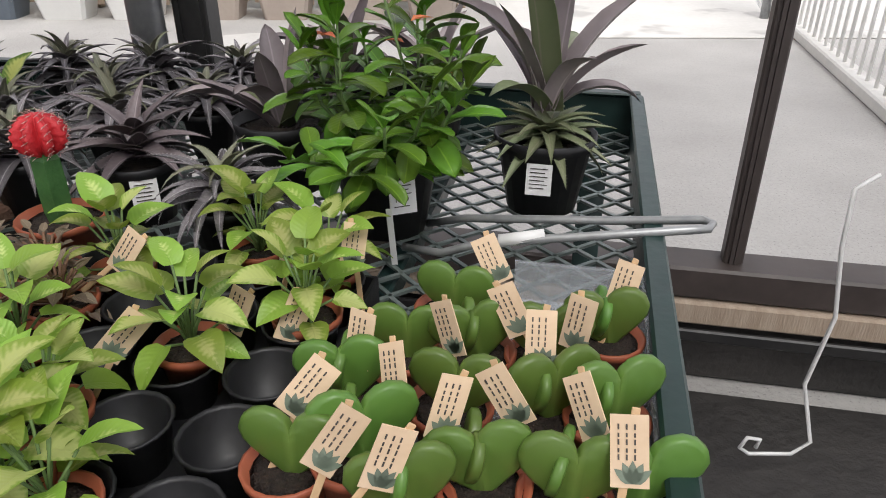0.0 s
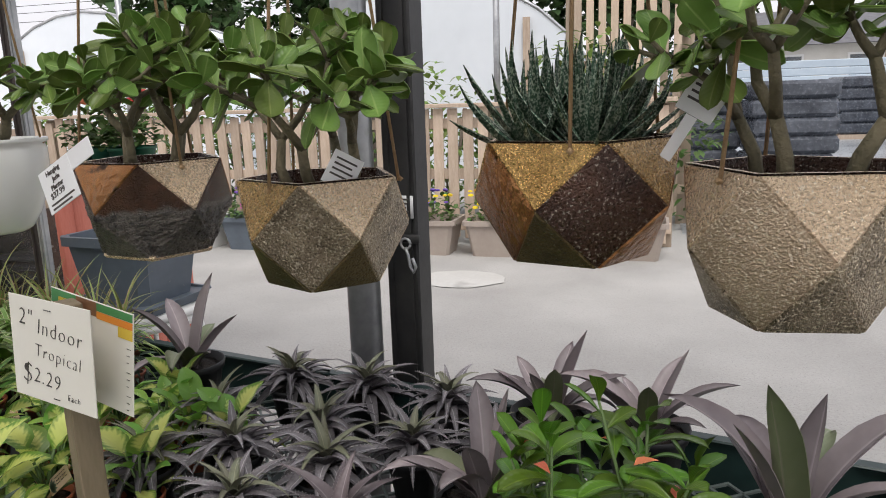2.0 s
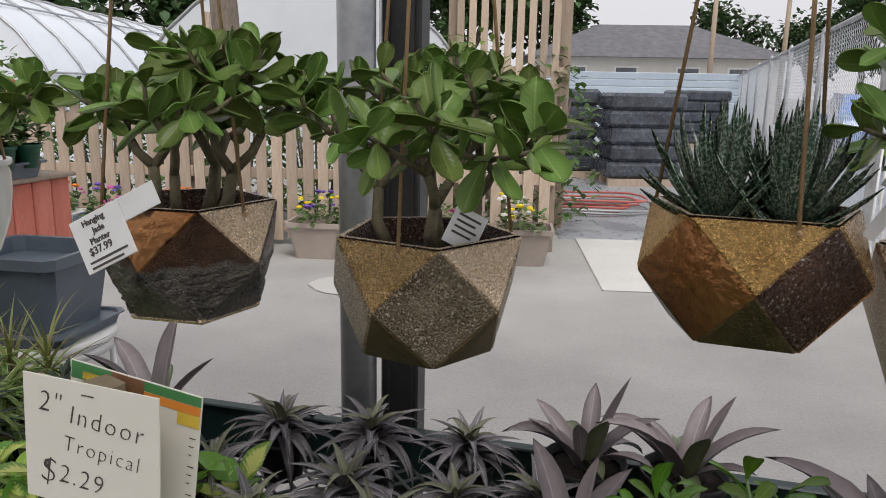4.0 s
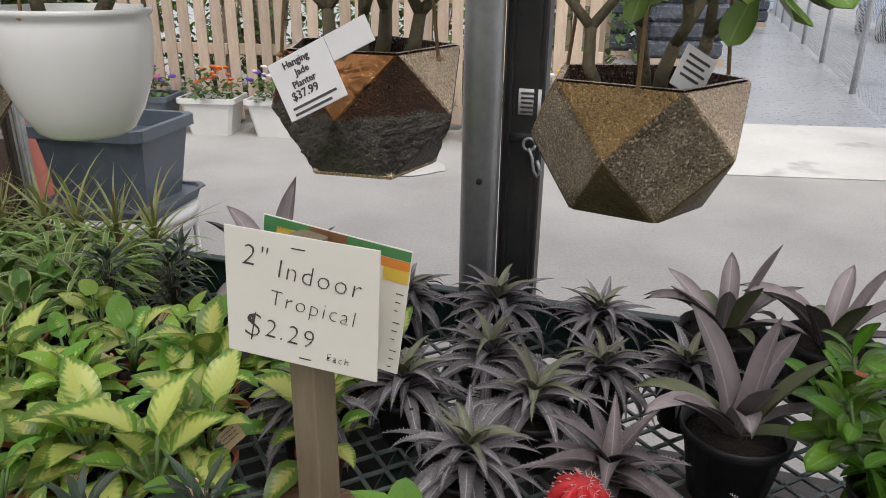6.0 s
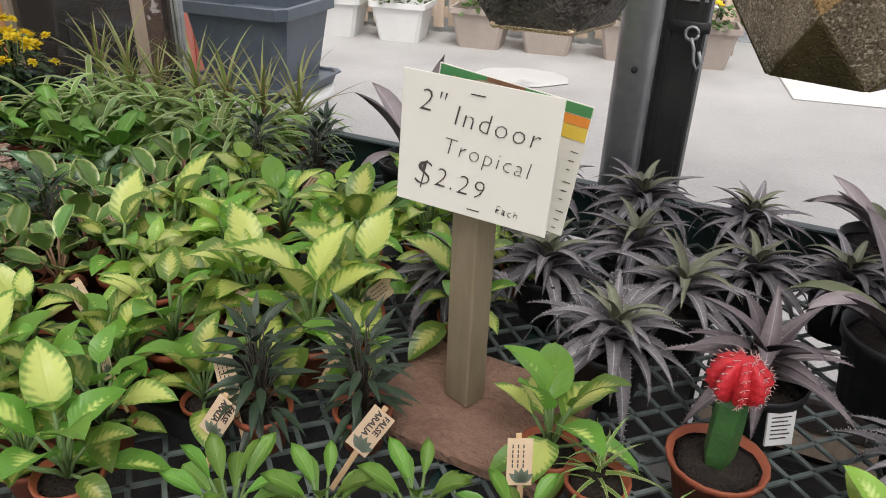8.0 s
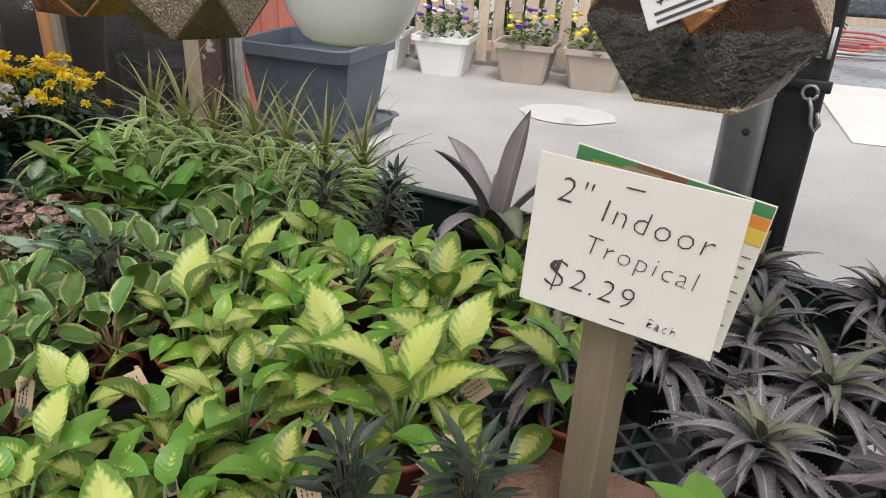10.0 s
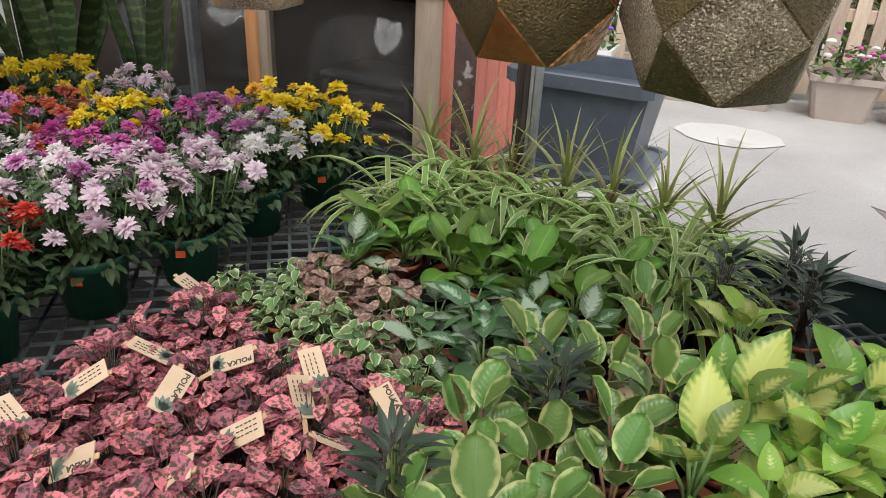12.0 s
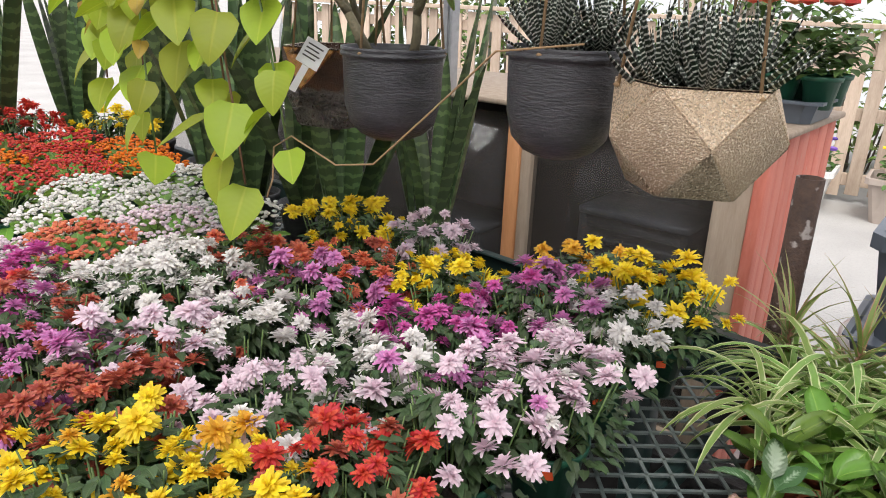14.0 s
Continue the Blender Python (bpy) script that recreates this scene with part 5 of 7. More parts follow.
def mum(x, y, colors, seed, size=1.0, potmat=GREENPLASTIC, count=40):
    t = thing("chrysanthemum", at(x, y, BENCH_Z + 0.0005, seed * 1.3, size), WORDS[colors[0]] + " flowering chrysanthemum in a dark green pot", "potted flower", "chrysanthemums on the bench")
    pot(t, 0.06, 0.1, potmat, "dark green plastic pot")
    a, b = mum_bush(seed % 3)
    tagged(put("foliage", a, t, Matrix.Identity(4)), kind="stuff")
    tagged(put("stalk", b, t, Matrix.Identity(4)), kind="stuff")
    rng = random.Random(300 + seed)
    for i in range(count):
        r = 0.125 * math.sqrt((i + 0.5) / count) * rng.uniform(0.8, 1.12)
        ang = i * 2.4 + rng.uniform(-0.6, 0.6)
        c = colors[0] if rng.random() < 0.8 else colors[-1]
        p = Vector((r * math.cos(ang), r * math.sin(ang), 0.232 - 3.0 * r * r + rng.uniform(-0.035, 0.022)))
        put("flower", FLOWERS[c], t, Matrix.Translation(p) @ Euler((rng.uniform(-0.5, 0.5) - math.sin(ang) * r * 3, rng.uniform(-0.5, 0.5) + math.cos(ang) * r * 3, rng.uniform(0, 6.28))).to_matrix().to_4x4() @ Matrix.Scale(rng.uniform(0.5, 1.15), 4))
    if seed % 2:
        part("sticker", MB().box((-0.008, -0.002, -0.006), (0.008, 0.0, 0.006)), ORANGESTICKER, t, "orange price sticker", False, Matrix.Rotation(-seed * 1.3 + 0.5, 4, "Z") @ Matrix.Translation((0, -0.0585, 0.075)) @ Matrix.Rotation(-0.17, 4, "X"))
    return t


ROWS_OF_MUMS = [
    (2.68, 1.13, "yellow gold"), (2.83, 1.08, "rust coral"), (2.97, 1.12, "pink rust"), (3.12, 1.08, "rust pink"),
    (2.54, 0.94, "red rust"), (2.69, 0.94, "blush white"), (2.92, 0.98, "blush rust"), (3.18, 0.96, "white"), (3.25, 1.1, "magenta red"),
    (2.54, 0.76, "blush pink"), (2.71, 0.78, "white blush"), (2.93, 0.83, "white coral"), (3.14, 0.81, "white"),
    (2.50, 0.60, "blush white"), (2.71, 0.61, "magenta pink"), (2.95, 0.69, "pink coral"), (3.16, 0.66, "rust coral"),
    (2.56, 0.38, "white blush"), (2.68, 0.40, "pink magenta"), (2.84, 0.46, "yellow"), (3.00, 0.54, "coral rust"),
    (2.55, 0.19, "yellow"), (2.69, 0.20, "gold yellow"), (3.04, 0.31, "blush white"), (3.22, 0.38, "yellow"), (2.47, 1.11, "yellow"), (2.58, 1.07, "yellow gold"),
]
for i, (a, b, c) in enumerate(ROWS_OF_MUMS):
    mum(*bench(a + 0.03, b), c.split(), i, 1.0 if i % 3 else 1.06)


def kalanchoe(v, m, color="white", label="white-flowered kalanchoe in a pot"):
    t = thing("kalanchoe", m, label, "potted flower", "kalanchoes at the end of the bench")
    pot(t, 0.06, 0.1, GREENPLASTIC, "dark green plastic pot")
    rng = random.Random(400 + v)
    leafy(t, rng, 0.09, L_GREEN, 40, 0.06, 0.036, "round", (0.0, 0.09), 0.09, (-0.2, 0.8), 0.4, 0.2, 0.0, 0.0, True, 5)
    mb = MB()
    for i in range(260):
        a, r = rng.uniform(0, 6.28), 0.12 * math.sqrt(rng.random())
        mb.lathe([(0, -0.004), (0.006, 0.0), (0.0045, 0.003), (0, 0.004)], 5, at(r * math.cos(a), r * math.sin(a), 0.225 - 2.5 * r * r + rng.uniform(-0.012, 0.012)))
    tagged(part("blossom", mb, PETALS[color], t, "clusters of tiny flowers", False), kind="stuff")
    return t


for i, (a, b, c) in enumerate([(3.50, 0.52, "white"), (3.68, 0.62, "white"), (3.50, 0.68, "blush"), (3.70, 0.82, "white"), (3.50, 0.86, "coral"), (3.86, 0.47, "white"), (3.88, 0.70, "white"), (3.5, 1.04, "blush"), (4.1, 0.45, "orange"), (4.12, 0.64, "red"), (4.1, 0.82, "red"), (4.32, 0.4, "orange"), (4.34, 0.6, "red"), (4.34, 0.8, "orange"), (4.56, 0.5, "red"), (4.56, 0.7, "red")]):
    kalanchoe(i, at(*bench(a, b), BENCH_Z + 0.0005, i), c, WORDS[c] + " flowering kalanchoe with fleshy green leaves")
for i, (a, b, c) in enumerate([(4.62, 0.32, "yellow"), (4.6, 0.86, "yellow"), (4.8, 0.55, "red"), (4.85, 0.75, "yellow")]):
    mum(*bench(a, b), [c], 40 + i, 1.15)
mum(*bench(3.36, 1.02), ["magenta"], 51)
mum(*bench(3.32, 0.76), ["white"], 52, 0.9)

# black flats under the small pots
def flat(a, b, w, d, turn=0.0):
    t = thing("nursery_tray", at(*bench(a, b), BENCH_Z, BENCH_TURN + turn), "black plastic nursery tray under small pots", "tray", "black trays on the bench")
    part("floor", MB().box((-w / 2, -d / 2, 0.0002), (w / 2, d / 2, 0.0006)), BLACKPLASTIC, t, "", False)
    for lo, hi in (((-w / 2, -d / 2, 0), (w / 2, -d / 2 + 0.004, 0.035)), ((-w / 2, d / 2 - 0.004, 0), (w / 2, d / 2, 0.035)), ((-w / 2, -d / 2 + 0.004, 0), (-w / 2 + 0.004, d / 2 - 0.004, 0.035)), ((w / 2 - 0.004, -d / 2 + 0.004, 0), (w / 2, d / 2 - 0.004, 0.035))):
        part("side", MB().box(lo, hi), BLACKPLASTIC, t, "", False)
    if w < 0.37:
        cell = MB().lathe([(0.03, 0.001), (0.0385, 0.045), (0.041, 0.047), (0.0385, 0.049), (0.036, 0.045), (0.029, 0.002), (0.0, 0.002)], 18).mesh("cell", BLACKPLASTIC)
        for i in range(4):
            for j in range(5):
                put("cell", cell, t, at(-0.135 + i * 0.09, -0.17 + j * 0.085, 0.0005))
    return t


for a, b, w, d in ((1.52, 0.35, 0.42, 0.36), (1.52, 0.72, 0.42, 0.34), (1.98, 0.40, 0.40, 0.34), (1.98, 0.62, 0.3, 0.08), (2.12, 0.93, 0.5, 0.36), (2.1, 0.13, 0.7, 0.18), (0.5, 0.92, 0.36, 0.42)):
    flat(a, b, w, d)

# pale right-hand and dark lower facets: lit and shaded sides put into the glazes
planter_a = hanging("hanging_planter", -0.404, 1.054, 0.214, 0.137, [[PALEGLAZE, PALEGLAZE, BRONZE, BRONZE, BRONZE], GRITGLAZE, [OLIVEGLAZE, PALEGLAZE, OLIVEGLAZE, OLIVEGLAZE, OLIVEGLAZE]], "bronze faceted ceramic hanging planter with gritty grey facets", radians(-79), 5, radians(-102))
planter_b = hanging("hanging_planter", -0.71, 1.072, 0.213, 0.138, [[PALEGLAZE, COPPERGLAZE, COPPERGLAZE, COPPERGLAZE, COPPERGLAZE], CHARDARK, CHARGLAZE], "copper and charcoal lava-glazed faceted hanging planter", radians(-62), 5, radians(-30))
part("base_ring", MB().lathe([(0.0, -0.003), (0.078, -0.003), (0.082, 0.001), (0.08, 0.009), (0.0, 0.009)], 5, Matrix.Rotation(radians(-62), 4, "Z")), PALEGLAZE, planter_b, "cream unglazed foot", False)


def lava_band(parent, w, h, turn, seed, ring=5):
    """A thick crust of bubbled charcoal glaze over the lower half of a faceted planter, with an uneven top edge."""
    rng = random.Random(seed)
    _, _, low = faceted(w, h, None, ring, turn)
    belt = [Vector((w * 0.53 * math.cos(2 * math.pi * (i + 0.5) / ring + turn), w * 0.53 * math.sin(2 * math.pi * (i + 0.5) / ring + turn), h * 0.5)) for i in range(ring)]
    K, S = 16, 9
    rows = []
    for k in range(K + 1):
        f = k / K
        corners = []
        for i in range(ring):
            corners += [low[i].lerp(belt[i - 1], f), low[i].lerp(belt[i], f)]
        row = []
        for i, c in enumerate(corners):
            d = corners[(i + 1) % len(corners)]
            for s in range(S):
                p = c.lerp(d, s / S)
                n = Vector((p.x, p.y, 0)).normalized()
                out = 0.0014 + rng.uniform(0.0, 0.0046) if k < K else -0.001
                row.append(p + n * out + Vector((0, 0, (rng.uniform(-0.003, 0.006) if k >= K - 1 else 0.0) + 0.004 * (1 - f))))
        rows.append(row)
    n = len(rows[0])
    vs = [p for row in rows for p in row]
    fs = [(k * n + i, k * n + (i + 1) % n, (k + 1) * n + (i + 1) % n, (k + 1) * n + i) for k in range(K) for i in range(n)]
    part("lava_band", MB().add(vs, fs), CHARGLAZE, parent, "rough bubbled charcoal glaze band", False)


lava_band(planter_b, 0.213, 0.138, radians(-62), 4)
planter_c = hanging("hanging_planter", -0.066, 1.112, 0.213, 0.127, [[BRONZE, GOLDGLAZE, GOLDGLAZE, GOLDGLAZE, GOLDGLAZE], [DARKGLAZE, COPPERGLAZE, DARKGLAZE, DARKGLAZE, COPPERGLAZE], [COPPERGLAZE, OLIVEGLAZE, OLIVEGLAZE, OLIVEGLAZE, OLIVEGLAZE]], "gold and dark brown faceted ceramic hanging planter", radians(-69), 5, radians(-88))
# the one GRITGLAZE diamond paints the brighter right-hand side
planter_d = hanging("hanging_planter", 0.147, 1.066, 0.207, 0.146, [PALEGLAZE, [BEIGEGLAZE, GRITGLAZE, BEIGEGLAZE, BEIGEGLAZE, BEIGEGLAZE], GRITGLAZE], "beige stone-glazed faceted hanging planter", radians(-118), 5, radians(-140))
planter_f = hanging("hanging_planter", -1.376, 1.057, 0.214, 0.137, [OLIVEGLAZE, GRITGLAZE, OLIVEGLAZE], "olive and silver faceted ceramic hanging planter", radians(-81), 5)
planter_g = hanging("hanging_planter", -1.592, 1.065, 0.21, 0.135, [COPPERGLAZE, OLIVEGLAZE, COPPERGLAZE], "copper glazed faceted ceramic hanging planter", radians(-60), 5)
planter_e = hanging("hanging_planter", -2.061, 1.074, 0.203, 0.128, [PALEGLAZE, BEIGEGLAZE, GRITGLAZE], "pale bronze textured faceted hanging planter", radians(-29), 5, radians(-35))
planter_h = hanging("hanging_planter", -2.75, 1.055, 0.2, 0.14, [COPPERGLAZE, CHARDARK, CHARGLAZE], "copper and charcoal faceted hanging planter", radians(-50), 5)

lava_band(planter_h, 0.2, 0.14, radians(-50), 6)


def round_hanger(x, bot, r, h, mat, label, prof, dy=0.0):
    t = thing("hanging_pot", at(x, hang_y(x) + dy, bot), label, "hanging planter", "planters hanging above the bench")
    part("body", MB().lathe([(q * r, z * h) for q, z in prof], 40), mat, t)
    part("soil", MB().lathe([(r * 0.9, h * 0.9), (0, h * 0.92)], 20), SOIL, t, "dark potting soil")
    strings(t, r * 2, h, RAIL_Z - bot, 3, 0.5)
    return t


BELLY = [(0, 0), (0.52, 0), (0.62, 0.04), (0.78, 0.2), (0.93, 0.45), (1.0, 0.72), (1.0, 0.88), (0.97, 0.94), (1.03, 0.96), (1.03, 1.0), (0.95, 1.0), (0.92, 0.9)]
DEEPCUP = [(0, 0), (0.4, 0.0), (0.62, 0.06), (0.82, 0.18), (0.92, 0.4), (0.95, 0.86), (0.95, 0.9), (1.0, 0.91), (1.0, 0.94), (0.97, 0.95), (0.99, 0.97), (0.99, 1.0), (0.93, 1.0), (0.9, 0.9)]
pot_w = round_hanger(-1.12, 1.076, 0.1, 0.165, WHITEGLAZE, "white glazed round ceramic hanging pot", BELLY)
pot_k = round_hanger(-2.255, 1.08, 0.082, 0.15, CHARPOT, "dark grey ribbed hanging pot", DEEPCUP)
pot_j = round_hanger(-2.555, 1.065, 0.085, 0.145, CHARPOT, "dark grey ribbed hanging pot", DEEPCUP, -0.05)


def jade(p, seed, stems, h, spread, name="jade_plant", label="jade plant with thick woody stems and glossy round leaves"):
    t = thing(name, Matrix.Translation(p), label, "houseplant", "jade plants in the hanging planters")
    rng = random.Random(seed)
    leaf = [leafmesh(L_JADE, 0.054, 0.03, "paddle", d, 0.14, 10, 0.0, 0.005, k) for k, d in enumerate((0.1, 0.35, -0.2))]
    wood = []
    def tip(q, d, levels):
        side = Matrix.Rotation(rng.uniform(0, 6.28), 3, d) @ d.orthogonal().normalized()
        for k in range(levels):
            ax = Matrix.Rotation(k * math.pi / 2 + rng.uniform(-0.4, 0.4), 3, d) @ side
            for s in (-1, 1):
                out = (ax * s + d * (0.1 + 0.6 * k / levels + rng.uniform(-0.1, 0.25)) + Vector((0, 0, rng.uniform(-0.25, 0.3)))).normalized()
                o = q - d * 0.017 * (levels - 1 - k)
                m = Matrix.Translation(o) @ out.to_track_quat("Y", "Z").to_matrix().to_4x4() @ Matrix.Rotation(rng.uniform(-0.9, 0.9), 4, "Y") @ Matrix.Scale(rng.uniform(0.6, 1.2) * (1.0 if k < levels - 1 else 0.75), 4)
                put("leaf", rng.choice(leaf), t, m)
    def grow(q, d, length, r, depth):
        mid = q + d * length * 0.5 + Vector((rng.uniform(-1, 1), rng.uniform(-1, 1), 0)) * length * 0.1
        d2 = (d + Vector((rng.uniform(-0.3, 0.3), rng.uniform(-0.3, 0.3), 0.12))).normalized()
        e = mid + d2 * length * 0.5
        wood[-1].tube([q, mid, e], r, 7, r * 0.75)
        if depth == 1:
            tip(e, d2, 3)
            return
        if depth == 2 and rng.random() < 0.5:
            tip(mid, d, 1)
        n = 2 if depth > 2 else rng.choice((2, 2, 3))
        a0 = rng.uniform(0, 6.28)
        for k in range(n):
            a = a0 + k * 6.28 / n + rng.uniform(-0.5, 0.5)
            bend = Vector((math.cos(a), math.sin(a), rng.uniform(-0.25, 0.1))) * rng.uniform(0.45, 1.0) * spread
            grow(e, (d2 + bend).normalized(), length * rng.uniform(0.65, 0.95), r * 0.72, depth - 1)
    for k in range(stems):
        a = k * 6.28 / stems + rng.uniform(-0.4, 0.4)
        lean = Vector((math.cos(a), math.sin(a), 0)) * rng.uniform(0.15, 0.5) * spread
        wood.append(MB())
        grow(Vector((math.cos(a) * 0.042, math.sin(a) * 0.038, 0)), (Vector((0, 0, 1)) + lean).normalized(), h, rng.uniform(0.0075, 0.0105), 4)
    for mb in wood:
        part("trunk", mb, JADESTEM, t, "thick grey-brown branching stem")
    return t


def soil_top(x, bot, h, k=0.8):
    return Vector((x, hang_y(x), bot + h * k))


jade(soil_top(-0.404, 1.054, 0.137), 3, 4, 0.077, 0.95)
jade(soil_top(-0.71, 1.072, 0.138), 14, 4, 0.068, 0.95)
jade(soil_top(0.147, 1.066, 0.146), 25, 3, 0.08, 0.9)
jade(soil_top(-1.12, 1.076, 0.165, 0.9), 36, 2, 0.06, 0.9)
jade(soil_top(-2.555, 1.065, 0.145, 0.9) + Vector((0, -0.05, 0)), 47, 2, 0.07, 0.9)
jade(soil_top(-2.75, 1.055, 0.14), 58, 1, 0.07, 0.8)


def haworthia(p, mat, seed, n, length, label):
    t = thing("haworthia", Matrix.Translation(p), label, "succulent", "succulents in the hanging planters")
    rng = random.Random(seed)
    for k in range(n):
        a = k * 6.28 / n + 0.4
        c = Vector((math.cos(a) * 0.045, math.sin(a) * 0.045, 0)) if n > 1 else Vector((0, 0, 0))
        for i in range(44):
            f = i / 44
            blade = leafmesh(mat, length, length * 0.13, "taper", rng.choice((-0.55, -0.4, -0.25, -0.1)), 0.25, 6, 0.0, length * 0.05)
            put("leaf", blade, t, aim(c + Vector((0, 0, 0.015 * f)), i * 2.4 + rng.uniform(-0.2, 0.2), 0.35 + 1.1 * f + rng.uniform(-0.15, 0.15), 0, rng.uniform(0.75, 1.1)))
    return t


haworthia(soil_top(-0.066, 1.112, 0.127, 0.82), L_HAWO, 5, 4, 0.115, "dark green spiky haworthia cluster with white flecks")
haworthia(soil_top(-2.061, 1.074, 0.128, 0.82), L_ZEBRA, 6, 4, 0.105, "zebra-striped spiky haworthia cluster in dark soil")
haworthia(soil_top(-2.255, 1.08, 0.15, 0.9), L_ZEBRA, 7, 3, 0.1, "zebra-striped spiky haworthia cluster in dark soil")
haworthia(soil_top(-1.376, 1.057, 0.137, 0.82), L_HAWO, 8, 2, 0.1, "dark green spiky haworthia cluster")
jade(soil_top(-1.592, 1.065, 0.135), 69, 1, 0.06, 0.8)

# printed hanging tag with its price
tag = thing("price_tag", Matrix.Translation((-0.742, 1.398, 1.19)) @ Euler((radians(-8), radians(-27), radians(-8))).to_matrix().to_4x4(), "white printed price tag hung on the charcoal planter", "price tag")
part("card", MB().box((-0.034, -0.0008, -0.03), (0.034, 0.0008, 0.03), bevel=0.0006), WHITECARD, tag, "white printed card", False)
part("strap", MB().box((0.0345, -0.0008, 0.004), (0.082, 0.0008, 0.03), bevel=0.0005), WHITECARD, tag, "white plastic strap", False)
for k, (w, sz, dx) in enumerate((("Hanging", 0.0095, -0.018), ("Jade", 0.0095, -0.008), ("Planter", 0.0095, -0.016), ("$37.99", 0.0115, -0.022))):
    lettering(w, sz, INK, tag, Matrix.Translation((dx, -0.0012, 0.019 - k * 0.0105)) @ Matrix.Rotation(math.pi / 2, 4, "X"), bold=0.0002)
for k in range(2):
    part("print_bar", MB().box((-0.026, -0.0014, -0.021 - k * 0.006), (0.026 - 0.008 * k, -0.0009, -0.0185 - k * 0.006)), INK, tag, "", False)
for x, z, turn in ((-0.36, 1.20, 0.3), (0.06, 1.28, -0.4), (-2.70, 1.19, 0.5)):
    t2 = thing("price_tag", at(x, hang_y(x) - (0.02 if x > -2 else 0.11), z, turn, 1, -0.2, 0.5), "white plastic price tag stuck in a hanging planter", "price tag")
    part("card", MB().box((-0.02, -0.0006, -0.022), (0.02, 0.0006, 0.022), bevel=0.0005), WHITECARD, t2, "", False)
    part("strap", MB().box((-0.006, -0.0006, -0.07), (0.006, 0.0006, -0.0225)), WHITECARD, t2, "", False)
    for k in range(4):
        part("print_bar", MB().box((-0.014, -0.0012, 0.012 - k * 0.007), (0.014 - 0.004 * (k % 2), -0.0007, 0.0145 - k * 0.007)), INK, t2, "", False)

# ---- handwritten sign on its stake ----
sign = thing("price_sign", at(-0.74, 1.385, BENCH_Z, radians(-14)), "handwritten cream card sign on a brown wooden stake", "sign")
part("foot_board", MB().box((-0.115, -0.1, 0.001), (0.135, 0.1, 0.022), bevel=0.004), BOARDWOOD, sign, "dirty red-brown foot board", False)
part("stake", MB().box((-0.032, -0.02, 0.0225), (0.008, 0.014, 0.43), bevel=0.002), STAKEWOOD, sign, "square brown wooden stake", False, Matrix.Rotation(radians(-18), 4, "Z"))
TILT = Matrix.Translation((-0.002, -0.034, 0.37)) @ Matrix.Rotation(radians(1.5), 4, "Y") @ Matrix.Rotation(radians(-3), 4, "X")
card = part("card", MB().box((-0.088, -0.001, -0.072), (0.09, 0.001, 0.072), bevel=0.0005), CARD, sign, "cream card with handwriting", False, TILT)
back = part("printed_card", MB().box((-0.088, -0.001, -0.073), (0.09, 0.001, 0.073), bevel=0.0005), CARD, sign, "printed card with green and orange top band", False, TILT @ Matrix.Translation((0.008, 0.052, -0.008)) @ Matrix.Rotation(radians(5), 4, "Y"))
for x0, x1, z0, z1, mt in ((-0.086, -0.03, 0.052, 0.072, CARDGREEN), (-0.07, -0.04, 0.054, 0.063, CARDYELLOW), (-0.03, 0.015, 0.052, 0.072, CARDBROWN), (0.015, 0.089, 0.061, 0.072, CARDGREEN), (0.015, 0.089, 0.05, 0.06, CARDORANGE), (0.06, 0.089, 0.035, 0.0495, CARDYELLOW)):
    part("printed_field", MB().box((x0, -0.0018, z0), (x1, -0.0012, z1)), mt, back, "", False)
for k in range(9):
    part("print_bar", MB().box((0.0775, -0.0018, 0.022 - k * 0.01 - 0.004 * (k // 3)), (0.0855 - 0.002 * (k % 3), -0.0012, 0.0228 - k * 0.01 - 0.004 * (k // 3))), INK, back, "", False)
UPRIGHT = Matrix.Rotation(math.pi / 2, 4, "X")
for w, sz, x, z in (("2\"", 0.034, -0.068, 0.033), ("Indoor", 0.031, -0.027, 0.024), ("Tropical", 0.026, -0.036, -0.008), ("$", 0.044, -0.07, -0.049), ("2.29", 0.031, -0.043, -0.046), ("Each", 0.013, 0.031, -0.059)):
    lettering(w, sz, INK, card, Matrix.Translation((x, -0.0016, z)) @ Matrix.Rotation(radians(4), 4, "Y") @ UPRIGHT, "handwriting", -0.0012 if w == "$" else -0.0007, 0.12)
for x0, z0, w in ((-0.008, 0.058, 0.016), (0.0, -0.064, 0.014)):
    part("pen_stroke", MB().box((x0, -0.0018, z0), (x0 + w, -0.0012, z0 + 0.0012)), INK, card, "", False)

# ---- plant labels on sticks ----
CARDS = [MB().box((-0.013, -0.0006, -0.025), (0.013, 0.0006, 0.025)).mesh("card", TANCARD, False)]
mb = MB()
for k in range(3):
    for j in range(5):
        mb.box((-0.008 + k * 0.0055, -0.0013, -0.006 + j * 0.0052), (-0.0068 + k * 0.0055, -0.0008, -0.0022 + j * 0.0052 - 0.001 * (j % 2)))
CARDS.append(mb.mesh("print", INK, False))
mb = MB()
for k in range(5):
    mb.leaf(Matrix.Translation((0.002, -0.0011, -0.022)) @ Matrix.Rotation(-0.9 + 0.45 * k, 4, "Y") @ Matrix.Rotation(math.pi / 2, 4, "X"), 0.016, 0.007, "ovate", 0, 0, 0, 4)
CARDS.append(mb.mesh("leaf_print", mk("printed_dark_green", (0.1, 0.14, 0.1), (0.2, 0.24, 0.18), 30, 0.6, bump=0)))
STICK = MB().box((-0.003, 0.0008, -0.075), (0.003, 0.0028, 0.03), bevel=0.0006).mesh("stick", STICKWOOD, False)
lab_rng = random.Random(77)


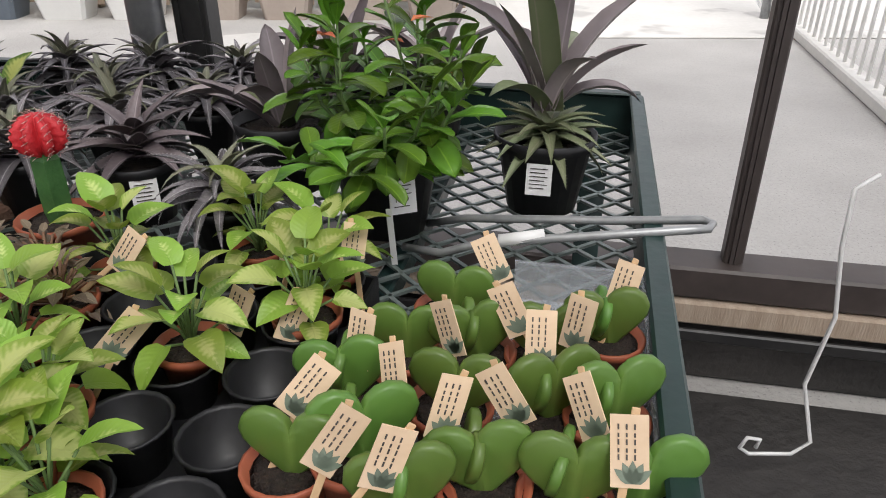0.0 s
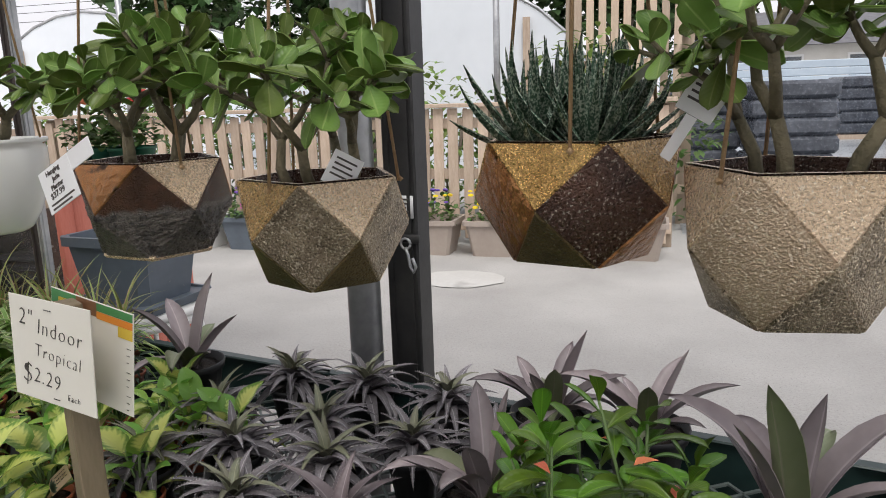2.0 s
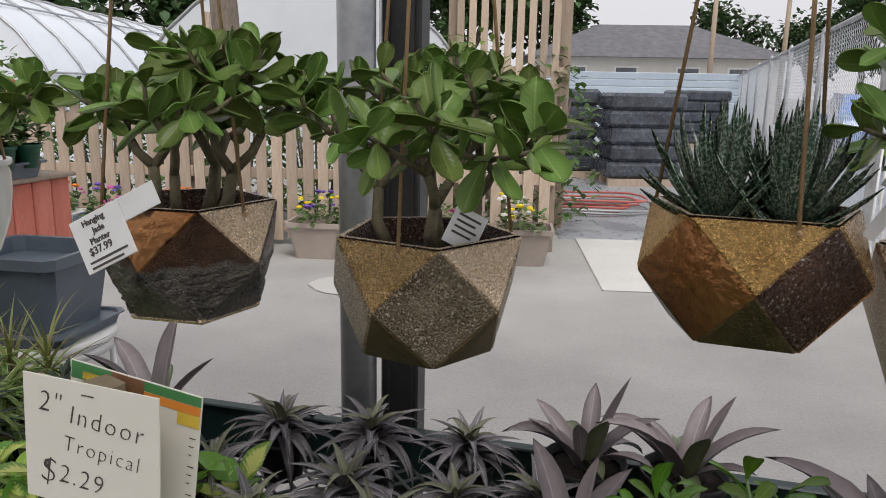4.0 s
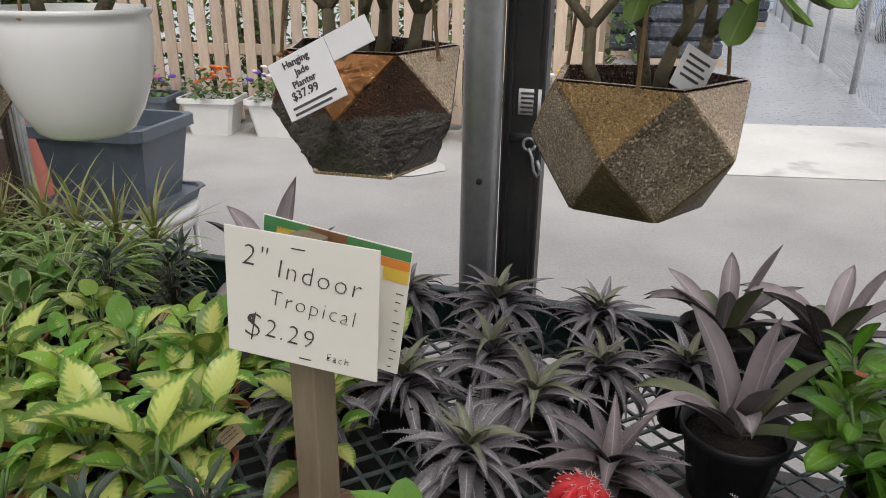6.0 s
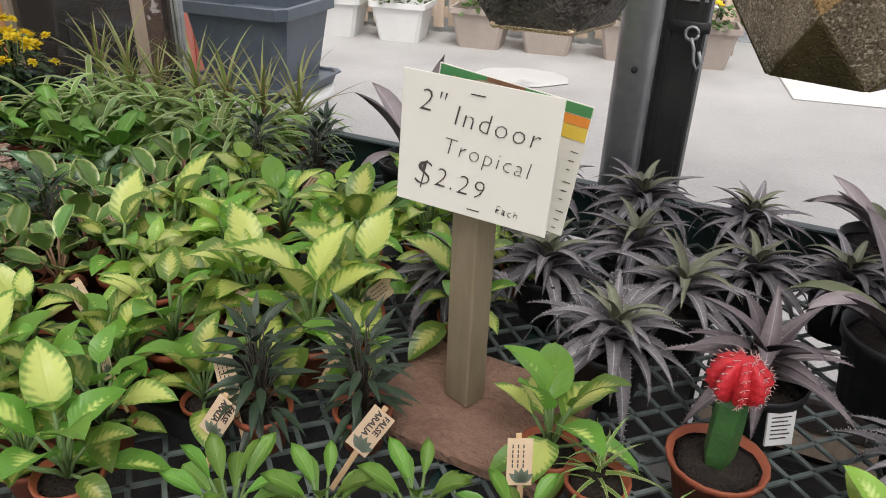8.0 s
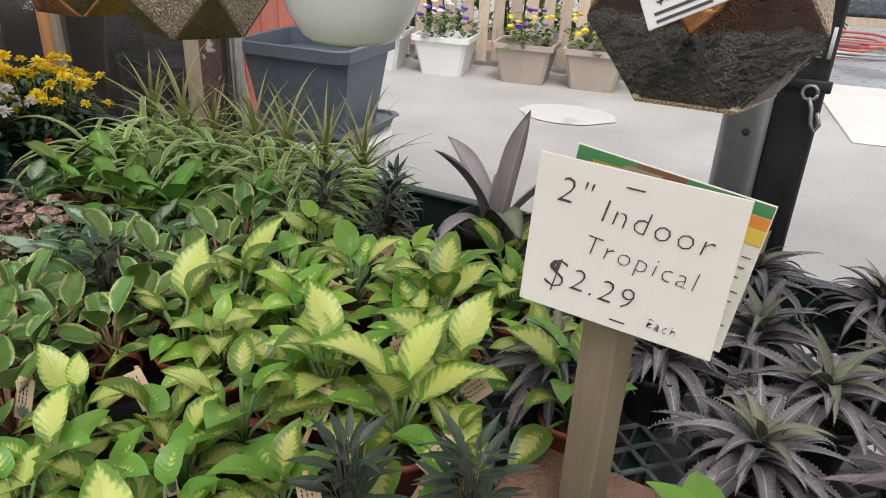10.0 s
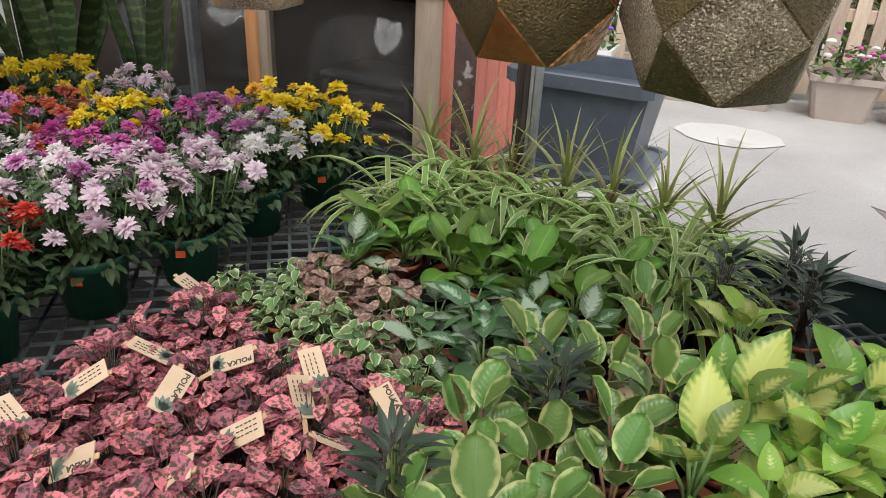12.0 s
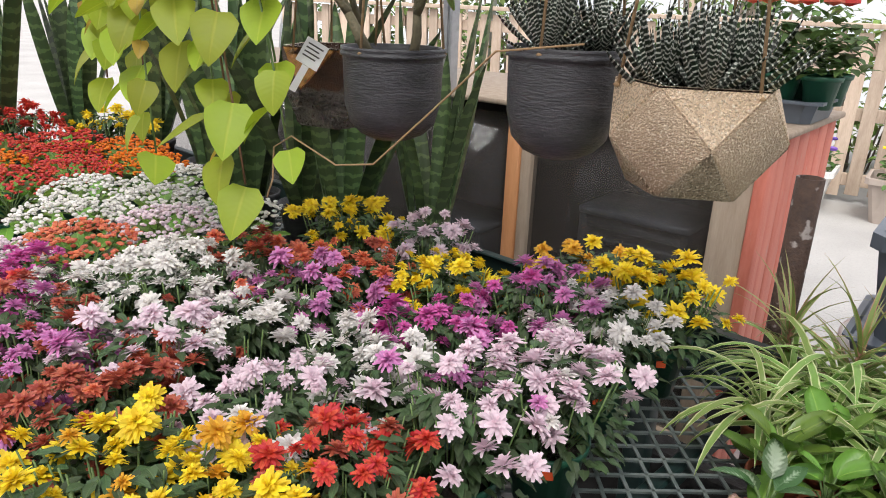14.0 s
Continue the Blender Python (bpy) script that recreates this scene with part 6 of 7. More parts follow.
def plant_label(a, b, z, lean=None, turn=None, size=1.0, words=None, tip=None):
    x, y = bench(a, b)
    t = thing("plant_label", at(x, y, BENCH_Z + z, lab_rng.uniform(-0.5, 0.5) if turn is None else turn, size, lab_rng.uniform(-0.55, -0.15) if tip is None else tip, lab_rng.uniform(-0.8, 0.8) if lean is None else lean), "tan card plant label on a wooden stick", "plant label", "plant labels on the bench")
    put("card", CARDS[0], t, Matrix.Identity(4))
    put("stick", STICK, t, Matrix.Rotation(lab_rng.uniform(-0.3, 0.3), 4, "Y"))
    put("leaf_print", CARDS[2], t, Matrix.Identity(4))
    if words:
        for k, w in enumerate(words):
            lettering(w, 0.009, INK, t, Matrix.Translation((0.003 - 0.009 * k, -0.0009, 0.023)) @ UPRIGHT @ Matrix.Rotation(-math.pi / 2, 4, "Z"), bold=0.0002)
    else:
        put("print", CARDS[1], t, Matrix.Identity(4))


for a, b in ((0.18, 0.77), (0.05, 0.80), (0.27, 0.93), (0.20, 0.90), (0.15, 0.86), (0.09, 0.87), (0.23, 0.97), (0.14, 0.98), (0.18, 1.0), (0.08, 0.98), (0.05, 1.02), (0.29, 1.0), (0.21, 1.06), (0.12, 0.90), (0.25, 1.05)):
    plant_label(a, b, 0.105, None, BENCH_TURN + lab_rng.uniform(-0.5, 0.5), 1.0)
for a, b, z in ((0.56, 0.82, 0.1), (0.40, 0.76, 0.1), (0.33, 0.76, 0.1), (0.42, 0.86, 0.07), (0.49, 0.94, 0.085), (0.36, 0.86, 0.07)):
    plant_label(a, b, z, lab_rng.uniform(0.1, 0.9))
for a, b in ((1.22, 0.62), (1.20, 0.74), (1.33, 0.60), (1.44, 0.66), (1.5, 0.52), (1.36, 0.44), (1.28, 0.86), (1.43, 0.90), (1.60, 0.62), (1.56, 0.82), (1.66, 0.9), (1.78, 0.95), (1.52, 0.34), (1.3, 0.3), (1.18, 0.46), (0.93, 0.83), (1.36, 0.74), (1.72, 0.62)):
    plant_label(a, b, 0.098)
for a, b in ((1.10, 0.84), (1.26, 0.90)):
    plant_label(a, b, 0.075, 0.5, BENCH_TURN, 1.1, ("FALSE", "ARALIA"))
for k in range(13):
    plant_label(1.91 + 0.42 * ((k * 0.7549 + 0.3) % 1), 0.78 + 0.3 * ((k * 0.5698 + 0.2) % 1), 0.108, lab_rng.uniform(-0.5, 0.5), lab_rng.uniform(-1.2, 2.6), 1.1, ("POLKA",) if k % 2 else None, lab_rng.uniform(-1.25, -0.8))
plant_label(2.36, 0.72, 0.085, 0.2, BENCH_TURN + 2.0, 1.4, None, -1.0)

# ---- watering wand, clear tray, wire ----
x0, y0 = bench(0.21, 0.63)
x1, y1 = bench(-0.05, 0.60)
wand = thing("wire_hanger", Matrix.Identity(4), "grey bent metal rod lying across the bench rim", "rod")
z = BENCH_Z + 0.086
part("rod", MB().tube([(x0 - 0.1, y0 + 0.06, BENCH_Z + 0.012), (x0 - 0.05, y0 + 0.01, BENCH_Z + 0.03), (x0, y0, BENCH_Z + 0.05), (x1 - 0.02, y1 - 0.015, z), (x1, y1 - 0.012, z), (x1 + 0.008, y1, z), (x1, y1 + 0.012, z), (x1 - 0.1, y1 + 0.03, z - 0.01), (x0 - 0.02, y0 + 0.08, BENCH_Z + 0.045), (x0 - 0.07, y0 + 0.14, BENCH_Z + 0.008)], 0.0055, 8), HOSEGREY, wand)
part("sleeve", MB().tube([(x0 + 0.02, y0 - 0.002, BENCH_Z + 0.0535), (x0 + 0.075, y0 - 0.006, BENCH_Z + 0.0635)], 0.0085, 10), WHITEPLASTIC, wand, "white plastic sleeve")
cup = thing("clear_tray", at(*bench(0.09, 0.79), BENCH_Z, BENCH_TURN), "clear plastic tray under the heart hoyas", "tray")
for lo, hi in (((-0.075, -0.26, 0.0005), (0.07, 0.12, 0.0015)), ((-0.075, 0.119, 0.0016), (0.07, 0.121, 0.05)), ((0.069, -0.26, 0.0016), (0.071, 0.118, 0.05))):
    part("wall", MB().box(lo, hi), CLEARPLASTIC, cup, "", False)
part("rim", MB().tube([(-0.075, 0.12, 0.05), (0.07, 0.12, 0.05), (0.07, -0.26, 0.05)], 0.003, 6), CLEARPLASTIC, cup)
stake = thing("plant_stake", at(*bench(0.325, 0.62), BENCH_Z + 0.001, 0, 1, 0.12, -0.05), "thin white plastic plant marker", "plant label")
part("blade", MB().box((-0.004, -0.0006, 0), (0.004, 0.0006, 0.085), bevel=0.0004), WHITEPLASTIC, stake, "", False)
wx, wy = 0.64, 1.52
part("wire", MB().tube([(wx + 0.1, wy + 0.05, 0.62), (wx + 0.06, wy + 0.04, 0.6), (wx + 0.06, wy + 0.03, 0.5), (wx + 0.085, wy + 0.03, 0.36), (wx + 0.06, wy + 0.02, 0.22), (wx + 0.09, wy, 0.1), (wx + 0.06, wy, 0.07), (wx - 0.02, wy, 0.07), (wx - 0.04, wy, 0.085), (wx - 0.03, wy, 0.11), (wx - 0.005, wy, 0.105), (wx - 0.01, wy, 0.085)] , 0.004, 6), WHITEPLASTIC, thing("hook_wire", Matrix.Identity(4), "white bent wire hook standing beside the bench", "wire"))

# ---- grey planter box on a white stand ----
binc = (-1.665, 2.63)
stand = thing("plant_stand", at(*binc, 0), "white round metal plant stand", "stand")
part("top", MB().lathe([(0, 0.6), (0.205, 0.6), (0.21, 0.605), (0.21, 0.625), (0.2, 0.627), (0, 0.625)], 36), WHITEPLASTIC, stand)
part("skirt", MB().lathe([(0.197, 0.57), (0.202, 0.57), (0.202, 0.599), (0.197, 0.599)], 36), WHITEPLASTIC, stand)
for k in range(4):
    part("leg", MB().tube([(0.19 * math.cos(k * 1.571 + 0.5), 0.19 * math.sin(k * 1.571 + 0.5), 0.57), (0.2 * math.cos(k * 1.571 + 0.5), 0.2 * math.sin(k * 1.571 + 0.5), 0.0)], 0.009, 8), WHITEPLASTIC, stand)


def tub(parent, w, d, h, z, mat, taper=0.86, name="body", lip=0.02):
    mb = MB()
    def ring(sx, sy, zz, c=0.025):
        return [(sx / 2 - c, -sy / 2, zz), (sx / 2, -sy / 2 + c, zz), (sx / 2, sy / 2 - c, zz), (sx / 2 - c, sy / 2, zz), (-sx / 2 + c, sy / 2, zz), (-sx / 2, sy / 2 - c, zz), (-sx / 2, -sy / 2 + c, zz), (-sx / 2 + c, -sy / 2, zz)]
    secs = [ring(w * taper, d * taper, z), ring(w * 0.97, d * 0.97, z + h * 0.86), ring(w + lip, d + lip, z + h * 0.87), ring(w + lip, d + lip, z + h), ring(w - 0.015, d - 0.015, z + h), ring(w * 0.93, d * 0.93, z + h * 0.8)]
    vs = [p for s in secs for p in s]
    fs = [list(range(8))[::-1]] + [(8 * k + i, 8 * k + (i + 1) % 8, 8 * k + 8 + (i + 1) % 8, 8 * k + 8 + i) for k in range(len(secs) - 1) for i in range(8)] + [[40 + i for i in range(8)]]
    return part(name, mb.add(vs, fs), mat, parent, "", False)


box = thing("planter_box", at(*binc, 0.6275, BENCH_TURN * 0.5), "slate-grey square plastic planter with its saucer", "planter")
tub(box, 0.335, 0.29, 0.235, 0.02, GREYPLASTIC, 0.8)
tub(box, 0.365, 0.32, 0.035, 0.0, GREYPLASTIC, 0.92, "saucer", 0.01)

# ---- flower tubs along the fence ----
HEADS = {c: MB().lathe([(0, -0.008), (0.022, 0.0), (0.02, 0.01), (0, 0.016)], 7).mesh("flower", PETALS[c], False) for c in ("purple", "yellow", "magenta", "white", "coral", "orange", "red", "blush")}


def clump(n, r, h, seed, size=0.07, mat=L_FAR):
    rng = random.Random(seed)
    mb = MB()
    for i in range(n):
        a, f = rng.uniform(0, 6.28), rng.random()
        q = r * math.sqrt(rng.random())
        mb.leaf(aim(Vector((q * math.cos(a), q * math.sin(a) * 0.8, h * f * (1 - 0.5 * (q / r) ** 2))), rng.uniform(0, 6.28), rng.uniform(-0.3, 1.1)), size * rng.uniform(0.6, 1.2), size * 0.55, "ovate", 0, 0.6, 0.2, 4)
    return mb.mesh("foliage", mat)


CLUMPS = [clump(130, 0.25, 0.24, s) for s in range(3)]


def yard_tub(x, y, mat, flowers, seed, w=0.44, label=""):
    t = thing("flower_tub", at(x, y, 0, random.Random(seed).uniform(-0.06, 0.06)), label, "flower pot", "flower tubs along the fence")
    tub(t, w, w * 0.8, 0.3, 0.0, mat, 0.74, "tub", 0.03)
    tagged(put("foliage", CLUMPS[seed % 3], t, at(0, 0, 0.27, seed, w / 0.44)), kind="stuff")
    rng = random.Random(seed)
    for k in range(16):
        put("flower", HEADS[flowers[k % len(flowers)]], t, at(rng.uniform(-0.2, 0.2), rng.uniform(-0.17, 0.12), 0.38 + rng.uniform(0, 0.16), 0, rng.uniform(0.8, 1.5), rng.uniform(-0.6, 0.2)))
    return t


NAMES = {id(TAUPE): "taupe", id(WHITEPLASTIC): "white", id(GREYPLASTIC): "slate-grey"}
TUBS = [(-6.2, GREYPLASTIC, "red"), (-5.6, TAUPE, "orange"), (-5.05, WHITEPLASTIC, "magenta"), (-4.5, GREYPLASTIC, "coral"), (-4.0, WHITEPLASTIC, "coral orange"), (-3.5, GREYPLASTIC, "purple magenta"), (-2.95, WHITEPLASTIC, "orange coral"), (-2.4, WHITEPLASTIC, "purple white"), (-1.75, TAUPE, "purple yellow"), (-1.22, TAUPE, "yellow"), (-0.62, TAUPE, "magenta white"), (-0.08, TAUPE, "white yellow")]
for i, (x, mt, fl) in enumerate(TUBS):
    yard_tub(x, 6.38, mt, fl.split(), i, 0.44, NAMES[id(mt)] + " plastic flower tub with " + fl.split()[0] + " blooms by the fence")
# ---- geraniums on the cabinet ----
tray = thing("pot_tray", SHED @ at(-0.09, 0.36, 1.007), "grey plastic carry tray on the cabinet top", "tray")
tub(tray, 0.36, 0.28, 0.06, 0.0, GREYPLASTIC, 0.9)
GERB = [clump(70, 0.09, 0.16, 30 + s, 0.055) for s in range(2)]
for i, (x, y) in enumerate(((-0.14, 0.3), (-0.03, 0.3), (0.07, 0.3), (-0.14, 0.42), (-0.03, 0.42), (0.07, 0.42))):
    g = thing("geranium", SHED @ at(x, y, 1.045), "red-flowered geranium in a green pot", "potted flower", "geraniums on the cabinet")
    pot(g, 0.05, 0.085, GREENPLASTIC, "dark green pot")
    tagged(put("foliage", GERB[i % 2], g, at(0, 0, 0.085, i)), kind="stuff")
    for k in range(2):
        put("flower", HEADS["red" if i % 2 else "coral"], g, at(0.04 * math.cos(i + 3 * k), 0.04 * math.sin(i + 3 * k), 0.27 + 0.03 * k, 0, 1.2))

# ---- snake plants and the trailing vine behind the flowers ----
def snake(x, y, z, seed, h, n, r=0.075):
    t = thing("snake_plant", at(x, y, z), "tall banded snake plant in a dark pot", "houseplant", "snake plants behind the flowers")
    pot(t, r, 0.13, CHARPOT, "dark grey pot")
    rng = random.Random(seed)
    for i in range(n):
        a = i * 2.4
        p = Vector((math.cos(a) * r * 0.5, math.sin(a) * r * 0.5, 0.11))
        put("leaf", leafmesh(L_SNAKE, h, 0.062, "sword", round(rng.choice((-0.15, 0.1, 0.3)), 2), 0.35, 12, 0.0, 0.004, i % 3), t, aim(p, a - math.pi / 2, 1.35 + rng.uniform(-0.18, 0.18), rng.uniform(-0.6, 0.6), rng.uniform(0.7, 1.05)))
    return t


for i, (a, b, h, n) in enumerate(((3.24, 0.13, 0.6, 9), (3.46, 0.22, 0.62, 9), (3.66, 0.2, 0.7, 10), (3.85, 0.25, 0.7, 10), (4.75, 0.12, 0.75, 12), (5.0, 0.3, 0.7, 10), (4.98, 0.58, 0.75, 10), (5.05, 0.85, 0.75, 10), (4.3, 0.14, 0.7, 10))):
    snake(*bench(a, b), BENCH_Z + 0.0005, 500 + i, h, n)

vx, vy = -2.93, 1.86
vine = thing("philodendron", Matrix.Identity(4), "trailing lime-green heart-leaved philodendron vine", "houseplant")
part("pot", MB().lathe([(q * 0.1, z * 0.14) for q, z in DEEPCUP], 28), CHARPOT, vine, "dark grey hanging pot", True, Matrix.Translation((vx, vy, 1.5)))
for k in range(3):
    a = k * 2.094
    part("string", MB().tube([(vx + 0.095 * math.cos(a), vy + 0.095 * math.sin(a), 1.63), (vx, hang_y(vx), RAIL_Z)], 0.002, 5), JUTE, vine)
vr = random.Random(21)
PH = [leafmesh(L_PHILO, 0.105, 0.085, "heart", d, 0.2, 9, 0.0, 0.0, k) for k, d in enumerate((0.3, 0.6, 0.0))]
PY = leafmesh(L_PHILOY, 0.07, 0.05, "heart", 0.4, 0.3, 8, 0.0, 0.0, 1)
for k, (ex, ey, ez) in enumerate(((-0.12, -0.1, 1.15), (0.02, -0.12, 1.2), (0.18, -0.14, 0.98), (-0.2, -0.05, 1.05), (0.1, -0.1, 1.12), (-0.05, -0.14, 1.0), (-0.28, -0.06, 1.18), (0.22, -0.1, 1.18), (-0.36, -0.02, 1.1), (0.12, -0.13, 1.02), (-0.14, -0.12, 1.22), (0.06, -0.16, 1.27), (-0.42, 0.0, 1.25), (0.26, -0.12, 1.05))):
    p0, p3 = Vector((vx, vy - 0.08, 1.63)), Vector((vx + ex, vy + ey, ez))
    p1, p2 = Vector((vx + ex * 0.5, vy + ey - 0.03, 1.68)), Vector((vx + ex * 0.9, vy + ey - 0.02, (1.6 + ez) / 2))
    pts = [p0 * (1 - t) ** 3 + p1 * 3 * t * (1 - t) ** 2 + p2 * 3 * t * t * (1 - t) + p3 * t ** 3 for t in [i / 14 for i in range(15)]]
    part("vine_stem", MB().tube(pts, 0.002, 5), GREENSTEM if k % 2 else REDSTEM, vine)
    for i in range(4, 15):
        q = pts[i]
        side = -1 if i % 4 == 1 else 1
        if vr.random() < 0.38 and i < 12:
            continue
        me = PY if (k == 2 and i == 13) or vr.random() < 0.07 else vr.choice(PH)
        d = Vector((side * vr.uniform(0.2, 0.8), -0.65, vr.uniform(-1.0, -0.45))).normalized()
        m = Matrix.Translation(q + Vector((side * 0.015, -0.012, 0))) @ d.to_track_quat("Y", "Z").to_matrix().to_4x4() @ Matrix.Rotation(vr.uniform(-0.4, 0.4), 4, "Y") @ Matrix.Scale(vr.uniform(0.55, 0.95), 4)
        put("leaf", me, vine, m)
tend = [(-2.19, 1.76, 1.24), (-2.30, 1.74, 1.225), (-2.40, 1.73, 1.13), (-2.48, 1.72, 1.055), (-2.56, 1.73, 1.04), (-2.66, 1.74, 1.07), (-2.69, 1.73, 1.05), (-2.685, 1.72, 1.0), (-2.69, 1.71, 0.97)]
solo("dry_tendril", MB().tube(tend, 0.0015, 6), JUTE, "dry tan tendril trailing between the hanging pots", "vine", smooth=True)

# ---- yard beyond the fence ----
hose = thing("garden_hose", at(0.75, 9.2, 0.007), "coiled faded red garden hose on the ground", "hose")
hr = random.Random(9)
for k in range(6):
    r = 0.36 + 0.07 * k + hr.uniform(-0.03, 0.03)
    part("coil", MB().tube([(r * 1.25 * math.cos(a) + hr.uniform(-0.03, 0.03), r * 0.8 * math.sin(a), 0.02 + 0.045 * (k % 4) + 0.012 * math.sin(3 * a)) for a in np.linspace(0, 6.2, 30)], 0.014, 6), HOSERED if k < 4 else HOSEGREY, hose)

def wrapped(x, y, w, d, h, seed, label):
    t = thing("wrapped_pallet", at(x, y, 0.006, 0.1), label, "pallet load", "wrapped pallets by the driveway")
    r = random.Random(seed)
    for k in range(3):
        part("pallet_board", MB().box((-w / 2, -d / 2 + k * d / 2 - 0.05 * (k == 2), 0), (w / 2, -d / 2 + 0.1 + k * (d / 2 - 0.05), 0.11)), PALLET, t, "", False)
    for k in range(5):
        o = r.uniform(-0.03, 0.03)
        part("bag_layer", MB().box((-w / 2 + o, -d / 2, 0.112 + k * h / 5), (w / 2 + o, d / 2, 0.108 + (k + 1) * h / 5), bevel=0.05), BLACKWRAP, t, "", False)
wrapped(1.85, 12.0, 1.1, 1.0, 1.25, 1, "black plastic wrapped bags on a pallet")
wrapped(4.9, 20.5, 1.4, 1.2, 1.35, 2, "black shrink-wrapped pallet load by the driveway")
wrapped(0.7, 12.9, 1.1, 1.1, 1.3, 3, "black plastic wrapped bags on a pallet")

gate = thing("sliding_gate", at(5.2, 27.0, 0), "pale blue ribbed metal gate across the driveway", "gate", kind="structure")
for k in range(8):
    part("panel", MB().box((-5, -0.03, 0.1 + k * 0.25), (3.5, 0.03, 0.34 + k * 0.25), bevel=0.02), BLUEGATE, gate, "", False)

home = thing("house", at(7.5, 42, 0), "cream house with a grey shingled hip roof", "house")
part("wall", MB().box((-6, -4, 0), (6, 4, 3.1)), STUCCO, home, "", False)
part("roof", MB().add([(-6.6, -4.6, 3.1), (6.6, -4.6, 3.1), (6.6, 4.6, 3.1), (-6.6, 4.6, 3.1), (-2.5, 0, 5.0), (2.5, 0, 5.0)], [(0, 1, 5, 4), (1, 2, 5), (2, 3, 4, 5), (3, 0, 4), (3, 2, 1, 0)]), ROOFGREY, home, "grey shingled roof", False)
for x in (-4, -1.5, 1.5, 4):
    wn_ = part("window", MB().box((x - 0.6, -4.06, 1.6), (x + 0.6, -4.0, 2.7)), WHITEPLASTIC, home, "", False)
    part("pane", MB().box((x - 0.5, -4.08, 1.7), (x + 0.5, -4.065, 2.6)), BLUEGLASS, wn_, "", False)

def tree(x, y, h, r, seed, mat=L_TREE, n=1800):
    t = thing("tree", at(x, y, 0), "leafy green tree beyond the yard", "tree", "trees beyond the yard")
    rng = random.Random(seed)
    part("trunk", MB().tube([(0, 0, 0), (0.1, 0, h * 0.3), (0, 0.1, h * 0.7)], 0.035 * h, 8, 0.012 * h), BARK, t)
    mb = MB()
    lobes = [(Vector((rng.uniform(-r, r) * 0.7, rng.uniform(-r, r) * 0.7, h * rng.uniform(0.45, 0.92))), r * rng.uniform(0.35, 0.6)) for k in range(11)]
    for c, q in lobes:
        part("limb", MB().tube([(0, 0.03, h * 0.35), c * 0.6 + Vector((0, 0, h * 0.18)), c], 0.012 * h, 5, 0.003 * h), BARK, t)
    for i in range(n):
        c, q = lobes[i % len(lobes)]
        v = Vector((rng.gauss(0, 1), rng.gauss(0, 1), rng.gauss(0, 0.8))).normalized() * q * rng.uniform(0.55, 1.1)
        mb.leaf(aim(c + v, rng.uniform(0, 6.28), rng.uniform(-0.8, 0.8)), r * 0.16, r * 0.12, "ovate", 0, 0.6, 0.2, 3)
    tagged(part("crown", mb, mat, t), kind="stuff")
    return t
for x, y, h, r, s in ((13, 44, 6.5, 2.2, 1), (15.5, 40, 6, 2.0, 2), (20, 44, 8, 3, 3), (-2, 42, 9, 4, 4), (-9, 40, 10, 4.5, 5), (2.5, 46, 8, 3.2, 6), (-16, 38, 9, 4, 7), (24, 38, 9, 3.5, 8), (-22, 34, 9, 4, 9)):
    tree(x, y, h, r, s)
BRIGHT = leafmat("bright_shrub_foliage", (0.14, 0.24, 0.05), (0.26, 0.36, 0.1), "plain", 0.6, 0.25, 6, 0.4)
def shrub(x, y, h, r, seed):
    t = thing("shrub", at(x, y, 0), "leafy green shrub behind the pallet fence", "shrub", "shrubs behind the fence")
    rng = random.Random(seed)
    mb = MB()
    for i in range(700):
        a, q, f = rng.uniform(0, 6.28), r * math.sqrt(rng.random()), rng.random()
        mb.leaf(aim(Vector((q * math.cos(a), q * math.sin(a), h * (0.08 + 0.92 * f) * (1 - 0.4 * (q / r) ** 2))), rng.uniform(0, 6.28), rng.uniform(-0.4, 1.2)), 0.12, 0.06, "ovate", 0, 0.6, 0.2, 3)
    tagged(part("foliage", mb, BRIGHT if seed % 2 else L_FAR, t), kind="stuff")
    st = MB()
    for i in range(9):
        a = i * 0.7
        st.tube([(0.1 * math.cos(a), 0.1 * math.sin(a), 0), (r * 0.5 * math.cos(a), r * 0.5 * math.sin(a), h * 0.7)], 0.012, 4)
    tagged(part("stalk", st, BARK, t), kind="stuff")
for i in range(11):
    shrub(-7.4 + i * 0.75, 7.6 + 0.4 * (i % 3), 1.5 + 0.35 * ((i * 7) % 4) / 2, 0.6, 600 + i)

def hoop(x, y, w, h, length, turn, label):
    t = thing("hoop_house", at(x, y, 0, turn), label, "greenhouse", kind="structure")
    n = 16
    arc = [(math.cos(math.pi * i / n) * w / 2, math.sin(math.pi * i / n) * h) for i in range(n + 1)]
    mb = MB().add([(px, s * length, pz) for s in (0, 1) for px, pz in arc], [(i, i + 1, n + 2 + i, n + 1 + i) for i in range(n)])
    part("film", mb, HOOPFILM, t, "milky plastic film")
    part("end_film", MB().add([(px, 0.0, pz) for px, pz in arc], [list(range(n + 1))]), HOOPFILM, t, "milky plastic end wall", False)
    for k in range(int(length / 1.2) + 1):
        part("rib", MB().tube([(px * 1.01, k * 1.2, pz * 1.01) for px, pz in arc], 0.025, 6), GALV, t)
    for k in range(5):
        a = math.pi * (k + 1) / 6
        part("purlin", MB().tube([(math.cos(a) * w / 2 * 1.012, 0, math.sin(a) * h * 1.012), (math.cos(a) * w / 2 * 1.012, length, math.sin(a) * h * 1.012)], 0.02, 6), GALV, t)
    for k in (-0.25, 0.25):
        part("end_post", MB().box((k * w - 0.05, -0.08, 0), (k * w + 0.05, -0.01, h * 0.8)), PALLET, t, "", False)
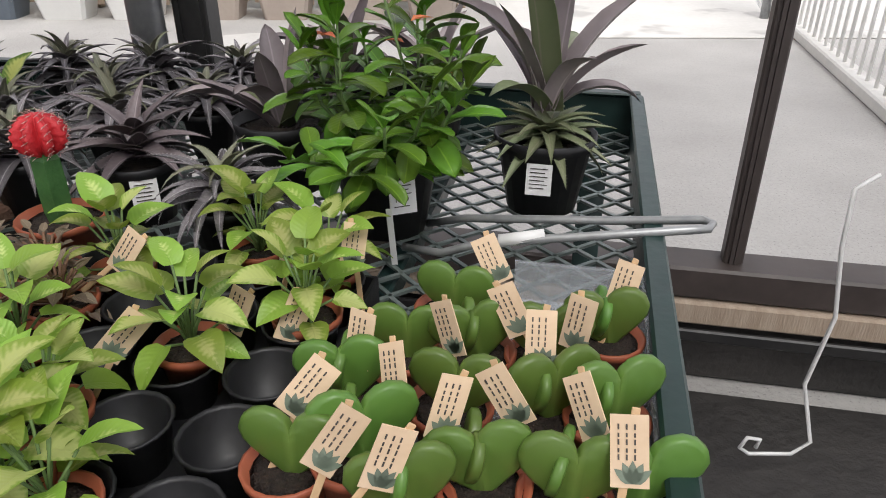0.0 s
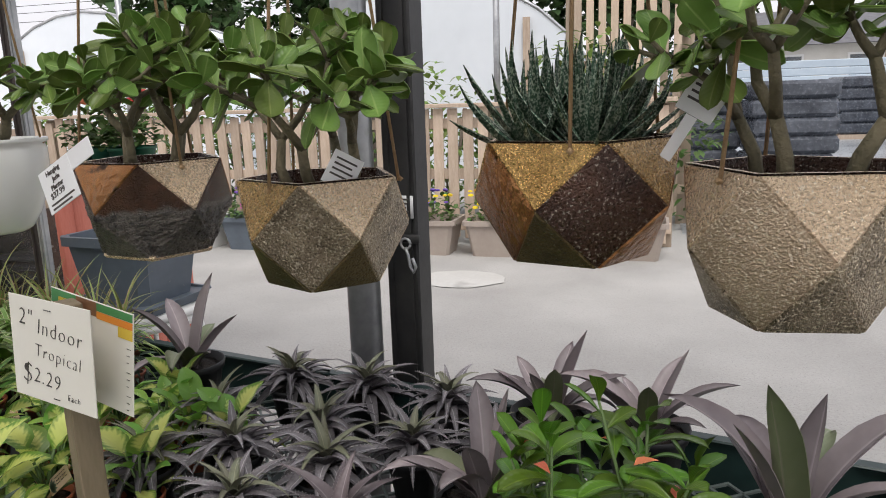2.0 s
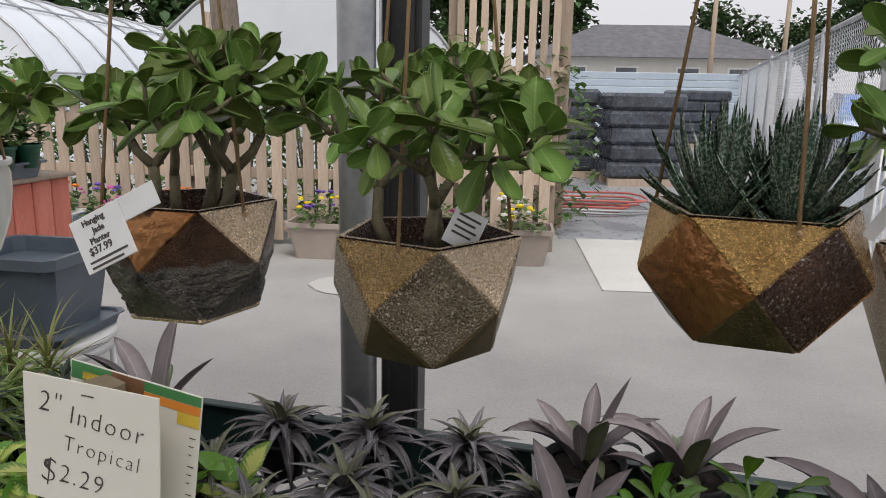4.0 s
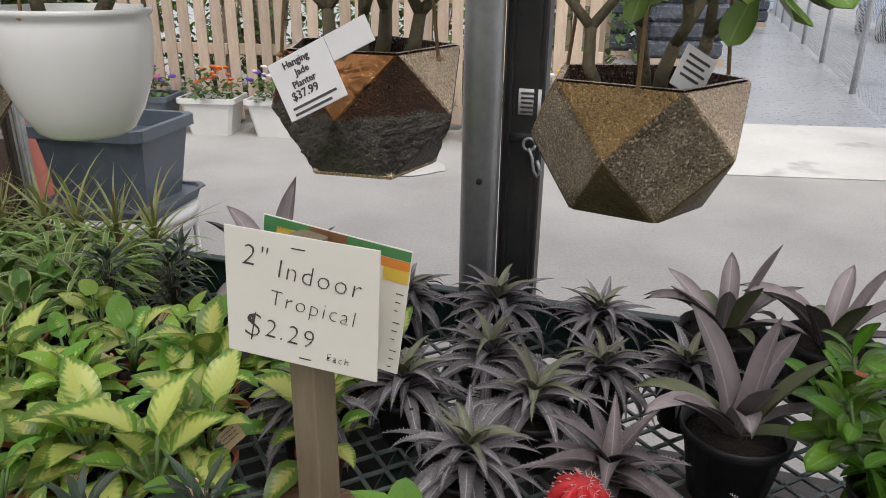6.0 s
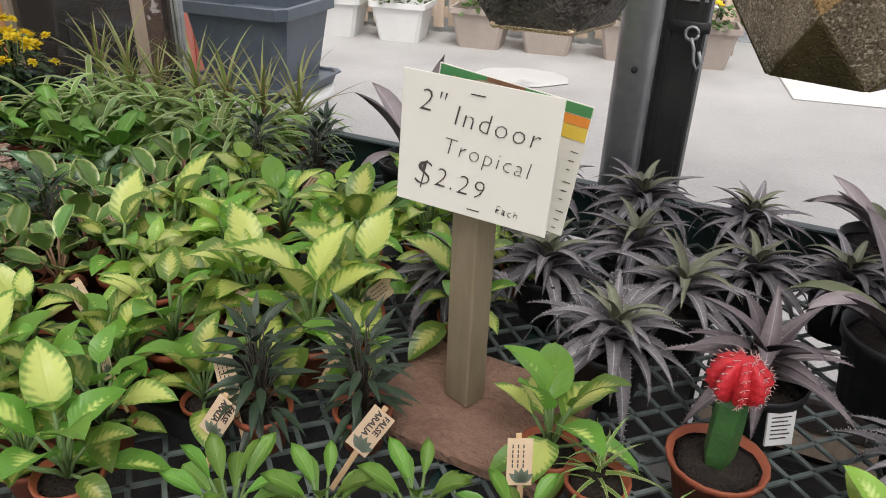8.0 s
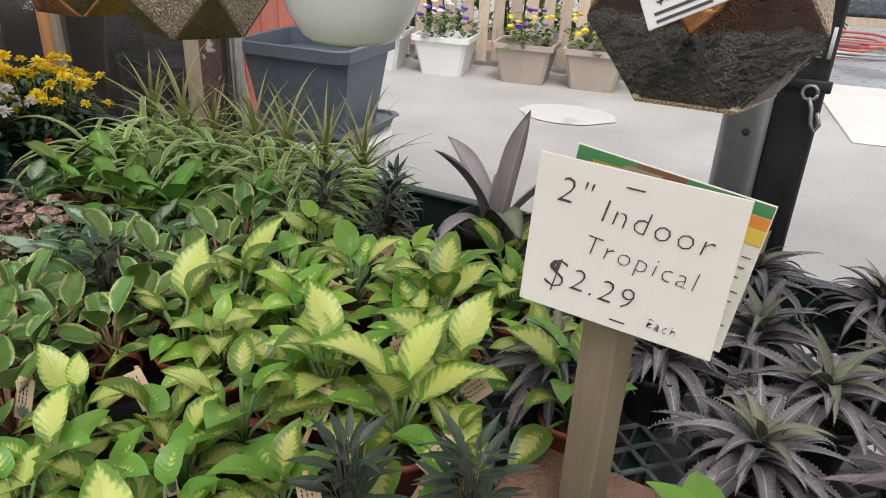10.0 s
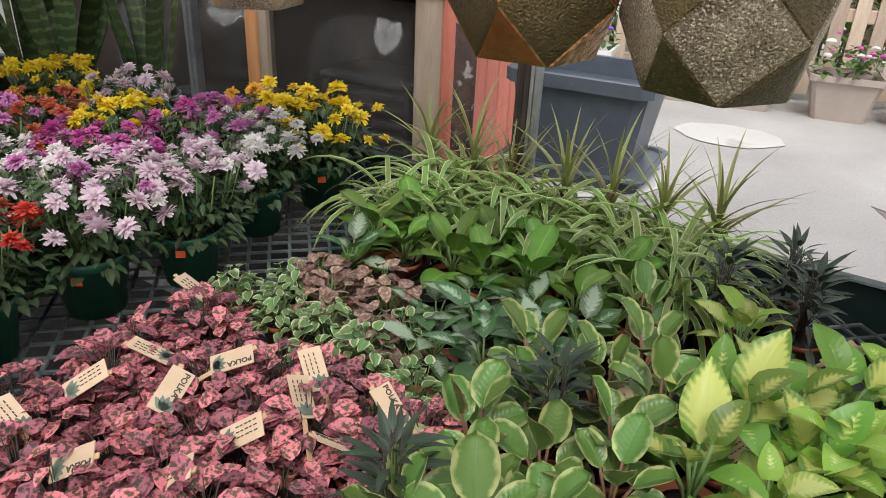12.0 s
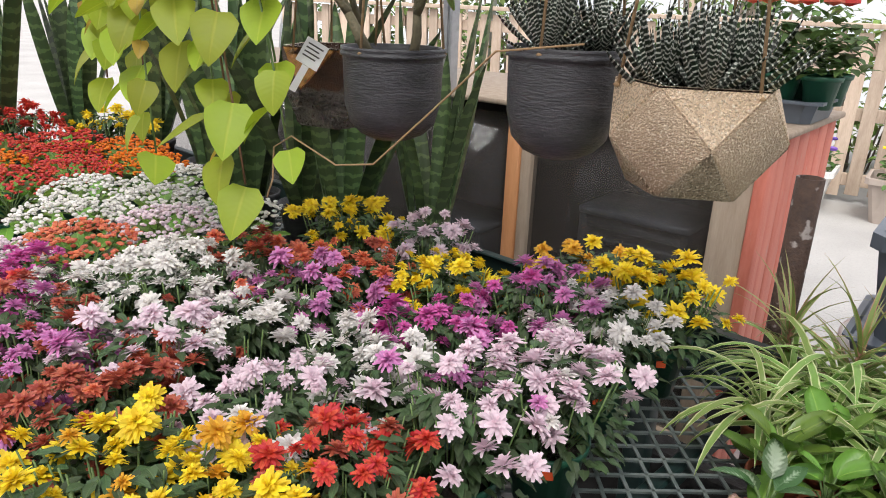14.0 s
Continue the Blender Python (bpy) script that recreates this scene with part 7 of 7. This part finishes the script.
hoop(-3.2, 11.5, 5.6, 3.0, 16, 0.06, "milky plastic hoop greenhouse with steel ribs")
hoop(-10, 12, 5.6, 3.0, 16, 0.06, "milky plastic hoop greenhouse with steel ribs")

tw = MB().tube([(-3.3, 8.6, 0), (-3.25, 8.62, 1.2), (-3.3, 8.6, 2.4), (-3.22, 8.62, 4.2)], 0.17, 12, 0.13)
solo("dead_tree", tw, BARK, "thick bare grey tree trunk behind the fence", "tree", smooth=True)
for x, y in ((-5.4, 7.3), (-1.35, 7.2)):
    solo("pipe_post", MB().lathe([(0.03, 0), (0.03, 3.2)], 10), GALV, "thin galvanised pipe post in the yard", "post", m=at(x, y, 0), smooth=True)
screen = thing("slatted_screen", at(-0.2, 7.9, 0), "tall pale slatted wooden screen", "fence", kind="structure")
ss = MB().box((-0.035, -0.01, 0.1), (0.035, 0.01, 2.9), bevel=0.003).mesh("slat", PALLET, False)
for i in range(9):
    put("slat", ss, screen, at(-0.5 + i * 0.115, 0, 0))
for zz in (0.3, 1.5, 2.75):
    part("rail", MB().box((-0.6, 0.012, zz), (0.55, 0.05, zz + 0.09)), PALLET, screen, "", False)
part("post", MB().box((-0.62, 0.05, 0), (-0.5, 0.15, 2.95)), GREYWOOD, screen, "", False)
part("post", MB().box((0.45, 0.05, 0), (0.57, 0.15, 2.95)), GREYWOOD, screen, "", False)

def car(x, y, turn, paint, label):
    t = thing("parked_car", at(x, y, 0.006, turn), label, "car", "cars behind the chain-link fence")
    prof = [(-2.1, 0.32), (-2.15, 0.7), (-2.0, 0.9), (-1.35, 0.98), (-0.75, 1.42), (0.75, 1.45), (1.35, 1.0), (2.0, 0.9), (2.15, 0.65), (2.1, 0.32)]
    n = len(prof)
    ins = [(px, pz) if pz < 1.0 else (px * 0.97, pz) for px, pz in prof]
    vs = [(px, -0.85 if pz < 1.0 else -0.66, pz) for px, pz in ins] + [(px, 0.85 if pz < 1.0 else 0.66, pz) for px, pz in ins]
    fs = [list(range(n))[::-1], [n + i for i in range(n)]] + [(i, (i + 1) % n, n + (i + 1) % n, n + i) for i in range(n)]
    part("body", MB().add(vs, fs), paint, t, "", False)
    for s in (-1, 1):
        part("side_window", MB().add([(-0.95, s * 0.80, 1.05), (1.05, s * 0.80, 1.05), (0.65, s * 0.69, 1.36), (-0.65, s * 0.69, 1.36)], [(0, 1, 2, 3)]), BLUEGLASS, t, "", False)
        for px in (-1.35, 1.35):
            wl = part("wheel", MB().lathe([(0, -0.1), (0.31, -0.1), (0.33, -0.06), (0.33, 0.06), (0.31, 0.1), (0, 0.1)], 20), RUBBER, t, "", True, Matrix.Translation((px, s * 0.8, 0.33)) @ Matrix.Rotation(math.pi / 2, 4, "X"))
            part("rim", MB().lathe([(0, -0.11), (0.2, -0.112), (0.2, 0.112), (0, 0.11)], 14), GALV, wl)
    part("windscreen", MB().add([(1.3, -0.62, 1.06), (1.3, 0.62, 1.06), (0.82, 0.58, 1.41), (0.82, -0.58, 1.41)], [(0, 1, 2, 3)]), BLUEGLASS, t, "", False)
    return t
car(7.9, 17.5, radians(75), CARPAINT, "blue car parked behind the chain-link fence")
car(8.0, 13.6, radians(75), WHITEPAINT, "white car parked behind the chain-link fence")
car(10.8, 21.0, radians(75), WHITEPAINT, "white car parked behind the chain-link fence")
for x, y in ((9.5, 36), (13.5, 38), (-14, 36)):
    up = thing("utility_pole", at(x, y, 0), "wooden utility pole with a crossarm", "pole", "utility poles")
    part("pole", MB().lathe([(0.14, 0), (0.1, 7.4)], 10), GREYWOOD, up)
    part("crossarm", MB().box((-0.9, -0.05, 6.8), (0.9, 0.05, 6.95)), GREYWOOD, up, "", False)
for z_ in (6.4, 6.9, 7.3):
    solo("power_line", MB().tube([(-40, 36, z_), (-14, 36, z_ - 0.2), (9.5, 36, z_), (13.5, 38, z_), (50, 40, z_)], 0.018, 4), RUBBER, "thin black overhead power line", "cable", smooth=True)
